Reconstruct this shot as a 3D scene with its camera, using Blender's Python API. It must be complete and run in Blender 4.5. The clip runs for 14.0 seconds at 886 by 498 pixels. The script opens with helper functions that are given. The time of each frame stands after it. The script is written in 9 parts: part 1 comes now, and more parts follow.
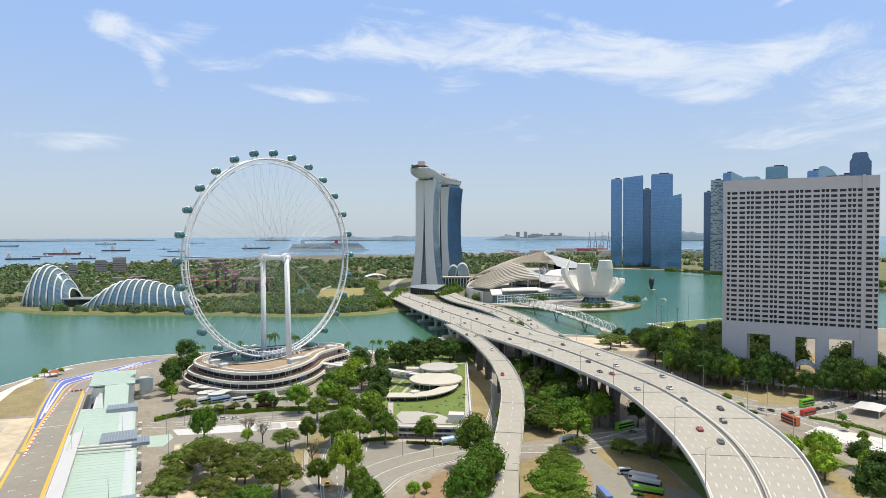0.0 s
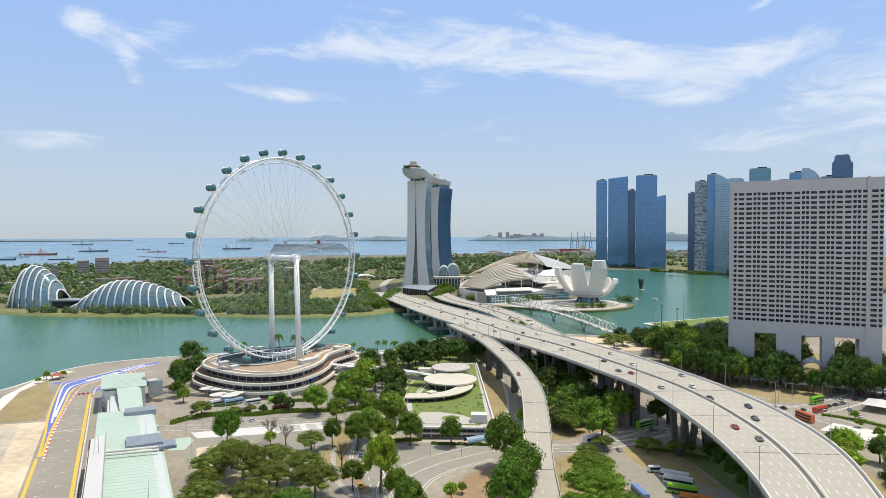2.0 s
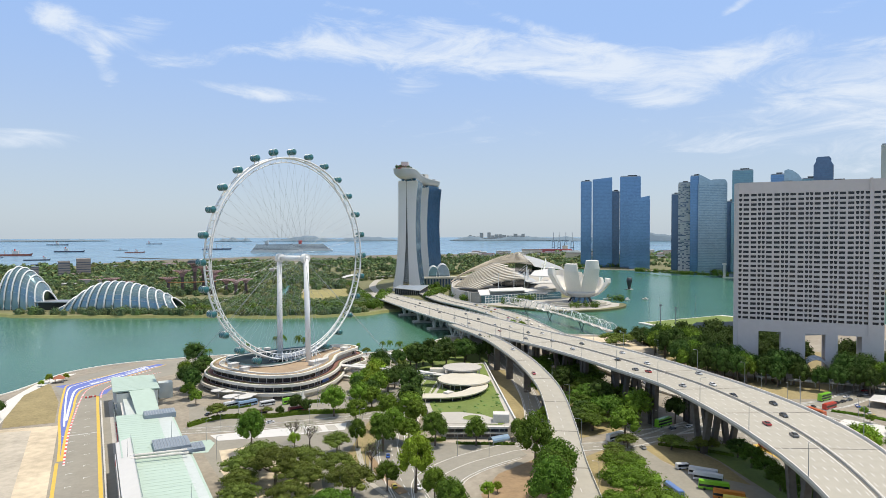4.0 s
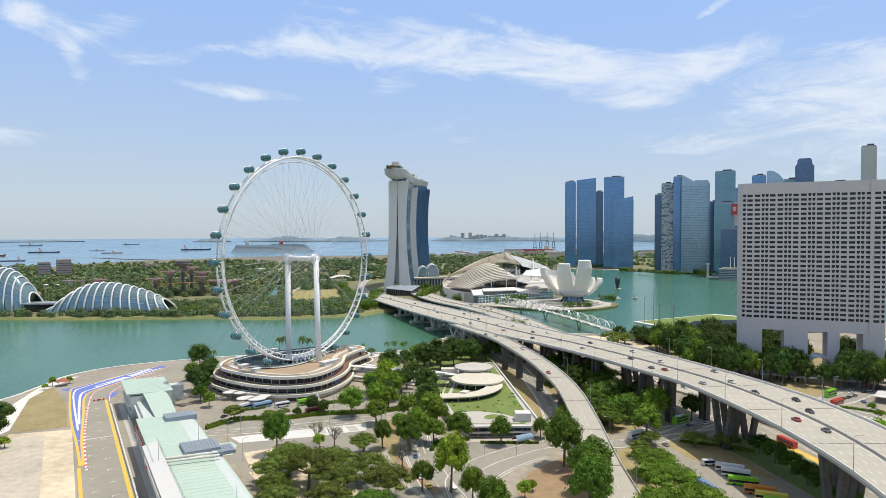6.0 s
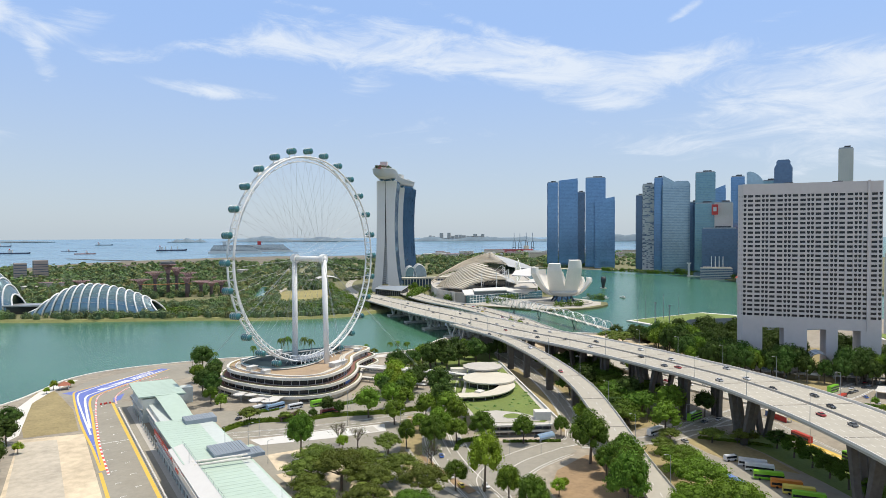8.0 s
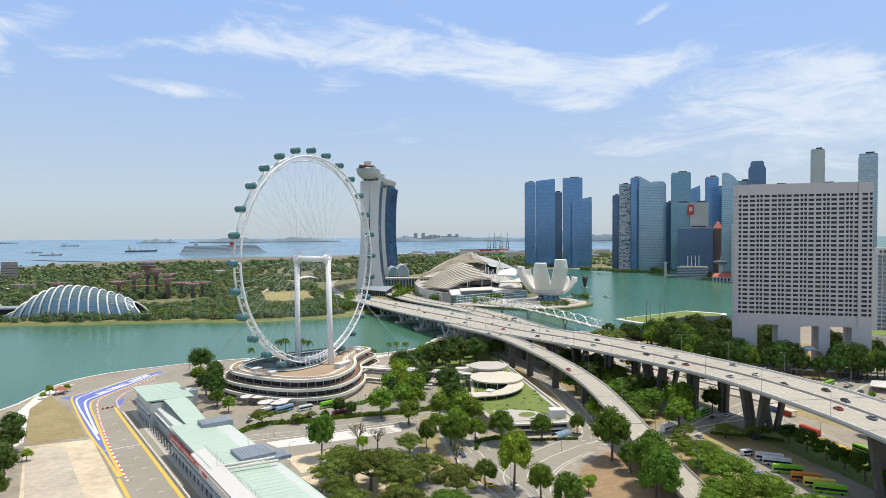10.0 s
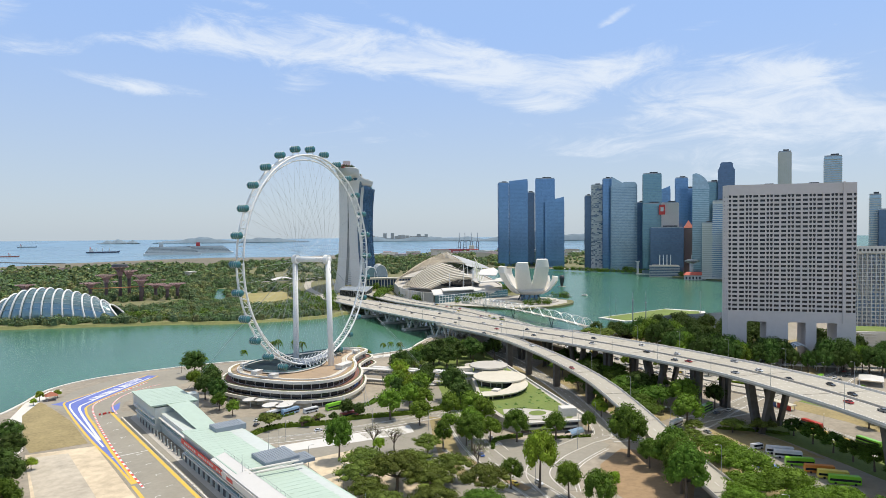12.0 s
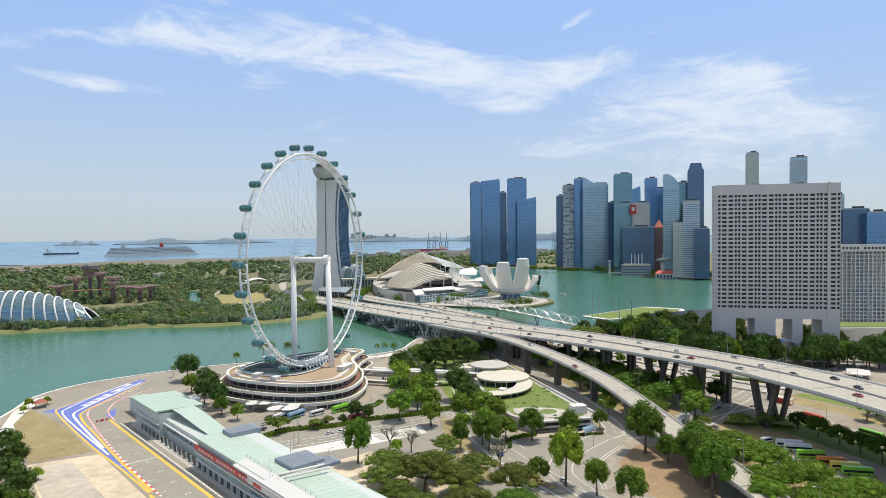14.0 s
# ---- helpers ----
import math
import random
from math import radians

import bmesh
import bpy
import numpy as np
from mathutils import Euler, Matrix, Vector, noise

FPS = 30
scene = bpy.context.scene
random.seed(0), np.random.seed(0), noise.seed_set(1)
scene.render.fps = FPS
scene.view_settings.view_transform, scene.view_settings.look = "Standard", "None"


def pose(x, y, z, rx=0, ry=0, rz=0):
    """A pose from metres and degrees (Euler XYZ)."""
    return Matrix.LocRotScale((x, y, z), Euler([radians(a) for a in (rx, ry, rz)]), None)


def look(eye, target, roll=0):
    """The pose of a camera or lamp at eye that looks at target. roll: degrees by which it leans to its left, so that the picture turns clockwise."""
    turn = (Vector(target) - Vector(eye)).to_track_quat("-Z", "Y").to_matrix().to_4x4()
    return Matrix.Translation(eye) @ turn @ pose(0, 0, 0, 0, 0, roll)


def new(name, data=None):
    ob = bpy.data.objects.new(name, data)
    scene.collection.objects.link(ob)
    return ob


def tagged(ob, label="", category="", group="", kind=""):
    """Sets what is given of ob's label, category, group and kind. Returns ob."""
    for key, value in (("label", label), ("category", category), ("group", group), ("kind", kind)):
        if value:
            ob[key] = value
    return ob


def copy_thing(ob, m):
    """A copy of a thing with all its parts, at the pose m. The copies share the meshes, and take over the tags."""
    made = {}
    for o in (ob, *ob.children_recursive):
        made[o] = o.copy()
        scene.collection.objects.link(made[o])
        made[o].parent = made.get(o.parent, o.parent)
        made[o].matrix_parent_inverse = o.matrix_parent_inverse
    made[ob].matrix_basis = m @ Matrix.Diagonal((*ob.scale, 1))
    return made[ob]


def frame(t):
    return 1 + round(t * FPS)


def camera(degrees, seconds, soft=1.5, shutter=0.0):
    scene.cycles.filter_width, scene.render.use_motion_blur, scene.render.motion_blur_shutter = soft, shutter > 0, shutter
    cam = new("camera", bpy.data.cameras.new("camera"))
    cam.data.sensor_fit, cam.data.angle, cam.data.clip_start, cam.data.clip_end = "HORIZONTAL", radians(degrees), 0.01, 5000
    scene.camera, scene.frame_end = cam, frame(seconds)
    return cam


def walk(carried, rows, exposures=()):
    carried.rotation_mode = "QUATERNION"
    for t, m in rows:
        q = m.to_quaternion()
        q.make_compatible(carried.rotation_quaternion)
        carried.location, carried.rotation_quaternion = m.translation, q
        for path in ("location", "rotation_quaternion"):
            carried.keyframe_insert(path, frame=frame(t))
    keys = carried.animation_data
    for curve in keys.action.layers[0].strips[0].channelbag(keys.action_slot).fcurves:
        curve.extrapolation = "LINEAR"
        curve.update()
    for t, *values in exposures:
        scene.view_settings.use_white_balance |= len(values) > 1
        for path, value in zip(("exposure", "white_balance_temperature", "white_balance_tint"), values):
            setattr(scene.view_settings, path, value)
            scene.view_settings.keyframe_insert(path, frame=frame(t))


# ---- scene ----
cam = camera(70.0, 14.0, soft=0.35)
# seconds, eye in metres, yaw, pitch, roll in degrees
ROWS = [
    (0.0, -1.83, 1.54, 105.25, -25.252, -1.454, -0.169),
    (0.5, -6.74, 4.07, 105.23, -25.698, -1.444, -0.155),
    (1.0, -11.67, 6.59, 105.21, -26.163, -1.435, -0.144),
    (1.5, -16.61, 9.11, 105.19, -26.640, -1.426, -0.134),
    (2.0, -21.55, 11.63, 105.16, -27.125, -1.418, -0.127),
    (2.5, -26.50, 14.16, 105.14, -27.612, -1.410, -0.121),
    (3.0, -31.46, 16.71, 105.12, -28.100, -1.403, -0.117),
    (5.5, -56.18, 29.91, 105.01, -30.554, -1.377, -0.128),
    (6.0, -61.10, 32.68, 104.99, -31.062, -1.374, -0.136),
    (6.5, -65.99, 35.51, 104.97, -31.584, -1.371, -0.146),
    (7.0, -70.86, 38.40, 104.95, -32.123, -1.368, -0.158),
    (7.5, -75.71, 41.37, 104.93, -32.682, -1.367, -0.172),
    (8.0, -80.54, 44.41, 104.91, -33.265, -1.365, -0.188),
    (10.5, -104.15, 60.99, 104.80, -36.613, -1.369, -0.296),
    (11.0, -108.75, 64.61, 104.78, -37.369, -1.371, -0.323),
    (11.5, -113.30, 68.36, 104.75, -38.149, -1.374, -0.353),
    (12.0, -117.80, 72.24, 104.73, -38.947, -1.377, -0.384),
    (12.5, -122.25, 76.24, 104.71, -39.754, -1.382, -0.417),
    (13.0, -126.64, 80.38, 104.69, -40.561, -1.386, -0.453),
    (13.5, -130.98, 84.66, 104.67, -41.355, -1.392, -0.490),
    (14.0, -135.25, 89.10, 104.65, -42.122, -1.397, -0.529),
]
walk(cam, [(t, pose(x, y, z, 0, 0, yaw) @ pose(0, 0, 0, 90 + pitch, 0, 0) @ pose(0, 0, 0, 0, 0, roll)) for t, x, y, z, yaw, pitch, roll in ROWS])

# ---- light settings ----
SKY_STRENGTH, SUN_STRENGTH, EXPOSURE = 0.115, 3.9, 0.0
HAZE, BLUE_SKY, CLOUD, OVERHEAD = (5.3, 6.1, 6.8, 1), (3.6, 5.4, 9.0, 1), (7.0, 7.6, 8.4, 1), (5.4, 5.6, 5.8, 1)
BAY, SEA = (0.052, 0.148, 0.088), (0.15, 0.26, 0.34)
# streaks of cloud: azimuth, elevation, half width, half height (degrees), slope, weight
WISPS = [
    (-2.1, 16.3, 2.2, 0.9, 0, 0.7), (0.9, 13.8, 0.9, 1.7, -0.9, 0.7), (0.4, 15.2, 2.0, 0.8, 0, 0.65), (4.1, 16.4, 2.8, 1.1, 0.2, 0.65),
    (5.3, 14.3, 3.8, 0.9, 0, 0.45), (9.9, 12.3, 2.5, 0.4, -0.2, 0.65), (14.2, 12.0, 5.2, 0.6, -0.05, 0.6), (14.2, 15.5, 4.3, 0.7, 0.05, 0.4),
    (20.4, 16.2, 5.5, 1.2, 0.0, 0.55), (24.3, 15.5, 6.1, 1.4, -0.1, 0.5), (27.4, 17.4, 5.6, 1.0, -0.1, 0.4), (27.4, 13.7, 3.0, 1.2, 0.3, 0.45),
    (36.5, 18.0, 4.5, 0.6, -0.35, 0.4), (23.4, 19.1, 4.5, 0.4, -0.1, 0.4), (54.1, 18.0, 2.1, 0.4, 0.5, 0.35),
]
BANKS = [
    (33.5, 15.8, 7.5, 1.8, -0.12, 0.62), (40.5, 14.7, 7.3, 1.7, -0.12, 0.6), (45.4, 12.8, 5.1, 1.5, -0.15, 0.55), (48.7, 14.4, 7.1, 1.2, -0.1, 0.5),
    (53.2, 13.6, 4.7, 1.8, 0.2, 0.55), (47.3, 11.4, 2.8, 0.7, 0, 0.4), (60.3, 11.6, 4.8, 1.4, 0.15, 0.62), (64.0, 11.7, 4.5, 1.8, 0.1, 0.7),
    (63.3, 9.5, 5.5, 0.8, 0, 0.5), (68.2, 10.6, 4.3, 2.1, 0, 0.65), (60.2, 16.6, 4.5, 0.5, 0.1, 0.2), (51.9, 7.8, 7.6, 2.1, 0, 0.24),
    (61.1, 6.3, 7.1, 2.6, 0, 0.3), (67.6, 7.1, 5.0, 2.4, 0, 0.35), (73.1, 8.8, 4.0, 2.2, 0, 0.6),
    (-4.6, 7.2, 3.8, 1.0, 0.05, 0.5),
]

# ---- world and sun ----
SUN_EL, SUN_AZ = radians(73), radians(108)      # azimuth from +y towards +x
world = bpy.data.worlds.new("world")
scene.world = world
world.use_nodes = True
wt = world.node_tree
wt.nodes.clear()


def wmath(op, a, b=None, c=None):
    n = wt.nodes.new("ShaderNodeMath")
    n.operation = op
    for i, s in enumerate((a, b, c)):
        if s is None:
            continue
        if isinstance(s, (int, float)):
            n.inputs[i].default_value = s
        else:
            wt.links.new(s, n.inputs[i])
    return n.outputs[0]


def wrange(v, a, b, c=0.0, d=1.0):
    n = wt.nodes.new("ShaderNodeMapRange")
    n.interpolation_type = "SMOOTHSTEP"
    for i, s in enumerate((v, a, b, c, d)):
        if isinstance(s, (int, float)):
            n.inputs[i].default_value = s
        else:
            wt.links.new(s, n.inputs[i])
    return n.outputs[0]


sky = wt.nodes.new("ShaderNodeTexSky")
sky.sky_type, sky.sun_disc = "NISHITA", False
sky.sun_elevation, sky.sun_rotation = SUN_EL, SUN_AZ
sky.altitude, sky.air_density, sky.dust_density, sky.ozone_density = 100, 1.0, 1.2, 4.0
coord = wt.nodes.new("ShaderNodeTexCoord")
split = wt.nodes.new("ShaderNodeSeparateXYZ")
wt.links.new(coord.outputs["Generated"], split.inputs[0])
dx, dy, dz = split.outputs
azim = wmath("ARCTAN2", dx, dy)                 # from +y towards +x
elev = wmath("ARCSINE", dz)


def cloud_noise(sx, sy, seed, detail, rough, dist):
    comb = wt.nodes.new("ShaderNodeCombineXYZ")
    wt.links.new(wmath("MULTIPLY", azim, sx), comb.inputs[0])
    wt.links.new(wmath("MULTIPLY", elev, sy), comb.inputs[1])
    comb.inputs[2].default_value = seed
    n = wt.nodes.new("ShaderNodeTexNoise")
    wt.links.new(comb.outputs[0], n.inputs["Vector"])
    n.inputs["Scale"].default_value, n.inputs["Detail"].default_value = 1.0, detail
    n.inputs["Roughness"].default_value, n.inputs["Distortion"].default_value = rough, dist
    return n.outputs["Fac"]


fine = cloud_noise(8, 26, 2.0, 10, 0.66, 0.7)
broad = cloud_noise(2.6, 9, 7.3, 4, 0.5, 0.2)


def bank(az, el, half_az, half_el, slope, gain):
    """A long streak of cloud round a direction, in degrees."""
    a = wmath("SUBTRACT", azim, radians(az))
    e = wmath("SUBTRACT", wmath("SUBTRACT", elev, radians(el)), wmath("MULTIPLY", a, slope))
    r = wmath("ADD", wmath("POWER", wmath("DIVIDE", a, radians(half_az)), 2), wmath("POWER", wmath("DIVIDE", e, radians(half_el)), 2))
    return wmath("MULTIPLY", wmath("POWER", 2.718, wmath("MULTIPLY", r, -1.0)), gain)


cover = wmath("MULTIPLY", wrange(broad, 0.45, 0.75), 0.18)
for spec in WISPS + BANKS:
    cover = wmath("ADD", cover, bank(*spec))
cover = wmath("MULTIPLY", wmath("SUBTRACT", 1.0, wmath("POWER", 2.718, wmath("MULTIPLY", cover, -1.9))), 0.92)
dens = wrange(wmath("ADD", wmath("MULTIPLY", fine, 1.7), wmath("SUBTRACT", cover, 1.14)), 0.0, 0.66)
tone = wt.nodes.new("ShaderNodeMix")
tone.data_type = "RGBA"
wt.links.new(wrange(elev, radians(-1), radians(19)), tone.inputs["Factor"])
tone.inputs[6].default_value, tone.inputs[7].default_value = HAZE, BLUE_SKY
high = wt.nodes.new("ShaderNodeMix")
high.data_type = "RGBA"
wt.links.new(wrange(elev, radians(24), radians(50)), high.inputs["Factor"])
wt.links.new(tone.outputs[2], high.inputs[6])
high.inputs[7].default_value = OVERHEAD         # unseen upper sky, whitened and brightened as added fill light
mix1 = wt.nodes.new("ShaderNodeMix")
mix1.data_type = "RGBA"
mix1.inputs["Factor"].default_value = 0.75
wt.links.new(sky.outputs[0], mix1.inputs[6])
wt.links.new(high.outputs[2], mix1.inputs[7])
mix2 = wt.nodes.new("ShaderNodeMix")
mix2.data_type = "RGBA"
wt.links.new(wmath("MULTIPLY", dens, 0.86), mix2.inputs["Factor"])
wt.links.new(mix1.outputs[2], mix2.inputs[6])
mix2.inputs[7].default_value = CLOUD
back = wt.nodes.new("ShaderNodeBackground")
back.inputs["Strength"].default_value = SKY_STRENGTH
wt.links.new(mix2.outputs[2], back.inputs["Color"])
wout = wt.nodes.new("ShaderNodeOutputWorld")
wt.links.new(back.outputs[0], wout.inputs[0])

sun = new("sun", bpy.data.lights.new("sun", "SUN"))
sun.data.energy, sun.data.angle, sun.data.color = SUN_STRENGTH, radians(0.6), (1.0, 0.93, 0.82)
sun_way = Vector((math.sin(SUN_AZ) * math.cos(SUN_EL), math.cos(SUN_AZ) * math.cos(SUN_EL), math.sin(SUN_EL)))
sun.matrix_world = look(sun_way * 300, (0, 0, 0))
scene.view_settings.exposure = EXPOSURE


# ---- materials ----
def mat(name, rgb, rough=0.7, metal=0.0, var=0.12, big=0.02, small=0.4, bump=0.0, spec=0.5, random_hue=0.0, coat=0.0):
    """A surface with variation at two scales (cycles per metre), fine relief, and a shift from object to object."""
    m = bpy.data.materials.new(name)
    m.use_nodes = True
    nt = m.node_tree
    bsdf = nt.nodes["Principled BSDF"]
    bsdf.inputs["Roughness"].default_value = rough
    bsdf.inputs["Metallic"].default_value = metal
    bsdf.inputs["Specular IOR Level"].default_value = spec
    bsdf.inputs["Coat Weight"].default_value = coat
    tc = nt.nodes.new("ShaderNodeTexCoord")
    outs = []
    for sc, det in ((big, 3), (small, 5)):
        n = nt.nodes.new("ShaderNodeTexNoise")
        n.inputs["Scale"].default_value, n.inputs["Detail"].default_value = sc, det
        n.inputs["Roughness"].default_value = 0.6
        nt.links.new(tc.outputs["Object"], n.inputs["Vector"])
        outs.append(n.outputs["Fac"])
    add = nt.nodes.new("ShaderNodeMath")
    add.operation = "ADD"
    nt.links.new(outs[0], add.inputs[0])
    nt.links.new(outs[1], add.inputs[1])
    mr = nt.nodes.new("ShaderNodeMapRange")
    mr.inputs[1].default_value, mr.inputs[2].default_value = 0.65, 1.35
    mr.inputs[3].default_value, mr.inputs[4].default_value = 1 - var, 1 + var
    nt.links.new(add.outputs[0], mr.inputs[0])
    hsv = nt.nodes.new("ShaderNodeHueSaturation")
    hsv.inputs["Color"].default_value = (*rgb, 1)
    nt.links.new(mr.outputs[0], hsv.inputs["Value"])
    if random_hue:
        info = nt.nodes.new("ShaderNodeObjectInfo")
        mh = nt.nodes.new("ShaderNodeMapRange")
        mh.inputs[3].default_value, mh.inputs[4].default_value = 0.5 - random_hue, 0.5 + random_hue
        nt.links.new(info.outputs["Random"], mh.inputs[0])
        nt.links.new(mh.outputs[0], hsv.inputs["Hue"])
    nt.links.new(hsv.outputs[0], bsdf.inputs["Base Color"])
    if bump:
        b = nt.nodes.new("ShaderNodeBump")
        b.inputs["Strength"].default_value, b.inputs["Distance"].default_value = 0.6, bump
        nt.links.new(outs[1], b.inputs["Height"])
        nt.links.new(b.outputs[0], bsdf.inputs["Normal"])
    return m


def glass_mat(name, rgb, rough=0.08, metal=0.55, bands=0.0, var=0.10):
    """Curtain-wall glass: a tinted mirror, pane by pane uneven."""
    m = bpy.data.materials.new(name)
    m.use_nodes = True
    nt = m.node_tree
    bsdf = nt.nodes["Principled BSDF"]
    bsdf.inputs["Roughness"].default_value = rough
    bsdf.inputs["Metallic"].default_value = metal
    tc = nt.nodes.new("ShaderNodeTexCoord")
    mp = nt.nodes.new("ShaderNodeMapping")
    mp.inputs["Scale"].default_value = (0.25, 0.25, 0.27)
    nt.links.new(tc.outputs["Object"], mp.inputs[0])
    vor = nt.nodes.new("ShaderNodeTexVoronoi")
    vor.distance = "CHEBYCHEV"
    vor.inputs["Randomness"].default_value = 0.15
    vor.inputs["Scale"].default_value = 1.0
    nt.links.new(mp.outputs[0], vor.inputs["Vector"])
    bw = nt.nodes.new("ShaderNodeSeparateColor")
    nt.links.new(vor.outputs["Color"], bw.inputs[0])
    no = nt.nodes.new("ShaderNodeTexNoise")
    no.inputs["Scale"].default_value = 0.02
    nt.links.new(tc.outputs["Object"], no.inputs["Vector"])
    add = nt.nodes.new("ShaderNodeMath")
    add.operation = "ADD"
    nt.links.new(bw.outputs[0], add.inputs[0])
    nt.links.new(no.outputs["Fac"], add.inputs[1])
    mr = nt.nodes.new("ShaderNodeMapRange")
    mr.inputs[1].default_value, mr.inputs[2].default_value = 0.3, 1.3
    mr.inputs[3].default_value, mr.inputs[4].default_value = 1 - var, 1 + var
    nt.links.new(add.outputs[0], mr.inputs[0])
    hsv = nt.nodes.new("ShaderNodeHueSaturation")
    hsv.inputs["Color"].default_value = (*rgb, 1)
    nt.links.new(mr.outputs[0], hsv.inputs["Value"])
    nt.links.new(hsv.outputs[0], bsdf.inputs["Base Color"])
    return m


def water_mat(name, rgb, rough, scale):
    m = bpy.data.materials.new(name)
    m.use_nodes = True
    nt = m.node_tree
    bsdf = nt.nodes["Principled BSDF"]
    bsdf.inputs["Roughness"].default_value = rough
    bsdf.inputs["IOR"].default_value = 1.33
    tc = nt.nodes.new("ShaderNodeTexCoord")
    n = nt.nodes.new("ShaderNodeTexNoise")
    n.inputs["Scale"].default_value, n.inputs["Detail"].default_value = scale, 6
    nt.links.new(tc.outputs["Object"], n.inputs["Vector"])
    n2 = nt.nodes.new("ShaderNodeTexNoise")
    n2.inputs["Scale"].default_value, n2.inputs["Detail"].default_value = 0.006, 4
    nt.links.new(tc.outputs["Object"], n2.inputs["Vector"])
    mr = nt.nodes.new("ShaderNodeMapRange")
    mr.inputs[1].default_value, mr.inputs[2].default_value = 0.3, 0.7
    mr.inputs[3].default_value, mr.inputs[4].default_value = 0.88, 1.12
    nt.links.new(n2.outputs["Fac"], mr.inputs[0])
    # the shallow bay is green, the open sea blue, its colour paled for haze
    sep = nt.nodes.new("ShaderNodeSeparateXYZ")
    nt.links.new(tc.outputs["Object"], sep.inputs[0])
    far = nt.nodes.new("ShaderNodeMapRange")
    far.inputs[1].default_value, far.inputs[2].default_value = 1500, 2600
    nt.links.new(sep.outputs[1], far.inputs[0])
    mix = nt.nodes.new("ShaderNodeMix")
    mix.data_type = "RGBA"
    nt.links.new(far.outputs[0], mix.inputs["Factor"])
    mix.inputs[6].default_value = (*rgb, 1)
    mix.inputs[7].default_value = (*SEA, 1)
    hsv = nt.nodes.new("ShaderNodeHueSaturation")
    nt.links.new(mix.outputs[2], hsv.inputs["Color"])
    nt.links.new(mr.outputs[0], hsv.inputs["Value"])
    nt.links.new(hsv.outputs[0], bsdf.inputs["Base Color"])
    b = nt.nodes.new("ShaderNodeBump")
    b.inputs["Strength"].default_value, b.inputs["Distance"].default_value = 0.5, 0.25
    nt.links.new(n.outputs["Fac"], b.inputs["Height"])
    nt.links.new(b.outputs[0], bsdf.inputs["Normal"])
    return m


CONCRETE = mat("concrete", (0.46, 0.43, 0.38), 0.85, var=0.14, big=0.03, small=0.8, bump=0.02)
CONCRETE_PALE = mat("pale concrete", (0.64, 0.61, 0.555), 0.8, var=0.10, big=0.05, small=0.9)
CONCRETE_DARK = mat("dark concrete", (0.125, 0.112, 0.095), 0.9, var=0.3, big=0.08, small=0.5, bump=0.03)
DECK = mat("worn road surface", (0.40, 0.370, 0.306), 0.9, var=0.10, big=0.02, small=0.3)
ASPHALT = mat("asphalt", (0.285, 0.263, 0.215), 0.92, var=0.14, big=0.03, small=0.5)
PAVING = mat("paving", (0.42, 0.385, 0.32), 0.9, var=0.12, big=0.05, small=0.7)
SAND = mat("sandy ground", (0.58, 0.48, 0.34), 0.95, var=0.30, big=0.03, small=0.25)
DRYGRASS = mat("dry grass", (0.30, 0.24, 0.115), 0.95, var=0.28, big=0.06, small=0.6, bump=0.05)
GRASS = mat("grass", (0.155, 0.205, 0.046), 0.95, var=0.25, big=0.05, small=0.8, bump=0.05)
LEAF_DARK = mat("dark leaves", (0.034, 0.072, 0.017), 0.6, var=0.35, big=0.25, small=1.6, random_hue=0.02)
LEAF_OLIVE = mat("olive leaves", (0.095, 0.105, 0.035), 0.65, var=0.35, big=0.25, small=1.6, random_hue=0.02)
LEAF_BRIGHT = mat("bright leaves", (0.105, 0.185, 0.026), 0.6, var=0.3, big=0.25, small=1.6)
BARK = mat("bark", (0.15, 0.115, 0.085), 0.95, var=0.3, big=0.8, small=4)
WHITE = mat("white paint", (0.64, 0.62, 0.58), 0.5, var=0.05)
WHITE_STEEL = mat("white painted steel", (0.80, 0.80, 0.78), 0.4, var=0.05, big=0.1, small=1)
LINE = mat("road marking paint", (0.72, 0.71, 0.68), 0.7, var=0.10)
WORN_LINE = mat("worn lane paint", (0.60, 0.585, 0.54), 0.8, var=0.18)
YELLOW = mat("yellow track paint", (0.66, 0.44, 0.07), 0.7, var=0.12)
BLUE = mat("blue track paint", (0.13, 0.17, 0.46), 0.7, var=0.10)
RED = mat("red paint", (0.60, 0.06, 0.05), 0.55, var=0.08)
ROOF_GREEN = mat("pale green metal roof", (0.43, 0.53, 0.44), 0.5, var=0.07, big=0.03, small=0.3)
CREAM = mat("cream roof membrane", (0.57, 0.525, 0.42), 0.7, var=0.08, big=0.05, small=0.4)
GREY_METAL = mat("grey metal", (0.36, 0.38, 0.40), 0.45, metal=0.5, var=0.1)
DARK_METAL = mat("dark metal", (0.06, 0.065, 0.07), 0.5, metal=0.3, var=0.1)
PLANT_GREY = mat("plant room louvres", (0.24, 0.28, 0.32), 0.6, var=0.15)
GLASS_DARK = glass_mat("dark glass", (0.022, 0.026, 0.032), 0.15, 0.1)
GLASS_BLUE = glass_mat("blue curtain glass", (0.17, 0.31, 0.52), 0.12, 0.6, var=0.11)
GLASS_TEAL = glass_mat("teal curtain glass", (0.19, 0.33, 0.39), 0.12, 0.6, var=0.11)
GLASS_PALE = glass_mat("pale curtain glass", (0.34, 0.45, 0.53), 0.15, 0.55, var=0.11)
GLASS_NAVY = glass_mat("navy curtain glass", (0.115, 0.175, 0.275), 0.15, 0.5, var=0.11)
GLASS_DOME = glass_mat("dome glass", (0.19, 0.29, 0.32), 0.12, 0.6)
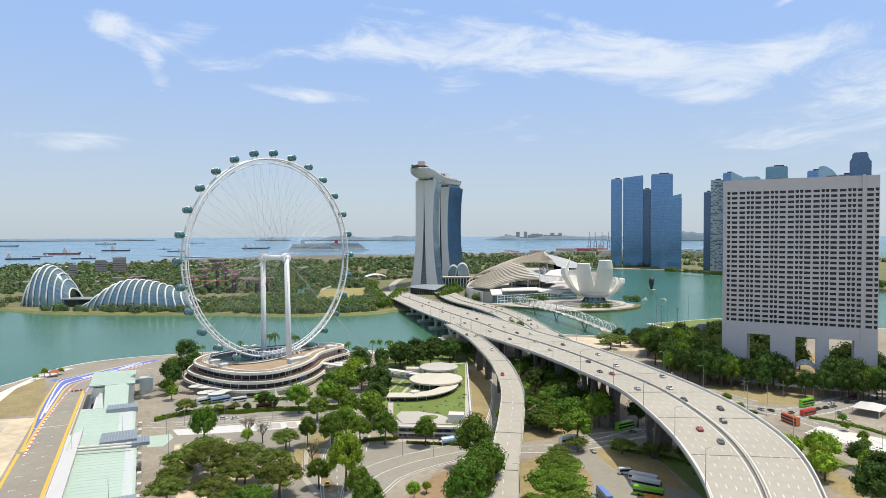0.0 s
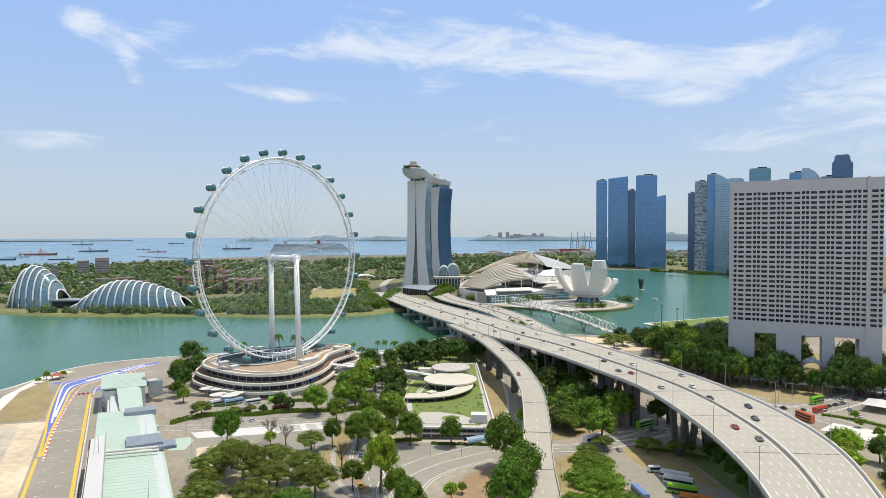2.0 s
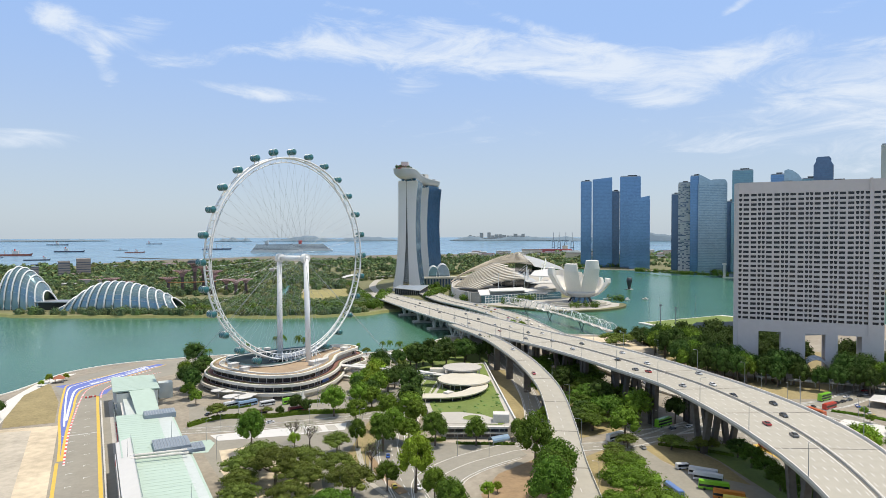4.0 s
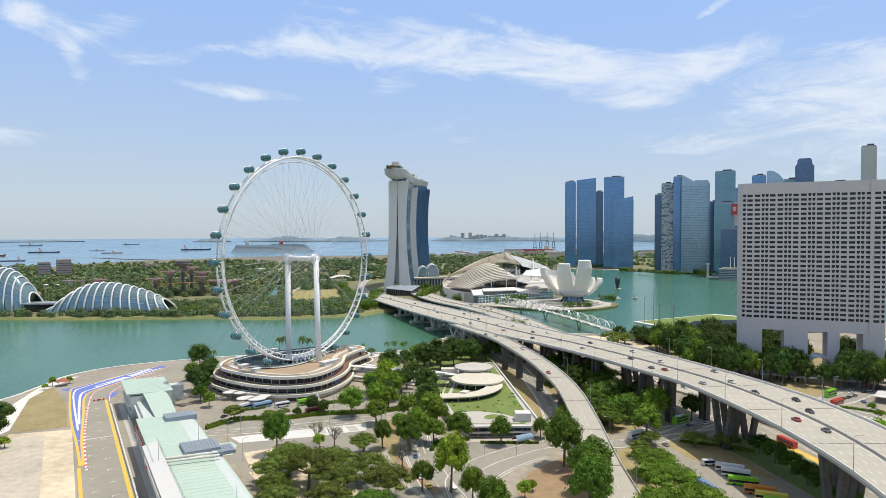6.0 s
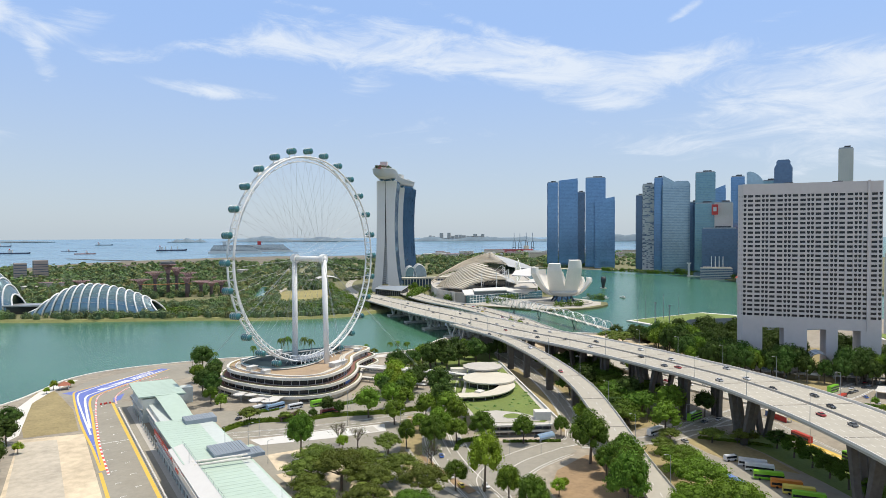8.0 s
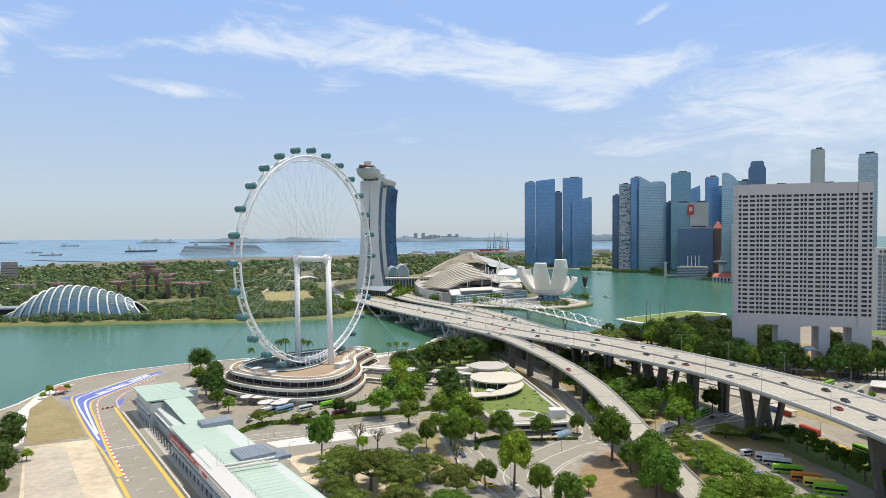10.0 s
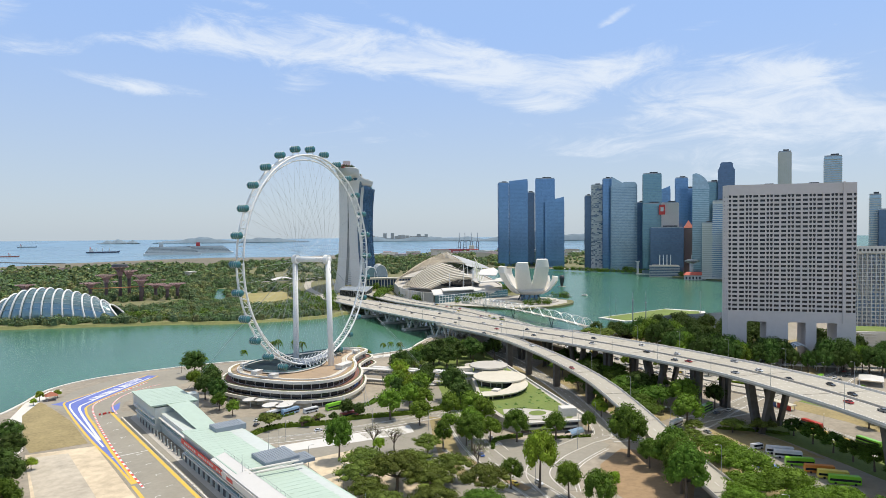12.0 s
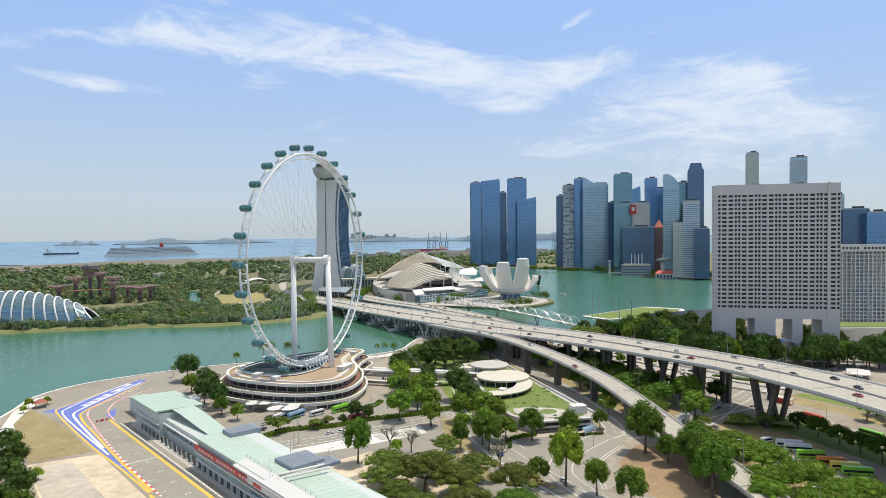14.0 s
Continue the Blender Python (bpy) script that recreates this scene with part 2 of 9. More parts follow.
CAPSULE_GLASS = glass_mat("capsule glass", (0.07, 0.21, 0.215), 0.08, 0.4)
BAND_CREAM = mat("cream white rendered band", (0.70, 0.66, 0.58), 0.6, var=0.05)
PLANK = mat("brown roof planks", (0.36, 0.26, 0.165), 0.8, var=0.2, big=0.1, small=1.0)
MAROON = mat("maroon walkway", (0.24, 0.115, 0.085), 0.8, var=0.12)
FACADE = mat("hotel precast cladding", (0.565, 0.53, 0.51), 0.85, var=0.06, big=0.02, small=0.3)
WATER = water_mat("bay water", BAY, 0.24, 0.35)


# ---- mesh helpers ----
class Mesh:
    """Collects vertices and faces, then becomes one mesh object."""

    def __init__(self):
        self.v, self.f = [], []

    def add(self, vs, fs):
        n = len(self.v)
        self.v += [tuple(p) for p in vs]
        self.f += [tuple(i + n for i in f) for f in fs]
        return self

    def box(self, x, y, z, sx, sy, sz, yaw=0.0, taper=1.0):
        """A box on its base centre (x, y, z)."""
        c, s = math.cos(yaw), math.sin(yaw)
        vs = []
        for k, t in ((0, 1.0), (1, taper)):
            for a, b in ((-1, -1), (1, -1), (1, 1), (-1, 1)):
                px, py = a * sx / 2 * t, b * sy / 2 * t
                vs.append((x + px * c - py * s, y + px * s + py * c, z + k * sz))
        return self.add(vs, [(0, 3, 2, 1), (4, 5, 6, 7), (0, 1, 5, 4), (1, 2, 6, 5), (2, 3, 7, 6), (3, 0, 4, 7)])

    def prism(self, poly, z0, z1, inset=0.0, cap=True):
        """A plan polygon (counter-clockwise) pulled up from z0 to z1."""
        n = len(poly)
        cx, cy = sum(p[0] for p in poly) / n, sum(p[1] for p in poly) / n
        up = [(cx + (p[0] - cx) * (1 - inset), cy + (p[1] - cy) * (1 - inset), z1) for p in poly]
        fs = [(i, (i + 1) % n, n + (i + 1) % n, n + i) for i in range(n)]
        if cap:
            fs += [tuple(range(n, 2 * n)), tuple(range(n - 1, -1, -1))]
        return self.add([(p[0], p[1], z0) for p in poly] + up, fs)

    def tube(self, path, r, n=8, closed=False, cap=True):
        """A round bar along a path; r is one radius or one for each point."""
        path = [Vector(p) for p in path]
        m = len(path)
        rs = r if isinstance(r, (list, tuple)) else [r] * m
        vs = []
        for i, p in enumerate(path):
            a = path[(i - 1) % m] if closed or i else p
            b = path[(i + 1) % m] if closed or i < m - 1 else p
            d = (b - a).normalized()
            side = d.cross(Vector((0, 0, 1)))
            if side.length < 0.05:
                side = d.cross(Vector((0.3, 1, 0)))
            side.normalize()
            up = side.cross(d)
            for k in range(n):
                t = 2 * math.pi * k / n
                vs.append(p + rs[i] * (math.cos(t) * side + math.sin(t) * up))
        fs = []
        for i in range(m if closed else m - 1):
            for k in range(n):
                a, b = i * n, ((i + 1) % m) * n
                fs.append((a + k, a + (k + 1) % n, b + (k + 1) % n, b + k))
        if cap and not closed:
            fs += [tuple(range(n - 1, -1, -1)), tuple(range((m - 1) * n, m * n))]
        return self.add(vs, fs)

    def sweep(self, path, section, closed=False):
        """A section of (offset to the right, height) points along a path of (x, y, z)."""
        m, n = len(path), len(section)
        vs = []
        for i, p in enumerate(path):
            a = path[(i - 1) % m] if closed or i else p
            b = path[(i + 1) % m] if closed or i < m - 1 else p
            dx_, dy_ = b[0] - a[0], b[1] - a[1]
            l = math.hypot(dx_, dy_) or 1
            for o, h in section:
                vs.append((p[0] + dy_ / l * o, p[1] - dx_ / l * o, p[2] + h))
        fs = []
        for i in range(m if closed else m - 1):
            for k in range(n):
                a, b = i * n, ((i + 1) % m) * n
                fs.append((a + k, b + k, b + (k + 1) % n, a + (k + 1) % n))
        if not closed:
            fs += [tuple(range(n)), tuple(range(m * n - 1, (m - 1) * n - 1, -1))]
        return self.add(vs, fs)

    def disc(self, x, y, z, rx, ry, h, yaw=0.0, n=40):
        c, s = math.cos(yaw), math.sin(yaw)
        poly = []
        for k in range(n):
            t = 2 * math.pi * k / n
            px, py = rx * math.cos(t), ry * math.sin(t)
            poly.append((x + px * c - py * s, y + px * s + py * c))
        return self.prism(poly, z, z + h)

    def grid(self, fn, nu, nv, wrap_u=False):
        """A surface from fn(i, j)."""
        vs = [fn(i, j) for i in range(nu) for j in range(nv)]
        fs = []
        for i in range(nu if wrap_u else nu - 1):
            for j in range(nv - 1):
                a, b = i * nv, ((i + 1) % nu) * nv
                fs.append((a + j, b + j, b + j + 1, a + j + 1))
        return self.add(vs, fs)

    def data(self, name, material, smooth=False):
        me = bpy.data.meshes.new(name)
        me.from_pydata(self.v, [], self.f)
        me.materials.append(material)
        if smooth:
            me.polygons.foreach_set("use_smooth", [True] * len(me.polygons))
        me.update()
        return me


def thing(name, at=(0, 0, 0), label="", category="", group="", yaw=0.0, kind=""):
    ob = new(name)
    ob.empty_display_size = 1
    ob.location = at
    ob.rotation_euler = (0, 0, yaw)
    return tagged(ob, label, category, group, kind)


def part(name, mesh, material, parent, label="", smooth=False):
    """One mesh object under a thing or a part. The mesh is in the parent's own axes."""
    ob = new(name, mesh.data(name, material, smooth))
    ob.parent = parent
    return tagged(ob, label)


def shared(name, data, parent, at, yaw=0.0):
    ob = new(name, data)
    ob.parent = parent
    ob.location = at
    ob.rotation_euler = (0, 0, yaw)
    return ob


def structure(name, mesh, material, label, category, smooth=False, kind="structure"):
    return tagged(new(name, mesh.data(name, material, smooth)), label, category, kind=kind)


def rel(pts, o):
    return [tuple(a - b for a, b in zip(p, o)) for p in pts]


def spline(pts, per=6, closed=False):
    """Catmull-Rom through points of any size."""
    pts = [np.array(p, float) for p in pts]
    n, out = len(pts), []
    for i in range(n if closed else n - 1):
        p0 = pts[(i - 1) % n] if closed or i else pts[0]
        p1, p2 = pts[i], pts[(i + 1) % n]
        p3 = pts[(i + 2) % n] if closed or i + 2 < n else pts[-1]
        for k in range(per):
            t = k / per
            out.append(tuple(0.5 * (2 * p1 + (p2 - p0) * t + (2 * p0 - 5 * p1 + 4 * p2 - p3) * t * t + (3 * p1 - p0 - 3 * p2 + p3) * t ** 3)))
    if not closed:
        out.append(tuple(pts[-1]))
    return out


# ---- water and land ----
G = 3.0                                          # street level
rings = [0, 400, 1200, 2200, 3000, 3500, 4000, 4400, 4700, 4850]


def sea_level(r):
    t = max(0.0, (r - 2800) / 2050)
    return 76.0 * t * t


sea = Mesh()
sea.grid(lambda i, j: (rings[j] * math.sin(i * math.pi / 48), rings[j] * math.cos(i * math.pi / 48), sea_level(rings[j])), 96, len(rings), wrap_u=True)
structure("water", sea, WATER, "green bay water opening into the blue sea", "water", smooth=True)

SHORE_NEAR = spline([(-420, 330), (-250, 410), (-140, 470), (-95, 505), (-76, 532), (-60, 560), (-32, 577), (10, 580), (60, 574), (108, 554), (146, 528), (178, 523), (208, 525), (236, 545), (266, 560), (330, 552), (385, 512), (430, 478), (520, 466), (600, 445), (680, 412), (900, 320)], 5)
near = Mesh().prism([(-1200, -900), (1600, -900), (1500, 60), (1150, 180)] + SHORE_NEAR[::-1] + [(-700, 250), (-1200, 100)], -2, G)
structure("ground", near, mat("dusty ground", (0.30, 0.262, 0.205), 0.95, var=0.3, big=0.03, small=0.3), "paved and planted land on the near bank", "ground")
SHORE_FAR = spline([(-1000, 1700), (-420, 1260), (-185, 1058), (-108, 973), (46, 885), (110, 850), (158, 812), (258, 785), (306, 800), (400, 790), (462, 752), (486, 700), (510, 672), (560, 660), (610, 672), (638, 700), (628, 735), (640, 800), (720, 930), (900, 1190), (1100, 1400), (1230, 1460), (1300, 1400), (1335, 1290), (1358, 1190), (1330, 1060), (1285, 960), (1225, 890), (1200, 815), (1195, 740), (1180, 660), (1120, 560), (1080, 450), (1060, 300)], 5)
COAST = [(2600, 200), (3200, 1000), (3000, 2300), (2260, 2720), (2000, 2780), (1550, 2850), (1090, 2800), (900, 2960), (615, 2930), (430, 2850), (250, 2800), (40, 2640), (-145, 2290), (-325, 2110), (-800, 2000)]
FARBANK = mat("far bank soil and grass", (0.17, 0.165, 0.075), 0.95, var=0.3, big=0.01, small=0.08)
far = Mesh().prism((SHORE_FAR + COAST)[::-1], -2, 2.6)
structure("far_bank", far, FARBANK, "green parkland and city ground across the water", "ground")
wall = Mesh().sweep([(p[0], p[1], 0) for p in SHORE_NEAR], [(-0.9, -1), (0.9, -1), (0.9, 3.5), (-0.9, 3.5)])
structure("quay_wall", wall, CONCRETE_PALE, "pale concrete quay wall along the water", "wall")


# ---- elevated road, slip road and bridges ----
NEAR_EDGE = [(-420, -330, 30), (-240, -190, 33), (-60, -40, 34), (30, 40, 34), (95, 85, 33.5), (135, 123.5, 33), (163.5, 162, 32), (185.5, 201, 31), (203, 240, 30), (213, 280, 28.8), (222, 320, 27.5), (229, 360, 26.3), (234, 400, 25), (240, 440, 23), (250, 490, 20.5), (262, 540, 18.4), (272, 600, 16.4), (288, 690, 14), (310, 800, 11.5), (330, 900, 9), (352, 1010, 6.5)]
FAR_EDGE = [(-402, -356, 30), (-222, -216, 33), (-42, -66, 34), (46, 15, 34), (114, 70, 33.5), (160, 107, 33), (196, 142, 32), (222, 182, 31), (240, 224, 30), (254, 268, 28.8), (266, 310, 27.5), (275, 350, 26.3), (283, 390, 25), (291, 430, 23), (304, 479, 20.5), (317, 528, 18.4), (328, 588, 16.4), (342, 678, 14), (358, 790, 11.5), (374, 892, 9), (394, 1003, 6.5)]


def densify(a, b, per=5):
    return spline(a, per), spline(b, per)


def lane_point(a, b, t, h):
    """A point across a deck, t from the near edge (0) to the far edge (1)."""
    return (a[0] + (b[0] - a[0]) * t, a[1] + (b[1] - a[1]) * t, a[2] + (b[2] - a[2]) * t + h)


def deck_body(m, A, B, thick, inset):
    """A deck with a slab and a narrower girder below, from two edges."""
    n = len(A)
    prof = [(0, 0), (1, 0), (1, -0.9), (1 - inset, -1.3), (1 - inset * 1.3, -thick), (inset * 1.3, -thick), (inset, -1.3), (0, -0.9)]
    k = len(prof)
    vs = [lane_point(A[i], B[i], t, h) for i in range(n) for t, h in prof]
    fs = []
    for i in range(n - 1):
        for j in range(k):
            a, b = i * k, (i + 1) * k
            fs.append((a + j, b + j, b + (j + 1) % k, a + (j + 1) % k))
    fs += [tuple(range(k - 1, -1, -1)), tuple(range((n - 1) * k, n * k))]
    m.add(vs, fs)


def strip(m, A, B, t0, t1, h, thick, i0=0, i1=None):
    """A band along a deck between two shares of its width, with a height."""
    i1 = len(A) if i1 is None else i1
    vs, fs = [], []
    for i in range(i0, i1):
        vs += [lane_point(A[i], B[i], t0, h), lane_point(A[i], B[i], t1, h), lane_point(A[i], B[i], t1, h + thick), lane_point(A[i], B[i], t0, h + thick)]
    for i in range(i1 - i0 - 1):
        for j in range(4):
            a, b = i * 4, (i + 1) * 4
            fs.append((a + j, b + j, b + (j + 1) % 4, a + (j + 1) % 4))
    fs += [(0, 1, 2, 3), (len(vs) - 1, len(vs) - 2, len(vs) - 3, len(vs) - 4)]
    m.add(vs, fs)


def dashes(m, A, B, t, length, gap, h, half=0.0035):
    """Broken lane lines along a deck."""
    pts = [Vector(lane_point(a, b, t, h)) for a, b in zip(A, B)]
    wid = [Vector(b) - Vector(a) for a, b in zip(A, B)]
    at, on = 0.0, True
    for i in range(len(pts) - 1):
        seg = pts[i + 1] - pts[i]
        l, s = seg.length, 0.0
        while s < l:
            want = (length if on else gap) - at
            step = min(want, l - s)
            if on:
                p, q = pts[i] + seg * (s / l), pts[i] + seg * ((s + step) / l)
                w = wid[i].normalized() * 0.16
                m.add([p - w, q - w, q + w, p + w], [(0, 1, 2, 3)])
            at += step
            s += step
            if at >= (length if on else gap) - 1e-6:
                at, on = 0.0, not on


def elevated(name, A, B, label, lanes, thick, inset, median, surface, rails=True):
    o = (A[0][0], A[0][1], 0)
    th = thing(name, o, label, "road bridge")
    A, B = rel(A, o), rel(B, o)
    m = Mesh()
    deck_body(m, A, B, thick, inset)
    part("deck", m, surface, th)
    for side, (t0, t1) in (("near", (0.0, 0.012)), ("far", (0.988, 1.0))):
        m = Mesh()
        strip(m, A, B, t0, t1, 0.0, 1.05)
        part("parapet", m, CONCRETE_PALE, th, "pale concrete parapet")
    if median:
        m = Mesh()
        strip(m, A, B, 0.494, 0.506, 0.0, 0.85)
        part("median_barrier", m, CONCRETE, th, "stained concrete median barrier")
        m = Mesh()
        strip(m, A, B, 0.476, 0.483, 0.02, 0.01)
        strip(m, A, B, 0.517, 0.524, 0.02, 0.01)
        part("stain", m, CONCRETE_DARK, th, "dark dirt along the median")
    m = Mesh()
    for t in lanes:
        dashes(m, A, B, t, 3.0, 6.0, 0.03)
    tagged(part("lane_marking", m, WORN_LINE, th, "broken white lane lines"), kind="stuff")
    m = Mesh()
    edges = (0.035, 0.965) + ((0.46, 0.54) if median else ())
    for t in edges:
        strip(m, A, B, t - 0.004, t + 0.004, 0.025, 0.01)
    part("edge_line", m, LINE, th, "solid white edge lines")
    for i in range(4, len(A) - 1, 5):
        a0, a1 = Vector(A[i]), Vector(B[i])
        d = (Vector(A[i + 1]) - Vector(A[i])).normalized() * 0.35
        up = Vector((0, 0, 0.02))
        m = Mesh().add([a0 - d + up, a1 - d + up, a1 + d + up, a0 + d + up], [(0, 1, 2, 3)])
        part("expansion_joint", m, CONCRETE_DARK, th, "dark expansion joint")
    return th, o


VA, VB = densify(NEAR_EDGE, FAR_EDGE)
viaduct, vo = elevated("elevated_expressway", VA, VB, "wide pale concrete expressway on splayed piers", [0.11, 0.19, 0.27, 0.35, 0.42, 0.58, 0.65, 0.73, 0.81, 0.89], 2.6, 0.13, True, DECK)

RAMP_MID = spline([(262, 545, 18.2), (250, 505, 19.9), (238, 464, 22.2), (226, 425, 24.0), (216, 392, 23.6), (203, 350, 21.5), (182, 302, 18.7), (156, 260, 15.6), (129, 221, 12.3), (107, 186, 9.4), (84, 152, 6.8), (55, 115, 4.6), (25, 85, 3.4)], 6)


def edges_of(mid, half):
    A, B = [], []
    for i, p in enumerate(mid):
        a, b = mid[max(0, i - 1)], mid[min(len(mid) - 1, i + 1)]
        d = Vector((b[0] - a[0], b[1] - a[1])).normalized()
        h = half[i] if isinstance(half, list) else half
        A.append((p[0] + d.y * h, p[1] - d.x * h, p[2]))
        B.append((p[0] - d.y * h, p[1] + d.x * h, p[2]))
    return A, B


RA, RB = edges_of(RAMP_MID, 6.2)
ramp, ro = elevated("slip_road", RA, RB, "curved two-lane concrete slip road sinking to the ground", [0.5], 1.9, 0.16, False, DECK)

BAY_MID = spline([(470, 1010, 5), (432, 900, 7), (404, 800, 9), (390, 700, 10.5), (370, 605, 10.8), (340, 515, 10), (318, 440, 8.2), (303, 380, 6), (295, 330, 4.2), (292, 290, 3.2), (293, 240, 3.05)], 6)
BA, BB = edges_of(BAY_MID, 17)
bayfront, bo = elevated("avenue_bridge", BA, BB, "pale avenue bridge with slow traffic beside the expressway", [0.1, 0.2, 0.3, 0.4, 0.6, 0.7, 0.8, 0.9], 2.0, 0.12, True, DECK)


# piers
def splayed_pier(host, o, x, y, ztop, yaw, spread, label=""):
    """A pair of legs that lean apart towards the deck."""
    for side in (-1, 1):
        m = Mesh()
        c, s = math.cos(yaw), math.sin(yaw)
        base, head = 1.7 * side, spread * side
        pts = [(base, 0, G - 0.3), ((base * 2 + head) / 3, 0, G + (ztop - G) * 0.3), (head, 0, ztop)]
        vs = []
        for (px, py, pz), (wx, wy) in zip(pts, ((2.0, 2.8), (1.9, 2.6), (2.9, 2.3))):
            for a, b in ((-1, -1), (1, -1), (1, 1), (-1, 1)):
                lx, ly = px + a * wx / 2, b * wy / 2
                vs.append((x + lx * c - ly * s - o[0], y + lx * s + ly * c - o[1], pz))
        fs = []
        for i in range(2):
            for j in range(4):
                fs.append((i * 4 + j, i * 4 + (j + 1) % 4, i * 4 + 4 + (j + 1) % 4, i * 4 + 4 + j))
        fs += [(3, 2, 1, 0), (8, 9, 10, 11)]
        m.add(vs, fs)
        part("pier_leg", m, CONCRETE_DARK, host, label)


def deck_at(A, B, y, t):
    i = min(range(len(A)), key=lambda k: abs(A[k][1] + (B[k][1] - A[k][1]) * t - y))
    j = min(i + 1, len(A) - 1)
    p = lane_point(A[i], B[i], t, 0)
    along = math.atan2(A[j][1] - A[j - 1][1], A[j][0] - A[j - 1][0])
    return p, along


for y, spread in ((84, 7.5), (152, 7.5), (220, 8.0), (258, 2.4), (297, 8.0), (330, 2.4), (364, 7.0), (396, 2.4), (428, 5.0), (462, 3.0)):
    for t in (0.27, 0.5, 0.73) if spread > 5 else (0.25, 0.75):
        p, al = deck_at(VA, VB, y, t)
        splayed_pier(viaduct, vo, p[0], p[1], p[2] - 2.4, al, spread)
m = Mesh()
for k in range(20, len(RAMP_MID) - 18, 5):
    p = RAMP_MID[k]
    m = Mesh().box(p[0] - ro[0], p[1] - ro[1], G - 0.3, 4.2, 2.4, p[2] - 1.6 - G, math.atan2(RAMP_MID[k + 1][1] - p[1], RAMP_MID[k + 1][0] - p[0]) + math.pi / 2)
    part("pier", m, CONCRETE_DARK, ramp, "dark concrete pier")


def water_pier(host, A, B, o, y, n):
    """A pile cap on the water with V-shaped struts."""
    a, al = deck_at(A, B, y, 0.08)
    b, _ = deck_at(A, B, y, 0.92)
    cx, cy = (a[0] + b[0]) / 2 - o[0], (a[1] + b[1]) / 2 - o[1]
    width = math.hypot(b[0] - a[0], b[1] - a[1])
    yaw = math.atan2(b[1] - a[1], b[0] - a[0])
    part("pile_cap", Mesh().box(cx, cy, -1, width + 6, 11, 3.0, yaw), CONCRETE, host, "grey concrete pile cap")
    z1 = a[2] - 2.0
    c, s = math.cos(yaw), math.sin(yaw)
    for k in range(n):
        q = (k + 0.5) / n * width - width / 2
        for side in (-1, 1):
            m = Mesh()
            pts = [(q, 1.2 * side, 1.9), (q, 8.5 * side, z1)]
            vs = []
            for px, py, pz in pts:
                for aa, bb in ((-1, -1), (1, -1), (1, 1), (-1, 1)):
                    lx, ly = px + aa * 0.9, py + bb * 0.8
                    vs.append((cx + lx * c - ly * s, cy + lx * s + ly * c, pz))
            m.add(vs, [(0, 1, 5, 4), (1, 2, 6, 5), (2, 3, 7, 6), (3, 0, 4, 7), (3, 2, 1, 0), (4, 5, 6, 7)])
            part("strut", m, CONCRETE_PALE, host, "pale V-shaped strut")


for y in (545, 578, 624, 680, 745):
    water_pier(viaduct, VA, VB, vo, y, 6)
for y in (585, 650, 715):
    water_pier(bayfront, BA, BB, bo, y, 4)

# ---- hotel slab on legs ----
HD, HN = Vector((0.578, -0.816, 0)), Vector((0.816, 0.578, 0))
H_TL = Vector((365, 316, 0))
HW, HDEP, HTOP, HSOF = 88.0, 24.0, 141.0, 35.5


def hole_cell(wall_m, pane_m, w, h, cx, cz, shape, hw, hh, depth, fn):
    """A wall cell round a recessed window. shape: 'rect' or 'half' (flat above, round below). fn places (across, up, in)."""
    angs = sorted(set([math.atan2(sz * h, sx * w) for sx in (-1, 1) for sz in (-1, 1)] + [math.atan2(sz * hh, sx * hw) for sx in (-1, 1) for sz in (-1, 1)] + [k * math.pi / 4 for k in range(-4, 4)] + ([-k * math.pi / 8 for k in (1, 3, 5, 7)] if shape == "half" else [])))

    def box_r(a, bw, bh):
        ca, sa = abs(math.cos(a)), abs(math.sin(a))
        return min(bw / 2 / ca if ca > 1e-9 else 1e9, bh / 2 / sa if sa > 1e-9 else 1e9)

    outer, inner, deep = [], [], []
    for a in angs:
        ro_ = box_r(a, w, h)
        if shape == "half" and a < 0:
            ri = hw / 2 * (hh / hw) * 1.0 if hh < hw else hw / 2
            ri = 1 / math.sqrt((math.cos(a) / (hw / 2)) ** 2 + (math.sin(a) / (hh / 2)) ** 2)
        else:
            ri = box_r(a, hw, hh)
        outer.append(fn(cx + ro_ * math.cos(a), cz + ro_ * math.sin(a), 0))
        inner.append(fn(cx + ri * math.cos(a), cz + ri * math.sin(a), 0))
        deep.append(fn(cx + ri * math.cos(a), cz + ri * math.sin(a), depth))
    n = len(angs)
    fs = []
    for i in range(n):
        j = (i + 1) % n
        fs.append((i, j, n + j, n + i))
        fs.append((n + i, n + j, 2 * n + j, 2 * n + i))
    wall_m.add(outer + inner + deep, fs)
    pane_m.add(deep, [tuple(range(n))])


hotel = thing("hotel_tower", (H_TL.x, H_TL.y, G), "tall grey precast hotel slab standing on wide legs", "building")
ho = Vector((H_TL.x, H_TL.y, G))


def hp(s, z, d):
    """Across the facade, height above the sea, into the building."""
    p = H_TL + HD * s + HN * d
    return (p.x - ho.x, p.y - ho.y, z - G)


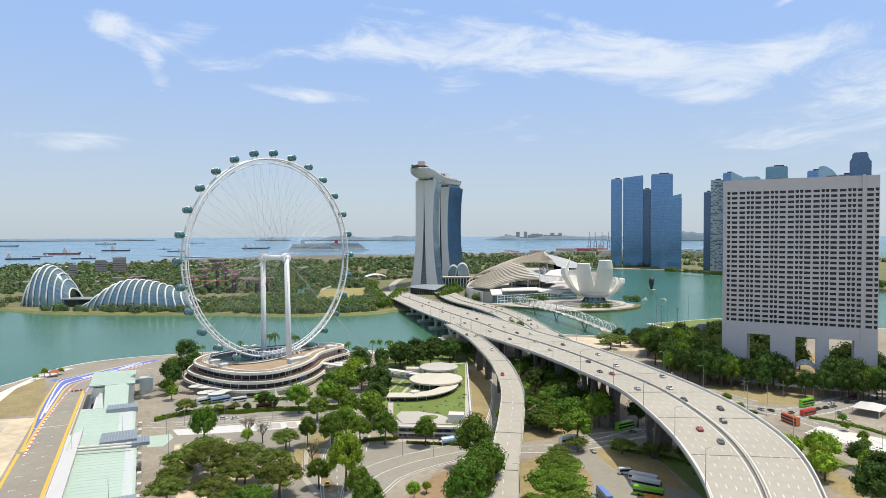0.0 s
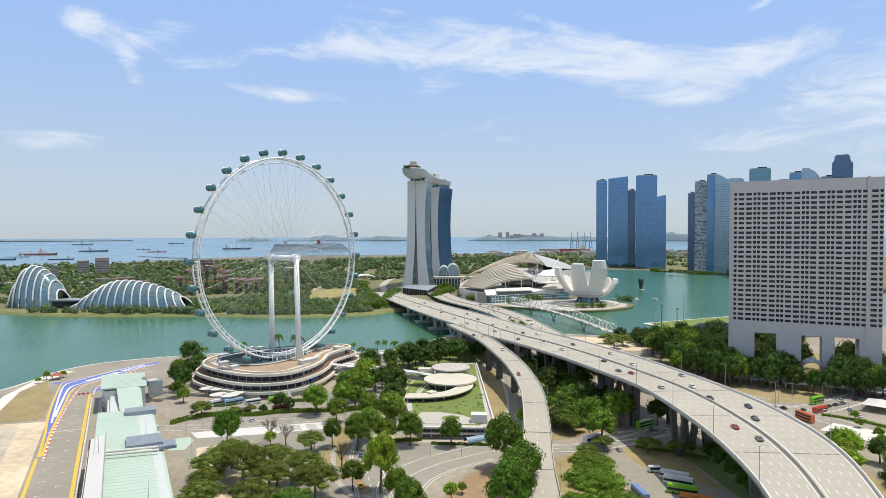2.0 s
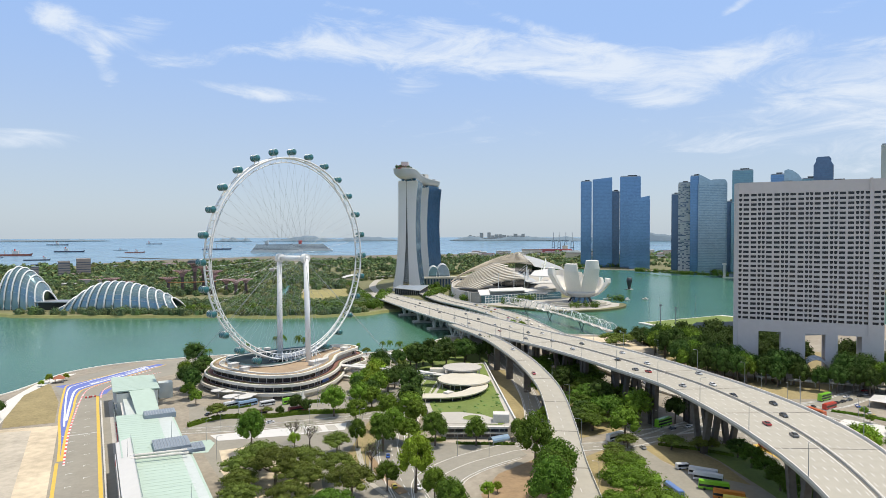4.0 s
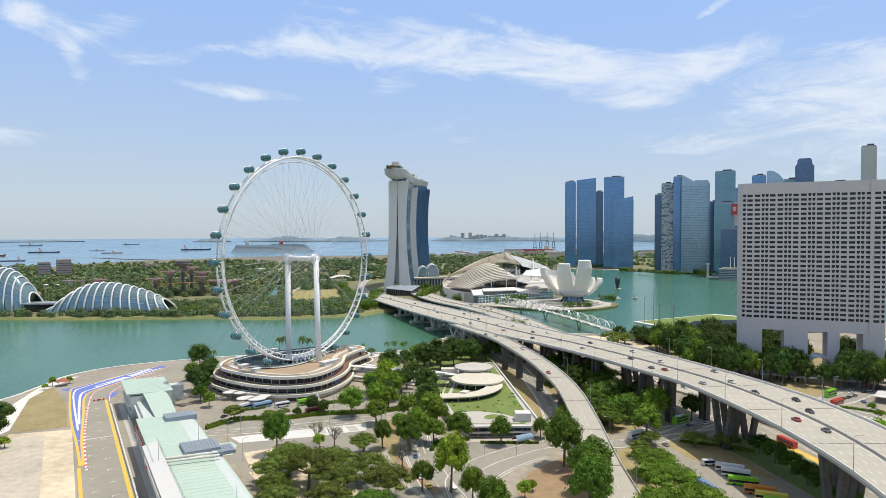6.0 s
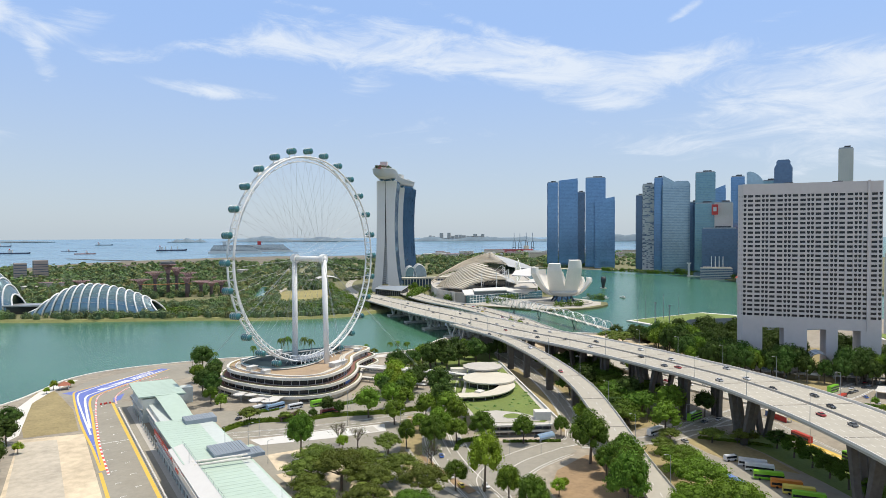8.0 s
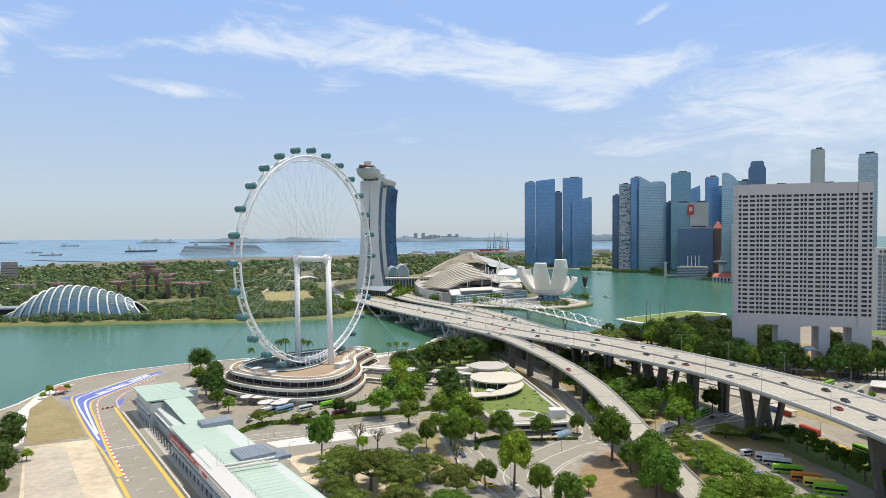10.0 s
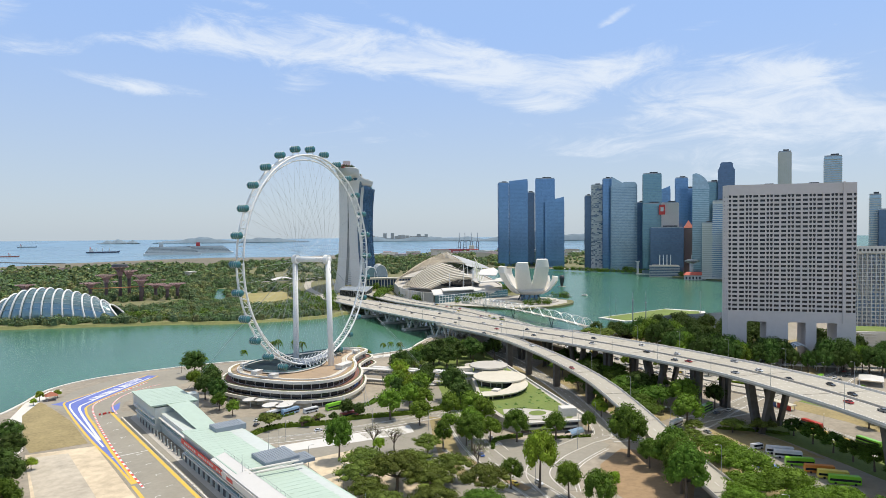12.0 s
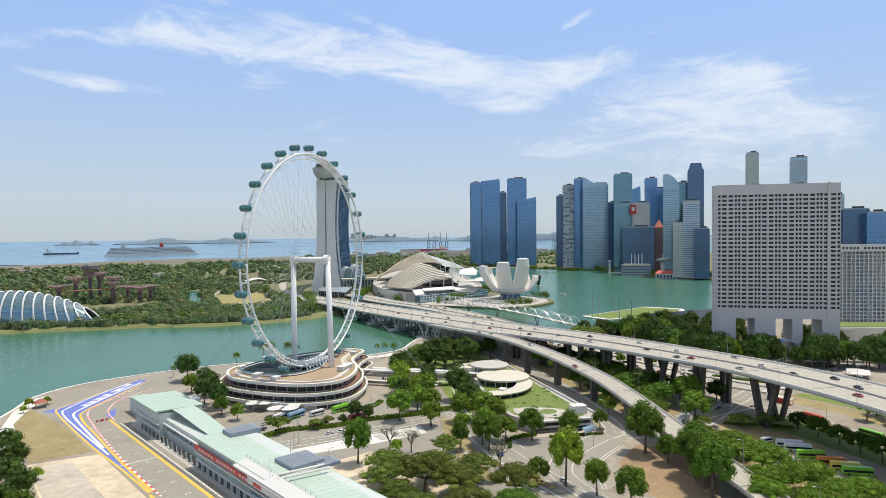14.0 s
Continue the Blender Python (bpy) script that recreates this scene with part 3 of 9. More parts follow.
cols = "DRRD" * 6
mod = HW / 6
offs, wid = [], []
walls, panes = Mesh(), Mesh()
row0, pitch, rows = 132.0, 3.36, 27
cw = [0.17, 0.33, 0.33, 0.17]
for r in range(rows):
    zc = row0 - r * pitch
    for k, ch in enumerate(cols):
        j = k % 4
        w = cw[j] * mod
        s = (k // 4) * mod + sum(cw[:j]) * mod + w / 2
        if ch == "R":
            hole_cell(walls, panes, w, pitch, s, zc, "rect", w * 0.74, 1.75, 0.8, hp)
        else:
            hole_cell(walls, panes, w, pitch, s, zc, "half", w * 0.80, 2.15, 0.8, hp)
ztop_rows, zbot_rows = row0 + pitch / 2, row0 - (rows - 0.5) * pitch
front = tagged(part("facade_wall", walls, FACADE, hotel, "grey wall pierced by rows of small windows"), kind="stuff")
tagged(part("window_panes", panes, GLASS_DARK, hotel, "dark recessed windows, flat or half-round"), kind="stuff")


def slab(m, s0, s1, z0, z1, d0, d1):
    vs = [hp(s, z, d) for d in (d0, d1) for s, z in ((s0, z0), (s1, z0), (s1, z1), (s0, z1))]
    m.add(vs, [(0, 1, 2, 3), (7, 6, 5, 4), (0, 4, 5, 1), (1, 5, 6, 2), (2, 6, 7, 3), (3, 7, 4, 0)])


m = Mesh()
slab(m, 0, HW, ztop_rows, HTOP, 0, HDEP)
part("crown_wall", m, FACADE, hotel, "blank grey parapet band")
m = Mesh()
slab(m, 0, HW, HSOF, zbot_rows, 0, HDEP)
part("transfer_beam", m, FACADE, hotel, "deep blank beam over the legs")
m = Mesh()
slab(m, 0.9, HW, zbot_rows, ztop_rows, 0.9, HDEP)
part("body", m, FACADE, hotel)
for s0, s1 in ((0, 13.5), (27.5, 42.5), (54.5, 61.8), (75.6, HW)):
    m = Mesh()
    slab(m, s0, s1, G, HSOF, 0, HDEP)
    part("leg", m, FACADE, hotel, "wide grey leg")
m = Mesh()
slab(m, HW - 9.2, HW - 7.6, HSOF, HTOP + 0.6, -0.9, 0)
part("rib", m, FACADE, hotel, "vertical grey rib")
# angled end wall with two columns of small windows
endw, endp = Mesh(), Mesh()


def ep(s, z, d):
    p = H_TL + Vector((-0.02, 0.02, 0)) + Vector((HN.x * 0.92 - HD.x * 0.39, HN.y * 0.92 - HD.y * 0.39, 0)).normalized() * s
    q = p + HD * d
    return (q.x - ho.x, q.y - ho.y, z - G)


for r in range(rows):
    for k in range(2):
        hole_cell(endw, endp, 3.9, pitch, 1.95 + 3.9 * k, row0 - r * pitch, "rect", 1.5, 1.2, 0.6, ep)
tagged(part("end_wall", endw, FACADE, hotel, "grey end wall with small square windows"), kind="stuff")
tagged(part("end_panes", endp, GLASS_DARK, hotel), kind="stuff")
m = Mesh()
m.add([ep(0, HSOF, 0), ep(7.8, HSOF, 0), ep(7.8, zbot_rows, 0), ep(0, zbot_rows, 0), ep(0, ztop_rows, 0), ep(7.8, ztop_rows, 0), ep(7.8, HTOP, 0), ep(0, HTOP, 0), ep(0, G, 0), ep(7.8, G, 0)], [(0, 1, 2, 3), (4, 5, 6, 7), (8, 9, 1, 0)])
b0, b1 = hp(0, HTOP, HDEP), ep(7.8, HTOP, 0)
m.add([hp(0, HTOP, 0), b1, b0, (b1[0], b1[1], 0), (b0[0], b0[1], 0)], [(0, 1, 2), (1, 3, 4, 2)])
part("end_band", m, FACADE, hotel)
for s0, s1, d0, hh in ((28, 34, 10, 1.2), (60, 66, 12, 1.5)):
    m = Mesh()
    slab(m, s0, s1, HTOP, HTOP + hh, d0, d0 + 5)
    part("roof_plant", m, DARK_METAL, hotel)
# glazed porch
porch = Mesh()


def porch_pt(i, j):
    t = math.pi * j / 10
    q = hp(48.5 + 9 * math.cos(t), G + 17 * math.sin(t) ** 0.8 + 0.1, -12 + i * 5)
    return q


porch.grid(porch_pt, 4, 11)
part("porch_roof", porch, GLASS_PALE, hotel, "glazed barrel vault porch", smooth=True)
m = Mesh()
for i in range(4):
    m.tube([porch_pt(i, j) for j in range(11)], 0.45, 6)
part("porch_arch", m, GREY_METAL, hotel)
m = Mesh()
slab(m, 13.6, 42, G, G + 9, 5, 22)
slab(m, 54.6, 75, G, G + 9, 5, 22)
part("lobby", m, GLASS_PALE, hotel, "low glazed lobby between the legs")

# ---- observation wheel ----
HUB = Vector((82, 461.5, 88.0))
AX = Vector((0.466, -0.885, 0))                 # along the spindle, towards the near bank
WU = Vector((0.885, 0.466, 0))                  # across the wheel
RIM = 71.0
wheel = thing("observation_wheel", (HUB.x, HUB.y, G), "giant white observation wheel with dark glass capsules", "ferris wheel")


def wp(r, ang, a):
    """On the wheel: radius, angle from the top, along the spindle."""
    p = WU * (r * math.sin(ang)) + Vector((0, 0, r * math.cos(ang))) + AX * a
    return (p.x, p.y, p.z + HUB.z - G)


NR = 112
for a, r in ((-2.5, RIM - 1.0), (2.5, RIM - 1.0)):
    part("rim_tube", Mesh().tube([wp(r, 2 * math.pi * k / NR, a) for k in range(NR)], 0.62, 8, closed=True), WHITE_STEEL, wheel, "white rim tube", smooth=True)
part("rim_inner_tube", Mesh().tube([wp(RIM - 4.2, 2 * math.pi * k / NR, 0) for k in range(NR)], 0.38, 8, closed=True), WHITE_STEEL, wheel, "slim inner rim tube", smooth=True)
m = Mesh()
for k in range(84):
    t0, t1 = 2 * math.pi * k / 84, 2 * math.pi * (k + 1) / 84
    m.tube([wp(RIM - 1, t0, -2.5), wp(RIM - 1, t0, 2.5)], 0.22, 5)
    m.tube([wp(RIM - 1, t0, -2.5 if k % 2 else 2.5), wp(RIM - 1, t1, 2.5 if k % 2 else -2.5)], 0.14, 5)
    m.tube([wp(RIM - 1, t0, -2.5), wp(RIM - 4.2, t0, 0)], 0.16, 5)
    m.tube([wp(RIM - 1, t0, 2.5), wp(RIM - 4.2, t0, 0)], 0.16, 5)
part("rim_truss", m, WHITE_STEEL, wheel, "white lattice bracing of the rim")
for k in range(28):
    t = 2 * math.pi * k / 28
    m = Mesh()
    for a in (-11, 11):
        m.tube([wp(3.0, t + (0.5 if a > 0 else -0.5), a), wp(RIM - 4.2, t - 0.045, 0)], 0.042, 4)
        m.tube([wp(3.0, t - (0.5 if a > 0 else -0.5), a), wp(RIM - 4.2, t + 0.045, 0)], 0.042, 4)
    part("spoke_cable", m, GREY_METAL, wheel)
part("spindle", Mesh().tube([(AX * a + Vector((0, 0, HUB.z - G))) for a in (-14.5, 14.5)], 1.9, 16), WHITE_STEEL, wheel, "white spindle tube", smooth=True)
for a in (-12.6, 12.6):
    part("hub_collar", Mesh().tube([(AX * q + Vector((0, 0, HUB.z - G))) for q in (a - 1.6, a + 1.6)], 3.2, 16), WHITE_STEEL, wheel, "white hub collar")
for a, foot in ((-13.2, -13.2), (13.2, 15.5)):
    m = Mesh().tube([AX * a + Vector((0, 0, HUB.z - G - 0.5)), AX * foot + Vector((0, 0, 0))], [1.75, 2.0], 14)
    part("pylon", m, WHITE_STEEL, wheel, "white pylon", smooth=True)
for side in (-1, 1):
    for a in (-13.2, 13.2):
        m = Mesh()
        for off in (0, 2.2):
            m.tube([AX * a + Vector((0, 0, HUB.z - G - 2)), AX * (a * 5.2 + off) + WU * (side * 44) + Vector((0, 0, 0))], 0.085, 4)
        part("guy_cable", m, GREY_METAL, wheel)


def capsule_parts(k):
    """One glazed cylinder cabin lying along the spindle direction, outside the rim."""
    t = 2 * math.pi * k / 28
    c = Vector(wp(RIM + 3.2, t, 0))
    shell = part("capsule", Mesh().tube([c + AX * q for q in (-3.6, -3.2, -2.4, 2.4, 3.2, 3.6)], [0.9, 1.7, 2.05, 2.05, 1.7, 0.9], 14), CAPSULE_GLASS, wheel, "dark teal glass cabin", smooth=True)
    m = Mesh()
    for q in (-2.4, -0.8, 0.8, 2.4):
        ring = []
        for j in range(14):
            a = 2 * math.pi * j / 14
            ring.append(c + AX * q + 2.12 * (math.cos(a) * WU + math.sin(a) * Vector((0, 0, 1))))
        m.tube(ring, 0.14, 4, closed=True)
    part("hoop", m, GREY_METAL, shell)
    m = Mesh().tube([wp(RIM - 0.6, t, -2.6), wp(RIM + 1.3, t, -1.6), wp(RIM + 1.3, t, 1.6), wp(RIM - 0.6, t, 2.6)], 0.3, 5)
    part("bracket", m, WHITE_STEEL, shell)


for k in range(28):
    capsule_parts(k)

# ---- terminal building under the wheel ----
term = thing("wheel_terminal", (HUB.x, HUB.y, G), "three-storey curvy terminal with white bands and planted roof", "building")
OUTLINE = spline([(-46, -30), (-52, 0), (-48, 26), (-33, 40), (-10, 38), (10, 29), (27, 17), (44, 12), (59, 9), (64, -2), (58, -14), (40, -24), (10, -38), (-22, -47)], 8, closed=True)


def tl(u, v):
    p = WU * u + AX * v
    return (p.x, p.y)


def blob(grow):
    n = len(OUTLINE)
    out = []
    for i in range(n):
        a, b = OUTLINE[i - 1], OUTLINE[(i + 1) % n]
        d = Vector((b[0] - a[0], b[1] - a[1])).normalized()
        out.append((OUTLINE[i][0] + d.y * -grow, OUTLINE[i][1] + d.x * grow))
    return out


def ccw(poly):
    s = sum(a[0] * b[1] - b[0] * a[1] for a, b in zip(poly, poly[1:] + poly[:1]))
    return poly if s > 0 else poly[::-1]


SIGN = 1
if abs(sum(a[0] * b[1] - b[0] * a[1] for a, b in zip(blob(5), blob(5)[1:] + blob(5)[:1]))) < abs(sum(a[0] * b[1] - b[0] * a[1] for a, b in zip(OUTLINE, OUTLINE[1:] + OUTLINE[:1]))):
    SIGN = -1


def tier(grow):
    return ccw([tl(*p) for p in blob(grow * SIGN)])


def ring(poly, z0, z1, wide):
    """A closed curb of the given width along the inside of a plan outline."""
    cx, cy = sum(p[0] for p in poly) / len(poly), sum(p[1] for p in poly) / len(poly)
    m, n = Mesh(), len(poly)
    inn = []
    for i, p in enumerate(poly):
        a, b = poly[i - 1], poly[(i + 1) % n]
        d = Vector((b[0] - a[0], b[1] - a[1])).normalized()
        inn.append((p[0] - d.y * wide, p[1] + d.x * wide))
    vs = [(q[0], q[1], z) for z in (z0, z1) for q in (*poly, *inn)]
    fs = []
    for i in range(n):
        j = (i + 1) % n
        fs += [(i, j, 2 * n + j, 2 * n + i), (n + j, n + i, 3 * n + i, 3 * n + j), (2 * n + i, 2 * n + j, 3 * n + j, 3 * n + i), (j, i, n + i, n + j)]
    return m.add(vs, fs)


for grow, z in ((6.5, 3.7), (4.0, 8.5), (0.0, 13.4)):
    part("floor_slab", Mesh().prism(tier(grow - 0.4), z - 0.3, z + 0.55), MAROON if z < 12 else PLANK, term, "maroon walkway" if z < 12 else "brown planked roof")
    part("floor_band", ring(tier(grow), z - 0.75, z + 0.95, 1.7), BAND_CREAM, term, "white floor-edge band")
for grow, z in ((5.2, 4.3), (2.7, 9.1)):
    part("edge_planting", ring(tier(grow), z - 0.05, z + 0.5, 0.9), LEAF_OLIVE, term, "low planting along the band")
part("roof_kerb", ring(tier(-5.5), 13.96, 14.6, 0.8), WHITE, term, "white curb round the roof")
part("roof_path", ring(tier(-6.6), 13.96, 14.12, 2.6), CREAM, term, "pale path round the roof")
part("planted_strip", ring(tier(-1.6), 13.96, 14.3, 1.2), DRYGRASS, term, "dry planted strip on the roof")
for grow, z0, z1 in ((4.4, 0, 3.4), (1.6, 4.2, 8.2), (-2.2, 9.0, 13.1)):
    part("storey_wall", Mesh().prism(tier(grow), z0, z1), CREAM, term, "set-back cream storey wall")
    edge_pts = tier(grow + 0.12)
    n_ = len(edge_pts)
    for k in range(24):
        if z0 == 0 and k % 4:
            continue
        if z0 > 9 - 0.1 and k in (9, 10, 11, 12, 16, 17):
            continue
        i0, i1 = k * n_ // 24, (k + 1) * n_ // 24
        pts = [edge_pts[i % n_] for i in range(i0, i1 + 1)]
        m = Mesh()
        m.add([(p[0], p[1], z) for z in (z0 + 0.5, z1 - 0.35) for p in pts], [(i, i + 1, len(pts) + i + 1, len(pts) + i) for i in range(len(pts) - 1)])
        part("shop_window", m, GLASS_DARK, term, "dark glazing")
    m = Mesh()
    for i in range(0, n_, 2):
        p = edge_pts[i]
        m.box(p[0], p[1], z0, 0.3, 0.3, z1 - z0)
    tagged(part("mullion", m, CONCRETE_PALE, term), kind="stuff")
VOID = spline([(-30, -34), (-37, -14), (-29, 6), (-6, 10), (22, 0), (44, -4), (42, -15), (14, -31), (-10, -38)], 6, closed=True)
void_poly = ccw([tl(*p) for p in VOID])
# no recess: a flat sheet whose near-black colour stands for the well's shade
part("well_floor", Mesh().prism(void_poly, 14.1, 14.4), mat("painted well shade", (0.022, 0.036, 0.04), 0.7, spec=0.1, var=0.4, big=0.1, small=0.8), term, "flat dark sheet as the shaded well under the wheel")
part("well_rim", Mesh().tube([(p[0], p[1], 14.7) for p in void_poly], 0.45, 6, closed=True), WHITE, term, "white rim of the well")
part("well_balustrade", ring(void_poly, 14.4, 16.0, 0.12), GLASS_TEAL, term, "teal glass balustrade")
for u, v, w_, d_, h_ in ((-4, 27, 11, 5, 2.6), (6, 25, 4, 3, 2.0), (-44, 2, 5, 4, 2.2), (-40, -14, 6, 4, 2.2), (44, 8, 4, 4, 2), (8, -36, 4, 3, 3), (2, -38, 3, 3, 3.4), (-24, -38, 4, 3, 2)):
    p = tl(u, v)
    host = part("roof_box", Mesh().box(p[0], p[1], 14.0, w_, d_, h_, math.atan2(WU.y, WU.x)), CONCRETE_PALE, term, "small white roof room")
    part("box_lid", Mesh().box(p[0], p[1], 14.0 + h_, w_ * 1.12, d_ * 1.15, 0.3, math.atan2(WU.y, WU.x)), WHITE, host)
p0 = tier(2.0)
kb = min(range(len(p0)), key=lambda i: (Vector(p0[i]) - Vector(tl(-8, 44))).length)
a_, b_ = Vector(p0[kb]), Vector(p0[(kb + 1) % len(p0)])
part("banner", Mesh().box(a_.x, a_.y, 5.0, 8.0, 0.3, 2.4, math.atan2((b_ - a_).y, (b_ - a_).x)), mat("blue banner", (0.07, 0.16, 0.45), 0.6), term, "blue advertising banner")
# loading platform and drive lattice at the foot of the rim
m = Mesh()
for k in range(9):
    u = -16 + 4 * k
    for v in (-7, 7):
        m.tube([tuple((WU * u + AX * v)) [:2] + (14.4,), tuple((WU * (u + 2) + AX * v * 0.6))[:2] + (19,)], 0.25, 5)
        m.tube([tuple((WU * (u + 4) + AX * v))[:2] + (14.4,), tuple((WU * (u + 2) + AX * v * 0.6))[:2] + (19,)], 0.25, 5)
part("drive_frame", m, WHITE_STEEL, term, "white lattice of the boarding platform")
part("boarding_deck", Mesh().box(0, 0, 16.6, 34, 9, 0.5, math.atan2(WU.y, WU.x)), GREY_METAL, term)


# ---- resort towers with a deck on top ----
GLASS_RESORT = glass_mat("deep teal blue glass", (0.075, 0.17, 0.27), 0.12, 0.5, var=0.2)
GLASS_MIST = glass_mat("pale green tower glass", (0.20, 0.33, 0.34), 0.12, 0.5, var=0.2)
SLAB_WHITE = mat("pale slab cladding", (0.70, 0.68, 0.65), 0.6, var=0.06, big=0.02, small=0.3)
# heights up a tower, and the four edges of its two slabs across it
Z_AT = [0, 12, 37, 78, 118, 168, 198]
SLAB_EDGE = {"e0": [29, 27, 22.5, 19.3, 18.2, 18, 18], "e1": [10.5, 10, 8, 5.4, 4.2, 3.6, 3.5],
             "w0": [-1.5, -1, 0, 1.4, 2.2, 2.8, 3.0], "w1": [-23, -21, -17, -13.4, -12.4, -14.2, -18]}


def slab_edge(z, which):
    """Across the tower at a height, eased between the given heights."""
    v = 0.0
    for q in (-9, -3, 3, 9):
        v += float(np.interp(z + q, Z_AT, SLAB_EDGE[which])) / 4
    return v


def axis_pose(x, y, z, az):
    """Local x runs along the compass direction az, local y to its left."""
    return (x, y, z), radians(90 - az)


def resort_tower(x, y, az, length, face, label):
    at, yaw = axis_pose(x, y, G, az)
    th = thing("resort_tower", at, label, "skyscraper", "resort towers", yaw=yaw)
    h, n = 196.0, 44
    for nm, o, i in (("east_slab", "e0", "e1"), ("west_slab", "w0", "w1")):
        ends, outer, inner = Mesh(), Mesh(), Mesh()
        zs = [h * k / n for k in range(n + 1)]
        for xx, flip in ((0, False), (length, True)):
            ends.add([(xx, slab_edge(z, w), z) for z in zs for w in (o, i)], [(2 * k, 2 * k + 1, 2 * k + 3, 2 * k + 2) if flip else (2 * k, 2 * k + 2, 2 * k + 3, 2 * k + 1) for k in range(n)])
        a, b = (o, i) if nm == "east_slab" else (i, o)
        outer.add([(xx, slab_edge(z, a), z) for z in zs for xx in (0, length)], [(2 * k, 2 * k + 1, 2 * k + 3, 2 * k + 2) for k in range(n)])
        inner.add([(xx, slab_edge(z, b), z) for z in zs for xx in (0, length)], [(2 * k, 2 * k + 2, 2 * k + 3, 2 * k + 1) for k in range(n)])
        ends.add([(0, slab_edge(h, o), h), (length, slab_edge(h, o), h), (length, slab_edge(h, i), h), (0, slab_edge(h, i), h)], [(0, 1, 2, 3)])
        slab_ob = part(nm, ends, SLAB_WHITE, th, "pale end walls of a leaning slab")
        part("curtain_wall", outer, CONCRETE if nm == "east_slab" else face, slab_ob, "balconied long face" if nm == "east_slab" else "glazed long face")
        part("inner_wall", inner, GLASS_DARK, slab_ob, "shaded glass facing the slot")
        m = Mesh()
        sg = 1 if nm == "east_slab" else -1
        for k in range(1, 55):
            z = h * k / 55
            m.box(length / 2, slab_edge(z, a) + sg * (0.55 if sg > 0 else 0.12), z, length, 1.5 if sg > 0 else 0.3, 1.3 if sg > 0 else 0.45)
        tagged(part("floor_edge", m, SLAB_WHITE if sg > 0 else GLASS_NAVY, slab_ob, "balcony edges floor by floor" if sg > 0 else "floor lines"), kind="stuff")
        if sg < 0:
            m = Mesh()
            for k in range(1, 13):
                m.tube([(length * k / 13, slab_edge(z, a) - 0.15, z) for z in zs[::4]], 0.16, 4)
            tagged(part("fin", m, GLASS_NAVY, slab_ob, "upright glass fins"), kind="stuff")
    m = Mesh()
    for k in range(30):
        z = 6 + 3.6 * k
        y0_, y1_ = slab_edge(z, "w0"), slab_edge(z, "e1")
        if y1_ - y0_ > 1.4:
            m.box(2.5, (y0_ + y1_) / 2, z, 2.2, y1_ - y0_, 0.9)
    tagged(part("atrium_bridge", m, GREY_METAL, th, "walkways across the slot between the slabs"), kind="stuff")
    m = Mesh().box(length / 2, 0, h, length * 0.86, 26, 4.5)
    part("crown_storey", m, GLASS_RESORT, th, "set-back glass storey under the deck")
    m = Mesh()
    for q in (3, length - 3):
        for s0, s1 in ((-12, -17), (-8, -3), (8, 3), (12, 17)):
            m.tube([(q, s0, h), (q, s1, h + 5.5)], 0.6, 5)
    part("prop", m, WHITE_STEEL, th, "white V-shaped props under the deck")
    return th


resort_tower(453, 1037, 35, 60, GLASS_MIST, "curved hotel tower of two leaning slabs, end-on to the bridge")
resort_tower(550.5, 1177, 52, 64, GLASS_RESORT, "curved hotel tower with a deep blue glass face")
deck = thing("sky_park", (449, 1039, 199), "long boat-shaped roof deck resting on the towers", "roof deck")
SPINE = spline([(-26, -40), (-8, -13), (17, 25), (44, 66), (74, 106), (103, 139), (133, 164), (162, 186)], 6)
NS = len(SPINE) - 1


def hull(i, j, lift=0.0, grow=0.0):
    t = i / NS
    a_, b_ = SPINE[max(0, i - 1)], SPINE[min(NS, i + 1)]
    d = Vector((b_[0] - a_[0], b_[1] - a_[1])).normalized()
    front = 21.0 - 3.5 * min(1.0, t * 2.2)
    half = front * max(0.0, 1 - (abs(2 * t - 1)) ** 7) ** 0.5 + 0.5 + grow
    a = math.pi * j / 12
    deep = (15.0 - 3.0 * t) * min(1.0, half / 12)
    return (SPINE[i][0] + d.y * half * math.cos(a), SPINE[i][1] - d.x * half * math.cos(a), 17.5 - 1.5 * t - deep * math.sin(a) ** 0.7 + lift)


part("hull", Mesh().grid(hull, NS + 1, 13), mat("pale deck soffit", (0.52, 0.53, 0.53), 0.5, var=0.06, big=0.03, small=0.3), deck, "pale grey rounded hull", smooth=True)
m = Mesh()
vs = []
for i in range(NS + 1):
    vs += [hull(i, 0, -0.3), hull(i, 12, -0.3)]
m.add(vs, [(2 * i, 2 * i + 2, 2 * i + 3, 2 * i + 1) for i in range(NS)])
part("deck_floor", m, CONCRETE, deck)
rim_path = [hull(i, 0) for i in range(NS + 1)] + [hull(i, 12) for i in range(NS, -1, -1)]
part("rim", Mesh().tube([(p[0], p[1], p[2] + 0.4) for p in rim_path], 0.7, 5, closed=True), WHITE_STEEL, deck, "pale rim and parapet", smooth=True)
m = Mesh()
for j in (3, 5, 7, 9):
    m.tube([hull(i, j) for i in range(2, NS - 1)], 0.18, 4)
part("hull_seam", m, GREY_METAL, deck)
for k, (s, off, w, d_, hh, mt) in enumerate(((6, 0, 15, 12, 15.5, CONCRETE_PALE), (33, -3, 19, 12, 13.0, WHITE), (37, 6, 10, 8, 5, GREY_METAL), (20, 4, 22, 9, 3.0, GREY_METAL))):
    p = SPINE[s]
    q = SPINE[s + 1]
    yaw = math.atan2(q[1] - p[1], q[0] - p[0])
    part("rooftop_room", Mesh().box(p[0] + off, p[1], 16, w, d_, hh, yaw), mt, deck, "white lift core" if hh > 10 else "low roof pavilion")
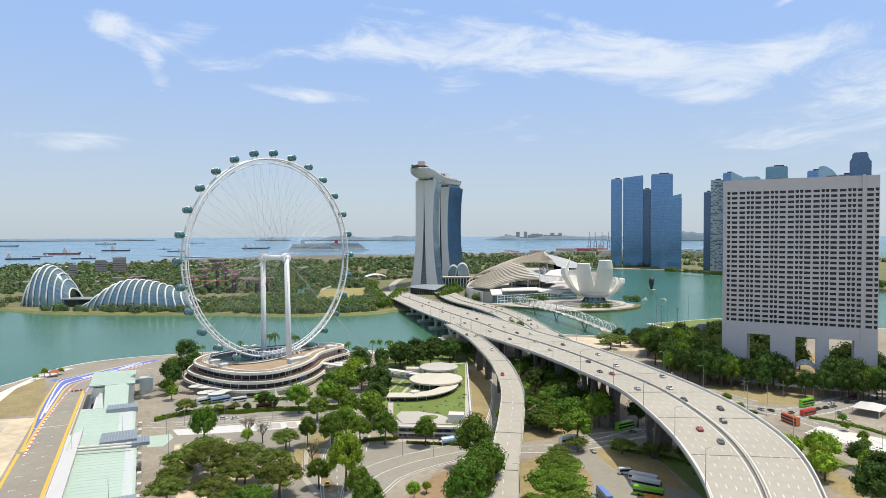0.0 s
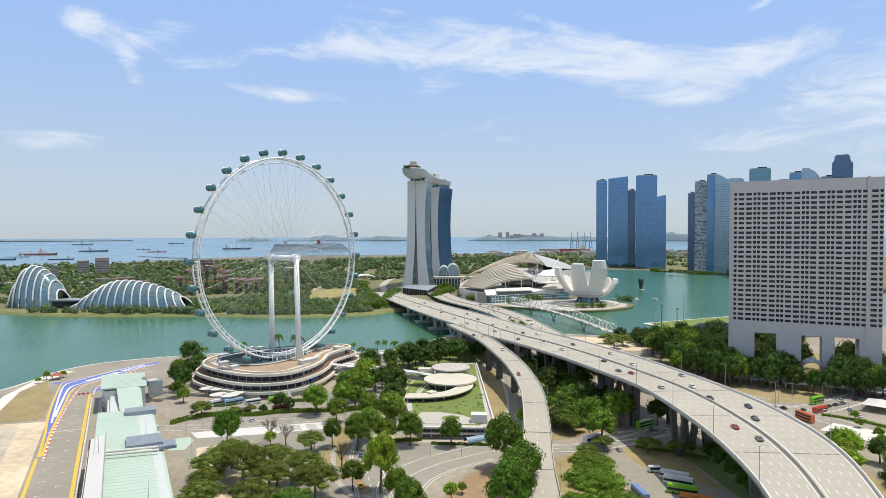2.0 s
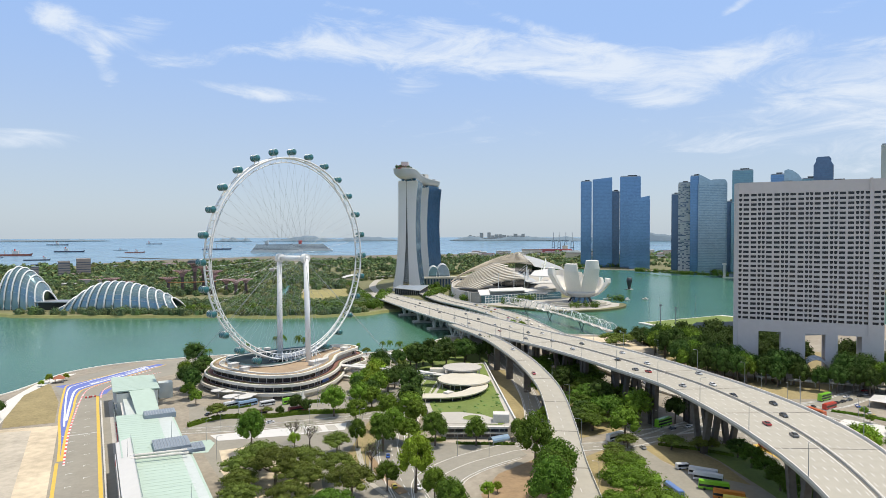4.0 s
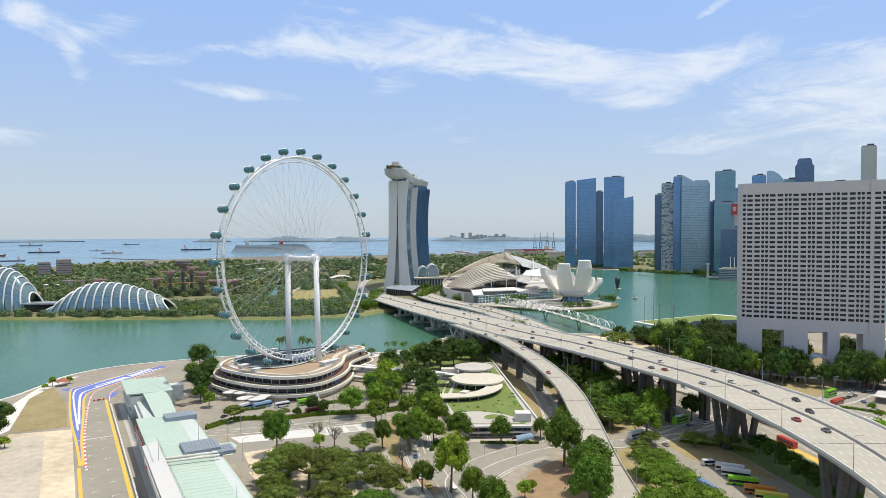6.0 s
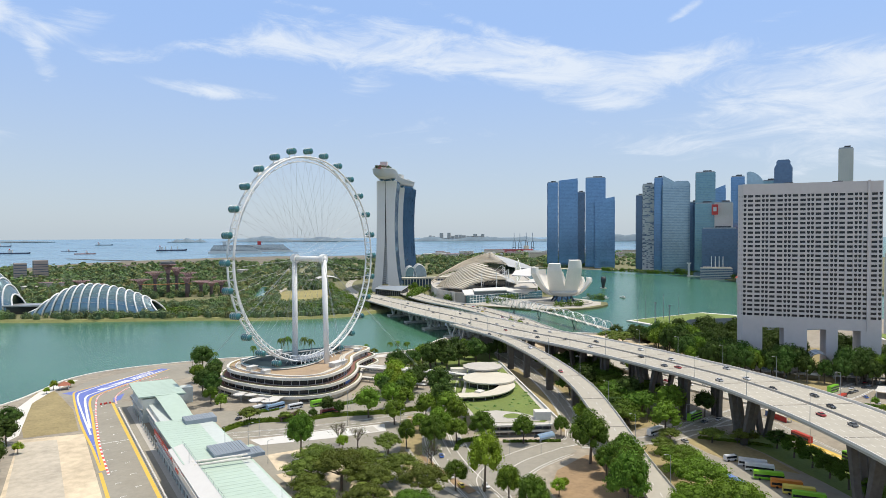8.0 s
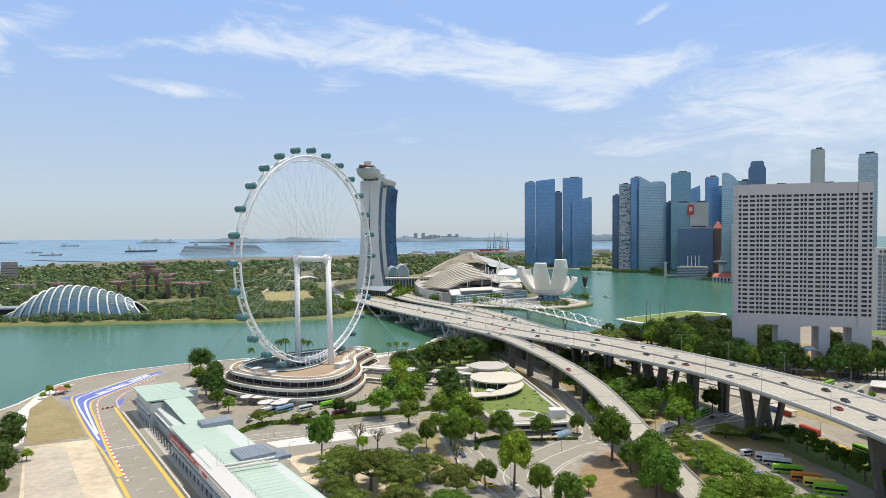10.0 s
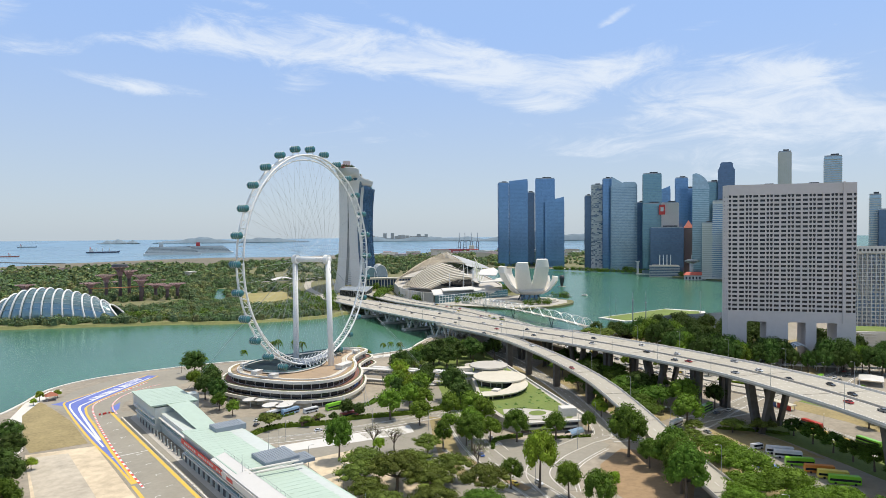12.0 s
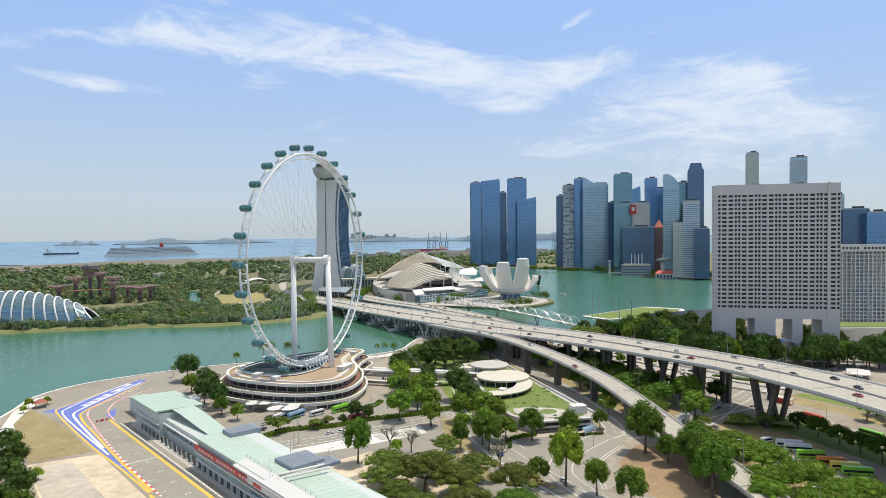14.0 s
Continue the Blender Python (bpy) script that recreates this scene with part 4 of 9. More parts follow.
for k, (i, off) in enumerate(((2, -8), (3, 2), (4, 9), (5, -6), (4, -13))):
    p = SPINE[i]
    part("club_canopy", Mesh().tube([(p[0] + off, p[1] + off * 0.4, 17), (p[0] + off, p[1] + off * 0.4, 21.4), (p[0] + off, p[1] + off * 0.4, 22.6)], [3.0, 5.2, 1.0], 10), mat("rose canopy", (0.46, 0.10, 0.14), 0.7) if k == 0 else bpy.data.materials["rose canopy"], deck, "rose-red canopy on the deck")
rng = random.Random(5)
m = Mesh()
for k in range(80):
    i = rng.choice([1, 1, 2, 2, 3, 14, 15, 16, 17, 18, 19, 22, 24])
    p = SPINE[i]
    x, y = p[0] + rng.uniform(-14, 14), p[1] + rng.uniform(-9, 9)
    c = Vector((x, y, 17 + rng.uniform(1.5, 4.5)))
    for _ in range(26):
        n_ = Vector((rng.gauss(0, 1), rng.gauss(0, 1), rng.gauss(0, 1))).normalized()
        q = c + n_ * rng.uniform(1.4, 2.4)
        u = n_.cross(Vector((rng.gauss(0, 1), rng.gauss(0, 1), rng.gauss(0, 1)))).normalized() * 0.8
        v = n_.cross(u).normalized() * 0.6
        m.add([q - u, q - v, q + u, q + v], [(0, 1, 2, 3)])
tagged(part("roof_planting", m, LEAF_DARK, deck, "dark green roof planting"), kind="stuff")
# low glass entrance wedge before the towers
th = thing("entrance_pavilion", (425, 978, G), "low wedge-shaped glass entrance hall", "building", yaw=radians(45.6))
WEDGE = [(-16, 20, 11), (24, 22, 12.5), (27, -24, 12.5), (-11, -21, 7)]
BOX_FACES = [(3, 2, 1, 0), (4, 5, 6, 7), (0, 1, 5, 4), (1, 2, 6, 5), (2, 3, 7, 6), (3, 0, 4, 7)]
part("glass_hall", Mesh().add([(x, y, 0) for x, y, z in WEDGE] + WEDGE, BOX_FACES), GLASS_DARK, th)
part("roof", Mesh().add([(x * 1.06, y * 1.06, z + 0.1) for x, y, z in WEDGE] + [(x * 1.06, y * 1.06, z + 0.9) for x, y, z in WEDGE], BOX_FACES), PLANT_GREY, th, "grey sloping roof")
part("roof_edge", Mesh().tube([(x * 1.07, y * 1.07, z + 0.7) for x, y, z in WEDGE], 0.45, 6, closed=True), CONCRETE, th, "grey roof edge")
m = Mesh()
for k in range(14):
    t = k / 13
    m.tube([(-16.2 + 5 * t, 20 - 41 * t, 0), (-16.2 + 5 * t, 20 - 41 * t, 11 - 4 * t)], 0.22, 4)
    m.tube([(-11 + 38 * t, -21.2 - 3 * t, 0), (-11 + 38 * t, -21.2 - 3 * t, 7 + 5.5 * t)], 0.22, 4)
part("mullion", m, GREY_METAL, th)
for k in range(6):
    t = (k + 0.5) / 6
    part("roof_seam", Mesh().tube([(-16 + 40 * t, 20 + 2 * t, 12.1 + 1.5 * t), (-11 + 38 * t, -21 - 3 * t, 8.1 + 5.5 * t)], 0.25, 4), GREY_METAL, th)

# ---- exhibition halls with louvred shell roofs ----
expo = thing("exhibition_hall", (540, 880, 2.6), "low halls under cream ribbed shell roofs", "building")
eo = (540, 880, 2.6)
HALL = [(446, 826), (458, 808), (536, 814), (604, 812), (640, 850), (720, 960), (900, 1215), (930, 1320), (860, 1360), (640, 1150), (520, 1000), (468, 910)]
part("base_hall", Mesh().prism(ccw([(x - eo[0], y - eo[1]) for x, y in HALL]), 0, 13.5), CONCRETE, expo, "grey colonnaded base")
part("base_cornice", ring(ccw([(x - eo[0], y - eo[1]) for x, y in HALL]), 13.2, 15.2, 3.0), CONCRETE, expo, "pale cornice of the base")
for k in range(22):
    t = k / 21
    x, y = (450 + 24 * t - 7 * math.sin(math.pi * t) - eo[0] - 3, 818 + 96 * t - eo[1])
    part("column", Mesh().box(x, y, 0, 1.6, 1.6, 16.5), CONCRETE_PALE, expo)
CREAM_WHITE = mat("cream white roof sheet", (0.66, 0.60, 0.49), 0.5, var=0.07, big=0.03, small=0.4)
ROOF_UNDER = mat("roof membrane between the blades", (0.60, 0.55, 0.46), 0.7)


def shell_roof(start, end, bulge, n, lift, label, blades=True):
    """Long curved blades laid side by side like scales, each from the low start curve up to the crest curve."""
    E, C = spline(start, 12), spline(end, 12)
    N = len(E) - 1

    def pt(u, v, h=0.0):
        f = min(max(u, 0.0), 1.0) * N
        i = min(int(f), N - 1)
        e = np.array(E[i]) * (1 - f + i) + np.array(E[i + 1]) * (f - i)
        c = np.array(C[i]) * (1 - f + i) + np.array(C[i + 1]) * (f - i)
        p = e * (1 - v) + c * v + np.array((0, 0, bulge * math.sin(math.pi * v ** 0.85) + h))
        return tuple(p - np.array(eo))

    host = part("shell_roof", Mesh().grid(lambda i, j: pt(i / 30, 0.97 * j / 12, -1.4), 31, 13), ROOF_UNDER if blades else mat("grey roof sheet", (0.42, 0.43, 0.43), 0.6), expo, label, smooth=True)
    under = Mesh()
    vs = []
    for i in range(13):
        top = pt(i / 12, 0.94, -1.6)
        vs += [top, (top[0], top[1], 10.0)]
    under.add(vs, [(2 * i, 2 * i + 1, 2 * i + 3, 2 * i + 2) for i in range(12)])
    part("clerestory", under, GLASS_DARK, host, "dark glazing under the crest")
    rs = random.Random(n)
    for k in range(n if blades else 0):
        m = Mesh()
        vs = []
        reach = 1.0 + rs.uniform(-0.015, 0.045)
        for j in range(15):
            v = reach * j / 14
            for u, h in (((k + 0.02) / n, -0.3), ((k + 0.90) / n, lift), ((k + 0.90) / n, lift - 0.6), ((k + 0.02) / n, -0.9)):
                vs.append(pt(u, v, h))
        m.add(vs, [(j * 4 + c, j * 4 + 4 + c, j * 4 + 4 + (c + 1) % 4, j * 4 + (c + 1) % 4) for j in range(14) for c in range(4)] + [(0, 1, 2, 3), (59, 58, 57, 56)])
        part("roof_blade", m, CREAM_WHITE, host)
    return host


shell_roof([(470, 905, 20), (462, 880, 22), (457, 850, 23), (466, 826, 22)], [(566, 930, 55), (572, 900, 49), (568, 868, 41), (560, 832, 33)], 5.0, 13, 0.95, "cream ribbed shell roof")
shell_roof([(500, 968, 22), (525, 985, 30), (552, 985, 38), (580, 975, 43)], [(861, 1271, 61), (835, 1215, 55), (810, 1160, 46), (787, 1110, 38)], 8.0, 13, 1.2, "cream ribbed shell roof")
shell_roof([(787, 1110, 36), (830, 1130, 30), (900, 1170, 24), (959, 1214, 16)], [(862, 1265, 57), (900, 1270, 50), (950, 1280, 38), (990, 1288, 26)], 3.0, 8, 0.5, "grey shell roof", blades=False)
shell_roof([(560, 832, 30), (590, 850, 26), (615, 880, 22), (640, 905, 18)], [(566, 928, 50), (600, 945, 44), (640, 965, 34), (680, 985, 24)], 3.0, 8, 0.5, "grey shell roof", blades=False)
# flat white sails over the promenade and the mall roof
for pts in (((456, 811, 22), (475, 811, 22), (472, 802, 15), (454, 802, 15)), ((476, 812, 23), (542, 817, 22), (539, 808, 18), (473, 804, 20)), ((542, 818, 21), (606, 815, 16), (570, 798, 12), (538, 808, 16)), ((553, 814, 40), (586, 845, 45), (640, 870, 46), (620, 838, 42), (584, 806, 38)), ((548, 806, 29), (600, 812, 33), (640, 800, 31), (600, 785, 29))):
    vs = [tuple(np.array(p) - np.array(eo)) for p in pts]
    n_ = len(vs)
    m = Mesh().add(vs + [(a, b, c - 1.2) for a, b, c in vs], [tuple(range(n_)), tuple(range(2 * n_ - 1, n_ - 1, -1))] + [(i, n_ + i, n_ + (i + 1) % n_, (i + 1) % n_) for i in range(n_)])
    part("canopy", m, WHITE, expo, "flat white canopy over the promenade")
part("glass_front", Mesh().prism(ccw([(x - eo[0], y - eo[1]) for x, y in ((459, 806), (537, 812), (603, 810), (606, 802), (540, 803), (462, 799))]), 0, 11), GLASS_TEAL, expo, "glazed mall front")
m = Mesh()
for k in range(25):
    t = k / 24
    x, y = 461.5 + 144 * t - eo[0], 798.6 + 4.2 * math.sin(math.pi * min(1, 1.2 * t) / 2) - eo[1]
    m.box(x, y, 0, 0.5, 0.5, 11)
for z in (3.6, 7.2, 10.8):
    m.tube([(461 - eo[0], 798.5 - eo[1], z), (540 - eo[0], 802.5 - eo[1], z), (606 - eo[0], 801.5 - eo[1], z)], 0.25, 4)
part("glazing_bar", m, WHITE_STEEL, expo)
for x, y in ((500, 822), (530, 824), (556, 832), (575, 850), (600, 880), (640, 940), (700, 1020)):
    a, b = x - eo[0], y - eo[1]
    m = Mesh().tube([(a, b, 10), (a + 2, b + 2, 42)], 0.5, 5).tube([(a + 2, b + 2, 42), (a + 18, b + 18, 20)], 0.16, 4).tube([(a + 2, b + 2, 42), (a - 14, b + 18, 24)], 0.16, 4)
    part("mast", m, WHITE_STEEL, expo, "white mast with stays")
TRELLIS = mat("yellow-green trellis steel", (0.50, 0.53, 0.33), 0.6, var=0.1)
for k in range(13):
    x, y = 640 + 17 * k - eo[0], 905 + 21 * k - eo[1]
    m = Mesh().tube([(x, y, 12), (x + 14, y + 2, 30 + 0.9 * k), (x + 34, y + 30, 34 + 0.9 * k)], 0.55, 5).tube([(x, y, 12), (x + 22, y + 24, 27 + 0.9 * k)], 0.35, 4)
    part("trellis_arch", m, TRELLIS if k % 2 else WHITE_STEEL, expo, "trellis arch over the mall roof")

# ---- lotus-shaped museum ----
LC = Vector((586, 735, 0))
museum = thing("lotus_museum", (LC.x, LC.y, G), "white lotus-shaped museum with upturned petals", "museum")
to_cam = math.atan2(-735, -586)
PETALS = [(-0.50, 63, 36, 0.47), (0.50, 58, 35, 0.46), (1.36, 52, 48, 0.40), (2.2, 46, 44, 0.42), (3.0, 42, 42, 0.40), (-2.4, 36, 42, 0.44), (-1.48, 36, 43, 0.46)]
for ang, top, reach, wide in PETALS:
    a0 = to_cam - ang
    m = Mesh()

    def petal(i, j, inner, a0=a0, top=top, reach=reach, wide=wide):
        t = i / 12
        r = 13 + (reach - 13) * min(1.0, 1.2 * t) ** 0.6
        z = 9 + (top - 9) * t ** 1.3
        half = wide * (1.28 - 0.66 * t ** 1.25)
        a = a0 + half * (j / 6 - 1) * 1.0 if j <= 6 else a0 + half * (j / 6 - 1)
        rr = r - (0.0 if not inner else 0.8 + 4.0 * t) - 2.2 * t * (abs(j - 6) / 6) ** 2
        return (rr * math.cos(a), rr * math.sin(a), z + (1.0 if inner else 0))

    vs = [petal(i, j, False) for i in range(13) for j in range(13)] + [petal(i, j, True) for i in range(13) for j in range(13)]
    fs = []
    for i in range(12):
        for j in range(12):
            a, b = i * 13 + j, (i + 1) * 13 + j
            fs += [(a, a + 1, b + 1, b), (169 + a, 169 + b, 169 + b + 1, 169 + a + 1)]
    for j in range(12):
        fs += [(156 + j, 156 + j + 1, 169 + 156 + j + 1, 169 + 156 + j)]
    for i in range(12):
        fs += [(i * 13, (i + 1) * 13, 169 + (i + 1) * 13, 169 + i * 13), (i * 13 + 12, 169 + i * 13 + 12, 169 + (i + 1) * 13 + 12, (i + 1) * 13 + 12)]
    m.add(vs, fs)
    part("petal", m, mat("white fibre panels", (0.77, 0.73, 0.65), 0.45, var=0.06, big=0.05, small=0.5) if ang == -0.50 else bpy.data.materials["white fibre panels"], museum)
part("bowl", Mesh().tube([(0, 0, 8), (0, 0, 9.5), (0, 0, 13), (0, 0, 18)], [6, 14, 22, 26], 28), WHITE, museum, smooth=True)
m = Mesh()
for k in range(10):
    a = k * 2 * math.pi / 10
    m.tube([(18 * math.cos(a), 18 * math.sin(a), 0), (10 * math.cos(a + 0.3), 10 * math.sin(a + 0.3), 15)], 0.9, 6)
part("leg_lattice", m, DARK_METAL, museum, "dark leaning columns")
part("glass_base", Mesh().tube([(0, 0, 0), (0, 0, 9)], 13, 20), GLASS_BLUE, museum, "glazed foyer")
m = Mesh().disc(-6, -8, 0, 52, 40, 1.2, 0.3, 48)
part("plinth", m, CONCRETE, museum, "round paved plinth")
m = Mesh()
for k in range(26):
    a = to_cam - 1.1 + k * 0.085
    p = (-6 + 44 * math.cos(a), -8 + 34 * math.sin(a))
    m.box(p[0], p[1], 1.2, 4.2, 5, 3.0, a + 1.57)
tagged(part("promenade_arcade", m, CREAM, museum, "low curved arcade on the waterside"), kind="stuff")

# ---- double-helix footbridge ----
HX = spline([(404, 482, 9), (428, 560, 10), (448, 640, 10.5), (458, 700, 10), (463, 748, 9)], 16)
helix = thing("helix_footbridge", (404, 482, 0), "stainless steel footbridge wrapped in a double helix of tubes", "footbridge")
hx = rel(HX, (404, 482, 0))
m = Mesh().sweep(hx, [(-3, -0.4), (3, -0.4), (3, 0), (-3, 0)])
part("deck", m, CONCRETE, helix)
STEEL = mat("brushed steel", (0.62, 0.63, 0.64), 0.35, metal=0.6, var=0.06)
for ph, r, turns in ((0, 5.6, 8), (math.pi, 5.6, 8), (0.5, 4.8, -8), (math.pi + 0.5, 4.8, -8)):
    pts = []
    N = 260
    for k in range(N):
        t = k / (N - 1)
        f = t * (len(hx) - 1)
        i = min(int(f), len(hx) - 2)
        p = Vector(hx[i]).lerp(Vector(hx[i + 1]), f - i)
        d = (Vector(hx[i + 1]) - Vector(hx[i])).normalized()
        sd = d.cross(Vector((0, 0, 1))).normalized()
        a = ph + turns * 2 * math.pi * t
        pts.append(p + Vector((0, 0, 2.6)) + r * (math.cos(a) * sd + math.sin(a) * Vector((0, 0, 1))))
    part("helix_tube", Mesh().tube(pts, 0.30, 5), STEEL, helix, "helical steel tube")
m = Mesh()
for k in range(0, len(hx) - 1, 2):
    p, d = Vector(hx[k]), (Vector(hx[k + 1]) - Vector(hx[k])).normalized()
    sd = d.cross(Vector((0, 0, 1))).normalized()
    m.tube([p + Vector((0, 0, 2.6)) + 5.0 * (math.cos(a * 0.5236) * sd + math.sin(a * 0.5236) * Vector((0, 0, 1))) for a in range(12)], 0.12, 4, closed=True)
    m.tube([p - sd * 2.9 + Vector((0, 0, 0.1)), p - sd * 4.6 + Vector((0, 0, 4.4))], 0.14, 4)
tagged(part("hoop", m, STEEL, helix, "steel hoops between the helices"), kind="stuff")
m = Mesh()
for k in (14, 30, 46):
    p = hx[k]
    for sx, sy in ((-4, 0), (4, 0)):
        m.tube([(p[0], p[1], -1), (p[0] + sx, p[1] + sy, p[2] - 1)], 0.5, 6)
part("tripod", m, DARK_METAL, helix)


# ---- glasshouses ----
def glasshouse(label, a, b, half, height, peak, ribs, lean):
    """A ribbed glass shell between two ground points."""
    A, B = Vector((*a, 0)), Vector((*b, 0))
    L = (B - A).length
    d = (B - A).normalized()
    nrm = Vector((d.y, -d.x, 0))                 # towards the water
    th = thing("glasshouse", (A.x, A.y, 2.6), label, "conservatory")

    def prof(t):
        k = (t / peak) if t < peak else (1 - t) / (1 - peak)
        return max(0.0, math.sin(k * math.pi / 2))

    def pt(t, ang, out=0.0):
        p = prof(t)
        low = 0.10 if t < peak else 0.36
        w, h = half * (0.45 + 0.55 * p ** 0.7), height * (low + (1 - low) * p ** 0.75)
        side = math.cos(ang)
        q = d * (L * t + lean * L * (t - 0.5) * -math.sin(ang) * 0.35) + nrm * ((w + out) * side)
        return (q.x, q.y, (h + out) * max(0.0, math.sin(ang)) ** 0.85)

    part("glass_shell", Mesh().grid(lambda i, j: pt(0.02 + 0.96 * i / 40, math.pi * j / 16), 41, 17), GLASS_DOME, th, "grey-green glass skin", smooth=True)
    for k in range(ribs):
        t = 0.015 + 0.97 * k / (ribs - 1)
        part("rib", Mesh().tube([pt(t, math.pi * j / 16, 1.2) for j in range(17)], 1.1, 6), WHITE_STEEL, th, "white arched rib", smooth=True)
    m = Mesh()
    for j in range(2, 15):
        m.tube([pt(0.02 + 0.96 * i / 30, math.pi * j / 16, 0.1) for i in range(31)], 0.16, 4)
    part("glazing_bar", m, GREY_METAL, th)
    return th


glasshouse("long low glasshouse with white arched ribs", (-80, 1026), (68, 932), 22, 38, 0.42, 15, 0.5)
glasshouse("tall peaked glasshouse with white arched ribs", (-158, 1096), (-88, 1044), 24, 57, 0.36, 9, 0.6)

# ---- distant towers ----
LINE_BLUE = glass_mat("darker spandrel glass", (0.10, 0.19, 0.31), 0.2, 0.5)


def tower(name, x, y, w, d, h, yaw, glass, label, floors=True, band=None, crown=0.0, fin=0.0, profile=None):
    """An office tower; those along the inner bay are set back behind the shore. profile: the roofline as shares of width and drop."""
    k_ = 1.15 if x < 1100 else 1.10 if x < 1200 and y < 910 else 1.07 if y < 950 else 1.0
    x, y, w, d, h = 40 + (x - 40) * k_, 10 + (y - 10) * k_, w * k_, d * k_, 105 + (h - 105) * k_
    th = thing(name, (x, y, 2.6), label, "skyscraper", "city towers", yaw=radians(yaw))
    body = Mesh()
    hh = h - 2.6
    if profile:
        pts = [(w / 2, 0), (-w / 2, 0)][::-1] + [(w * (a - 0.5), hh - b) for a, b in profile[::-1]]
        n_ = len(pts)
        body.add([(a, q, b) for q in (-d / 2, d / 2) for a, b in pts], [tuple(range(n_)), tuple(range(2 * n_ - 1, n_ - 1, -1))] + [(i, n_ + i, n_ + (i + 1) % n_, (i + 1) % n_) for i in range(n_)])
        crown = max(b for a, b in profile)
    elif crown:
        vs = [(-w / 2, -d / 2, 0), (w / 2, -d / 2, 0), (w / 2, d / 2, 0), (-w / 2, d / 2, 0), (-w / 2, -d / 2, hh - max(0, crown)), (w / 2, -d / 2, hh - max(0, -crown)), (w / 2, d / 2, hh - max(0, -crown)), (-w / 2, d / 2, hh - max(0, crown))]
        body.add(vs, [(0, 3, 2, 1), (4, 5, 6, 7), (0, 1, 5, 4), (1, 2, 6, 5), (2, 3, 7, 6), (3, 0, 4, 7)])
    else:
        body.box(0, 0, 0, w, d, hh)
    part("tower_body", body, glass, th)
    top = hh - abs(crown)
    step = 4.2
    if floors:
        m = Mesh()
        for k in range(1, int(top / step)):
            m.box(0, 0, k * step, w + 0.5, d + 0.5, 0.75 if band is None else 1.6)
        tagged(part("floor_band", m, band or LINE_BLUE, th, "floor bands"), kind="stuff")
    if fin:
        m = Mesh()
        nx = max(2, int(w / fin))
        for k in range(nx + 1):
            for sy in (-1, 1):
                m.box(-w / 2 + w * k / nx, sy * (d / 2 + 0.3), 0, 0.7, 0.9, top)
        ny = max(2, int(d / fin))
        for k in range(ny + 1):
            for sx in (-1, 1):
                m.box(sx * (w / 2 + 0.3), -d / 2 + d * k / ny, 0, 0.9, 0.7, top)
        tagged(part("mullion", m, band or glass, th, "upright mullions"), kind="stuff")
    if not crown:
        part("parapet", Mesh().box(0, 0, hh, w * 0.96, d * 0.96, 2.5), GREY_METAL, th)
        part("plant_room", Mesh().box(w * 0.1, 0, hh + 2.5, w * 0.45, d * 0.45, 3.5), DARK_METAL, th)
    return th


def face(x, y):
    """The yaw in degrees that turns a tower's front to the near bank."""
    return math.degrees(math.atan2(y - 80, x + 60)) - 90


# finance centre group
tower("glass_tower", 1288, 1508, 30, 40, 262, -40, GLASS_BLUE, "slim blue glass tower at the end of a cluster", fin=4)
tower("glass_tower", 1333, 1486, 56, 42, 275, -42, GLASS_BLUE, "broad blue glass tower with a sloping top", fin=4, crown=6)
tower("glass_tower", 1370, 1470, 26, 40, 232, -44, GLASS_NAVY, "dark glass tower squeezed between two blue towers", fin=4)
tower("glass_tower", 1377, 1413, 58, 40, 273, -46, GLASS_BLUE, "broad blue glass tower with a flat top", fin=4)
tower("glass_tower", 1351, 1352, 56, 36, 213, -46, GLASS_BLUE, "blue glass tower with a slanted roofline", fin=4, crown=12)
# towers by the inner bay
tower("office_tower", 1374, 1243, 18, 24, 211, -48, GLASS_NAVY, "narrow dark glass office tower", fin=3)
cheq = tower("office_tower", 1373, 1212, 30, 30, 240, -48, CONCRETE_PALE, "tower with white chequered balconies", floors=False)
rq = random.Random(6)
m = Mesh()
for k in range(62):
    for c in range(6):
        if rq.random() < 0.42:
            m.box(-12.5 + 5 * c, -15.1, 6 + 3.7 * k, 4.8, 0.5, 2.2)
        if rq.random() < 0.42:
            m.box(-15.1, -12.5 + 5 * c, 6 + 3.7 * k, 0.5, 4.8, 2.2)
tagged(part("dark_window", m, GLASS_NAVY, cheq, "scattered dark windows"), kind="stuff")
tower("office_tower", 1366, 1170, 24, 30, 255, -50, GLASS_BLUE, "slim blue glass office tower", fin=4)
tower("office_tower", 1352, 1106, 66, 40, 256, -50, GLASS_PALE, "pale glass tower with a raised sail-like corner", fin=5, profile=[(0, 0), (0.36, 14), (0.42, 17), (0.5, 15), (0.9, 15), (0.97, 18), (1, 24)])
tower("office_tower", 1375, 1068, 20, 26, 184, -52, GLASS_NAVY, "dark tower between taller ones", fin=4)
tower("office_tower", 1332, 1006, 44, 34, 254, -54, GLASS_TEAL, "flat-topped dark teal glass tower", fin=4)
tower("office_tower", 1408, 1015, 24, 24, 228, -54, GLASS_BLUE, "blue tower behind a teal one", fin=4, crown=10)
tower("office_tower", 1347, 922, 28, 26, 238, -56, GLASS_BLUE, "slender blue stepped tower", fin=4)
tower("office_tower", 1399, 930, 34, 26, 215, -56, GLASS_BLUE, "blue tower in the back row", fin=4)
tower("office_tower", 1196, 902, 42, 30, 170, -56, GLASS_TEAL, "dark green glass block with a red sign near its top", fin=4)
tower("office_tower", 1144, 833, 66, 40, 114, -58, GLASS_NAVY, "low broad black glass office block", fin=4)
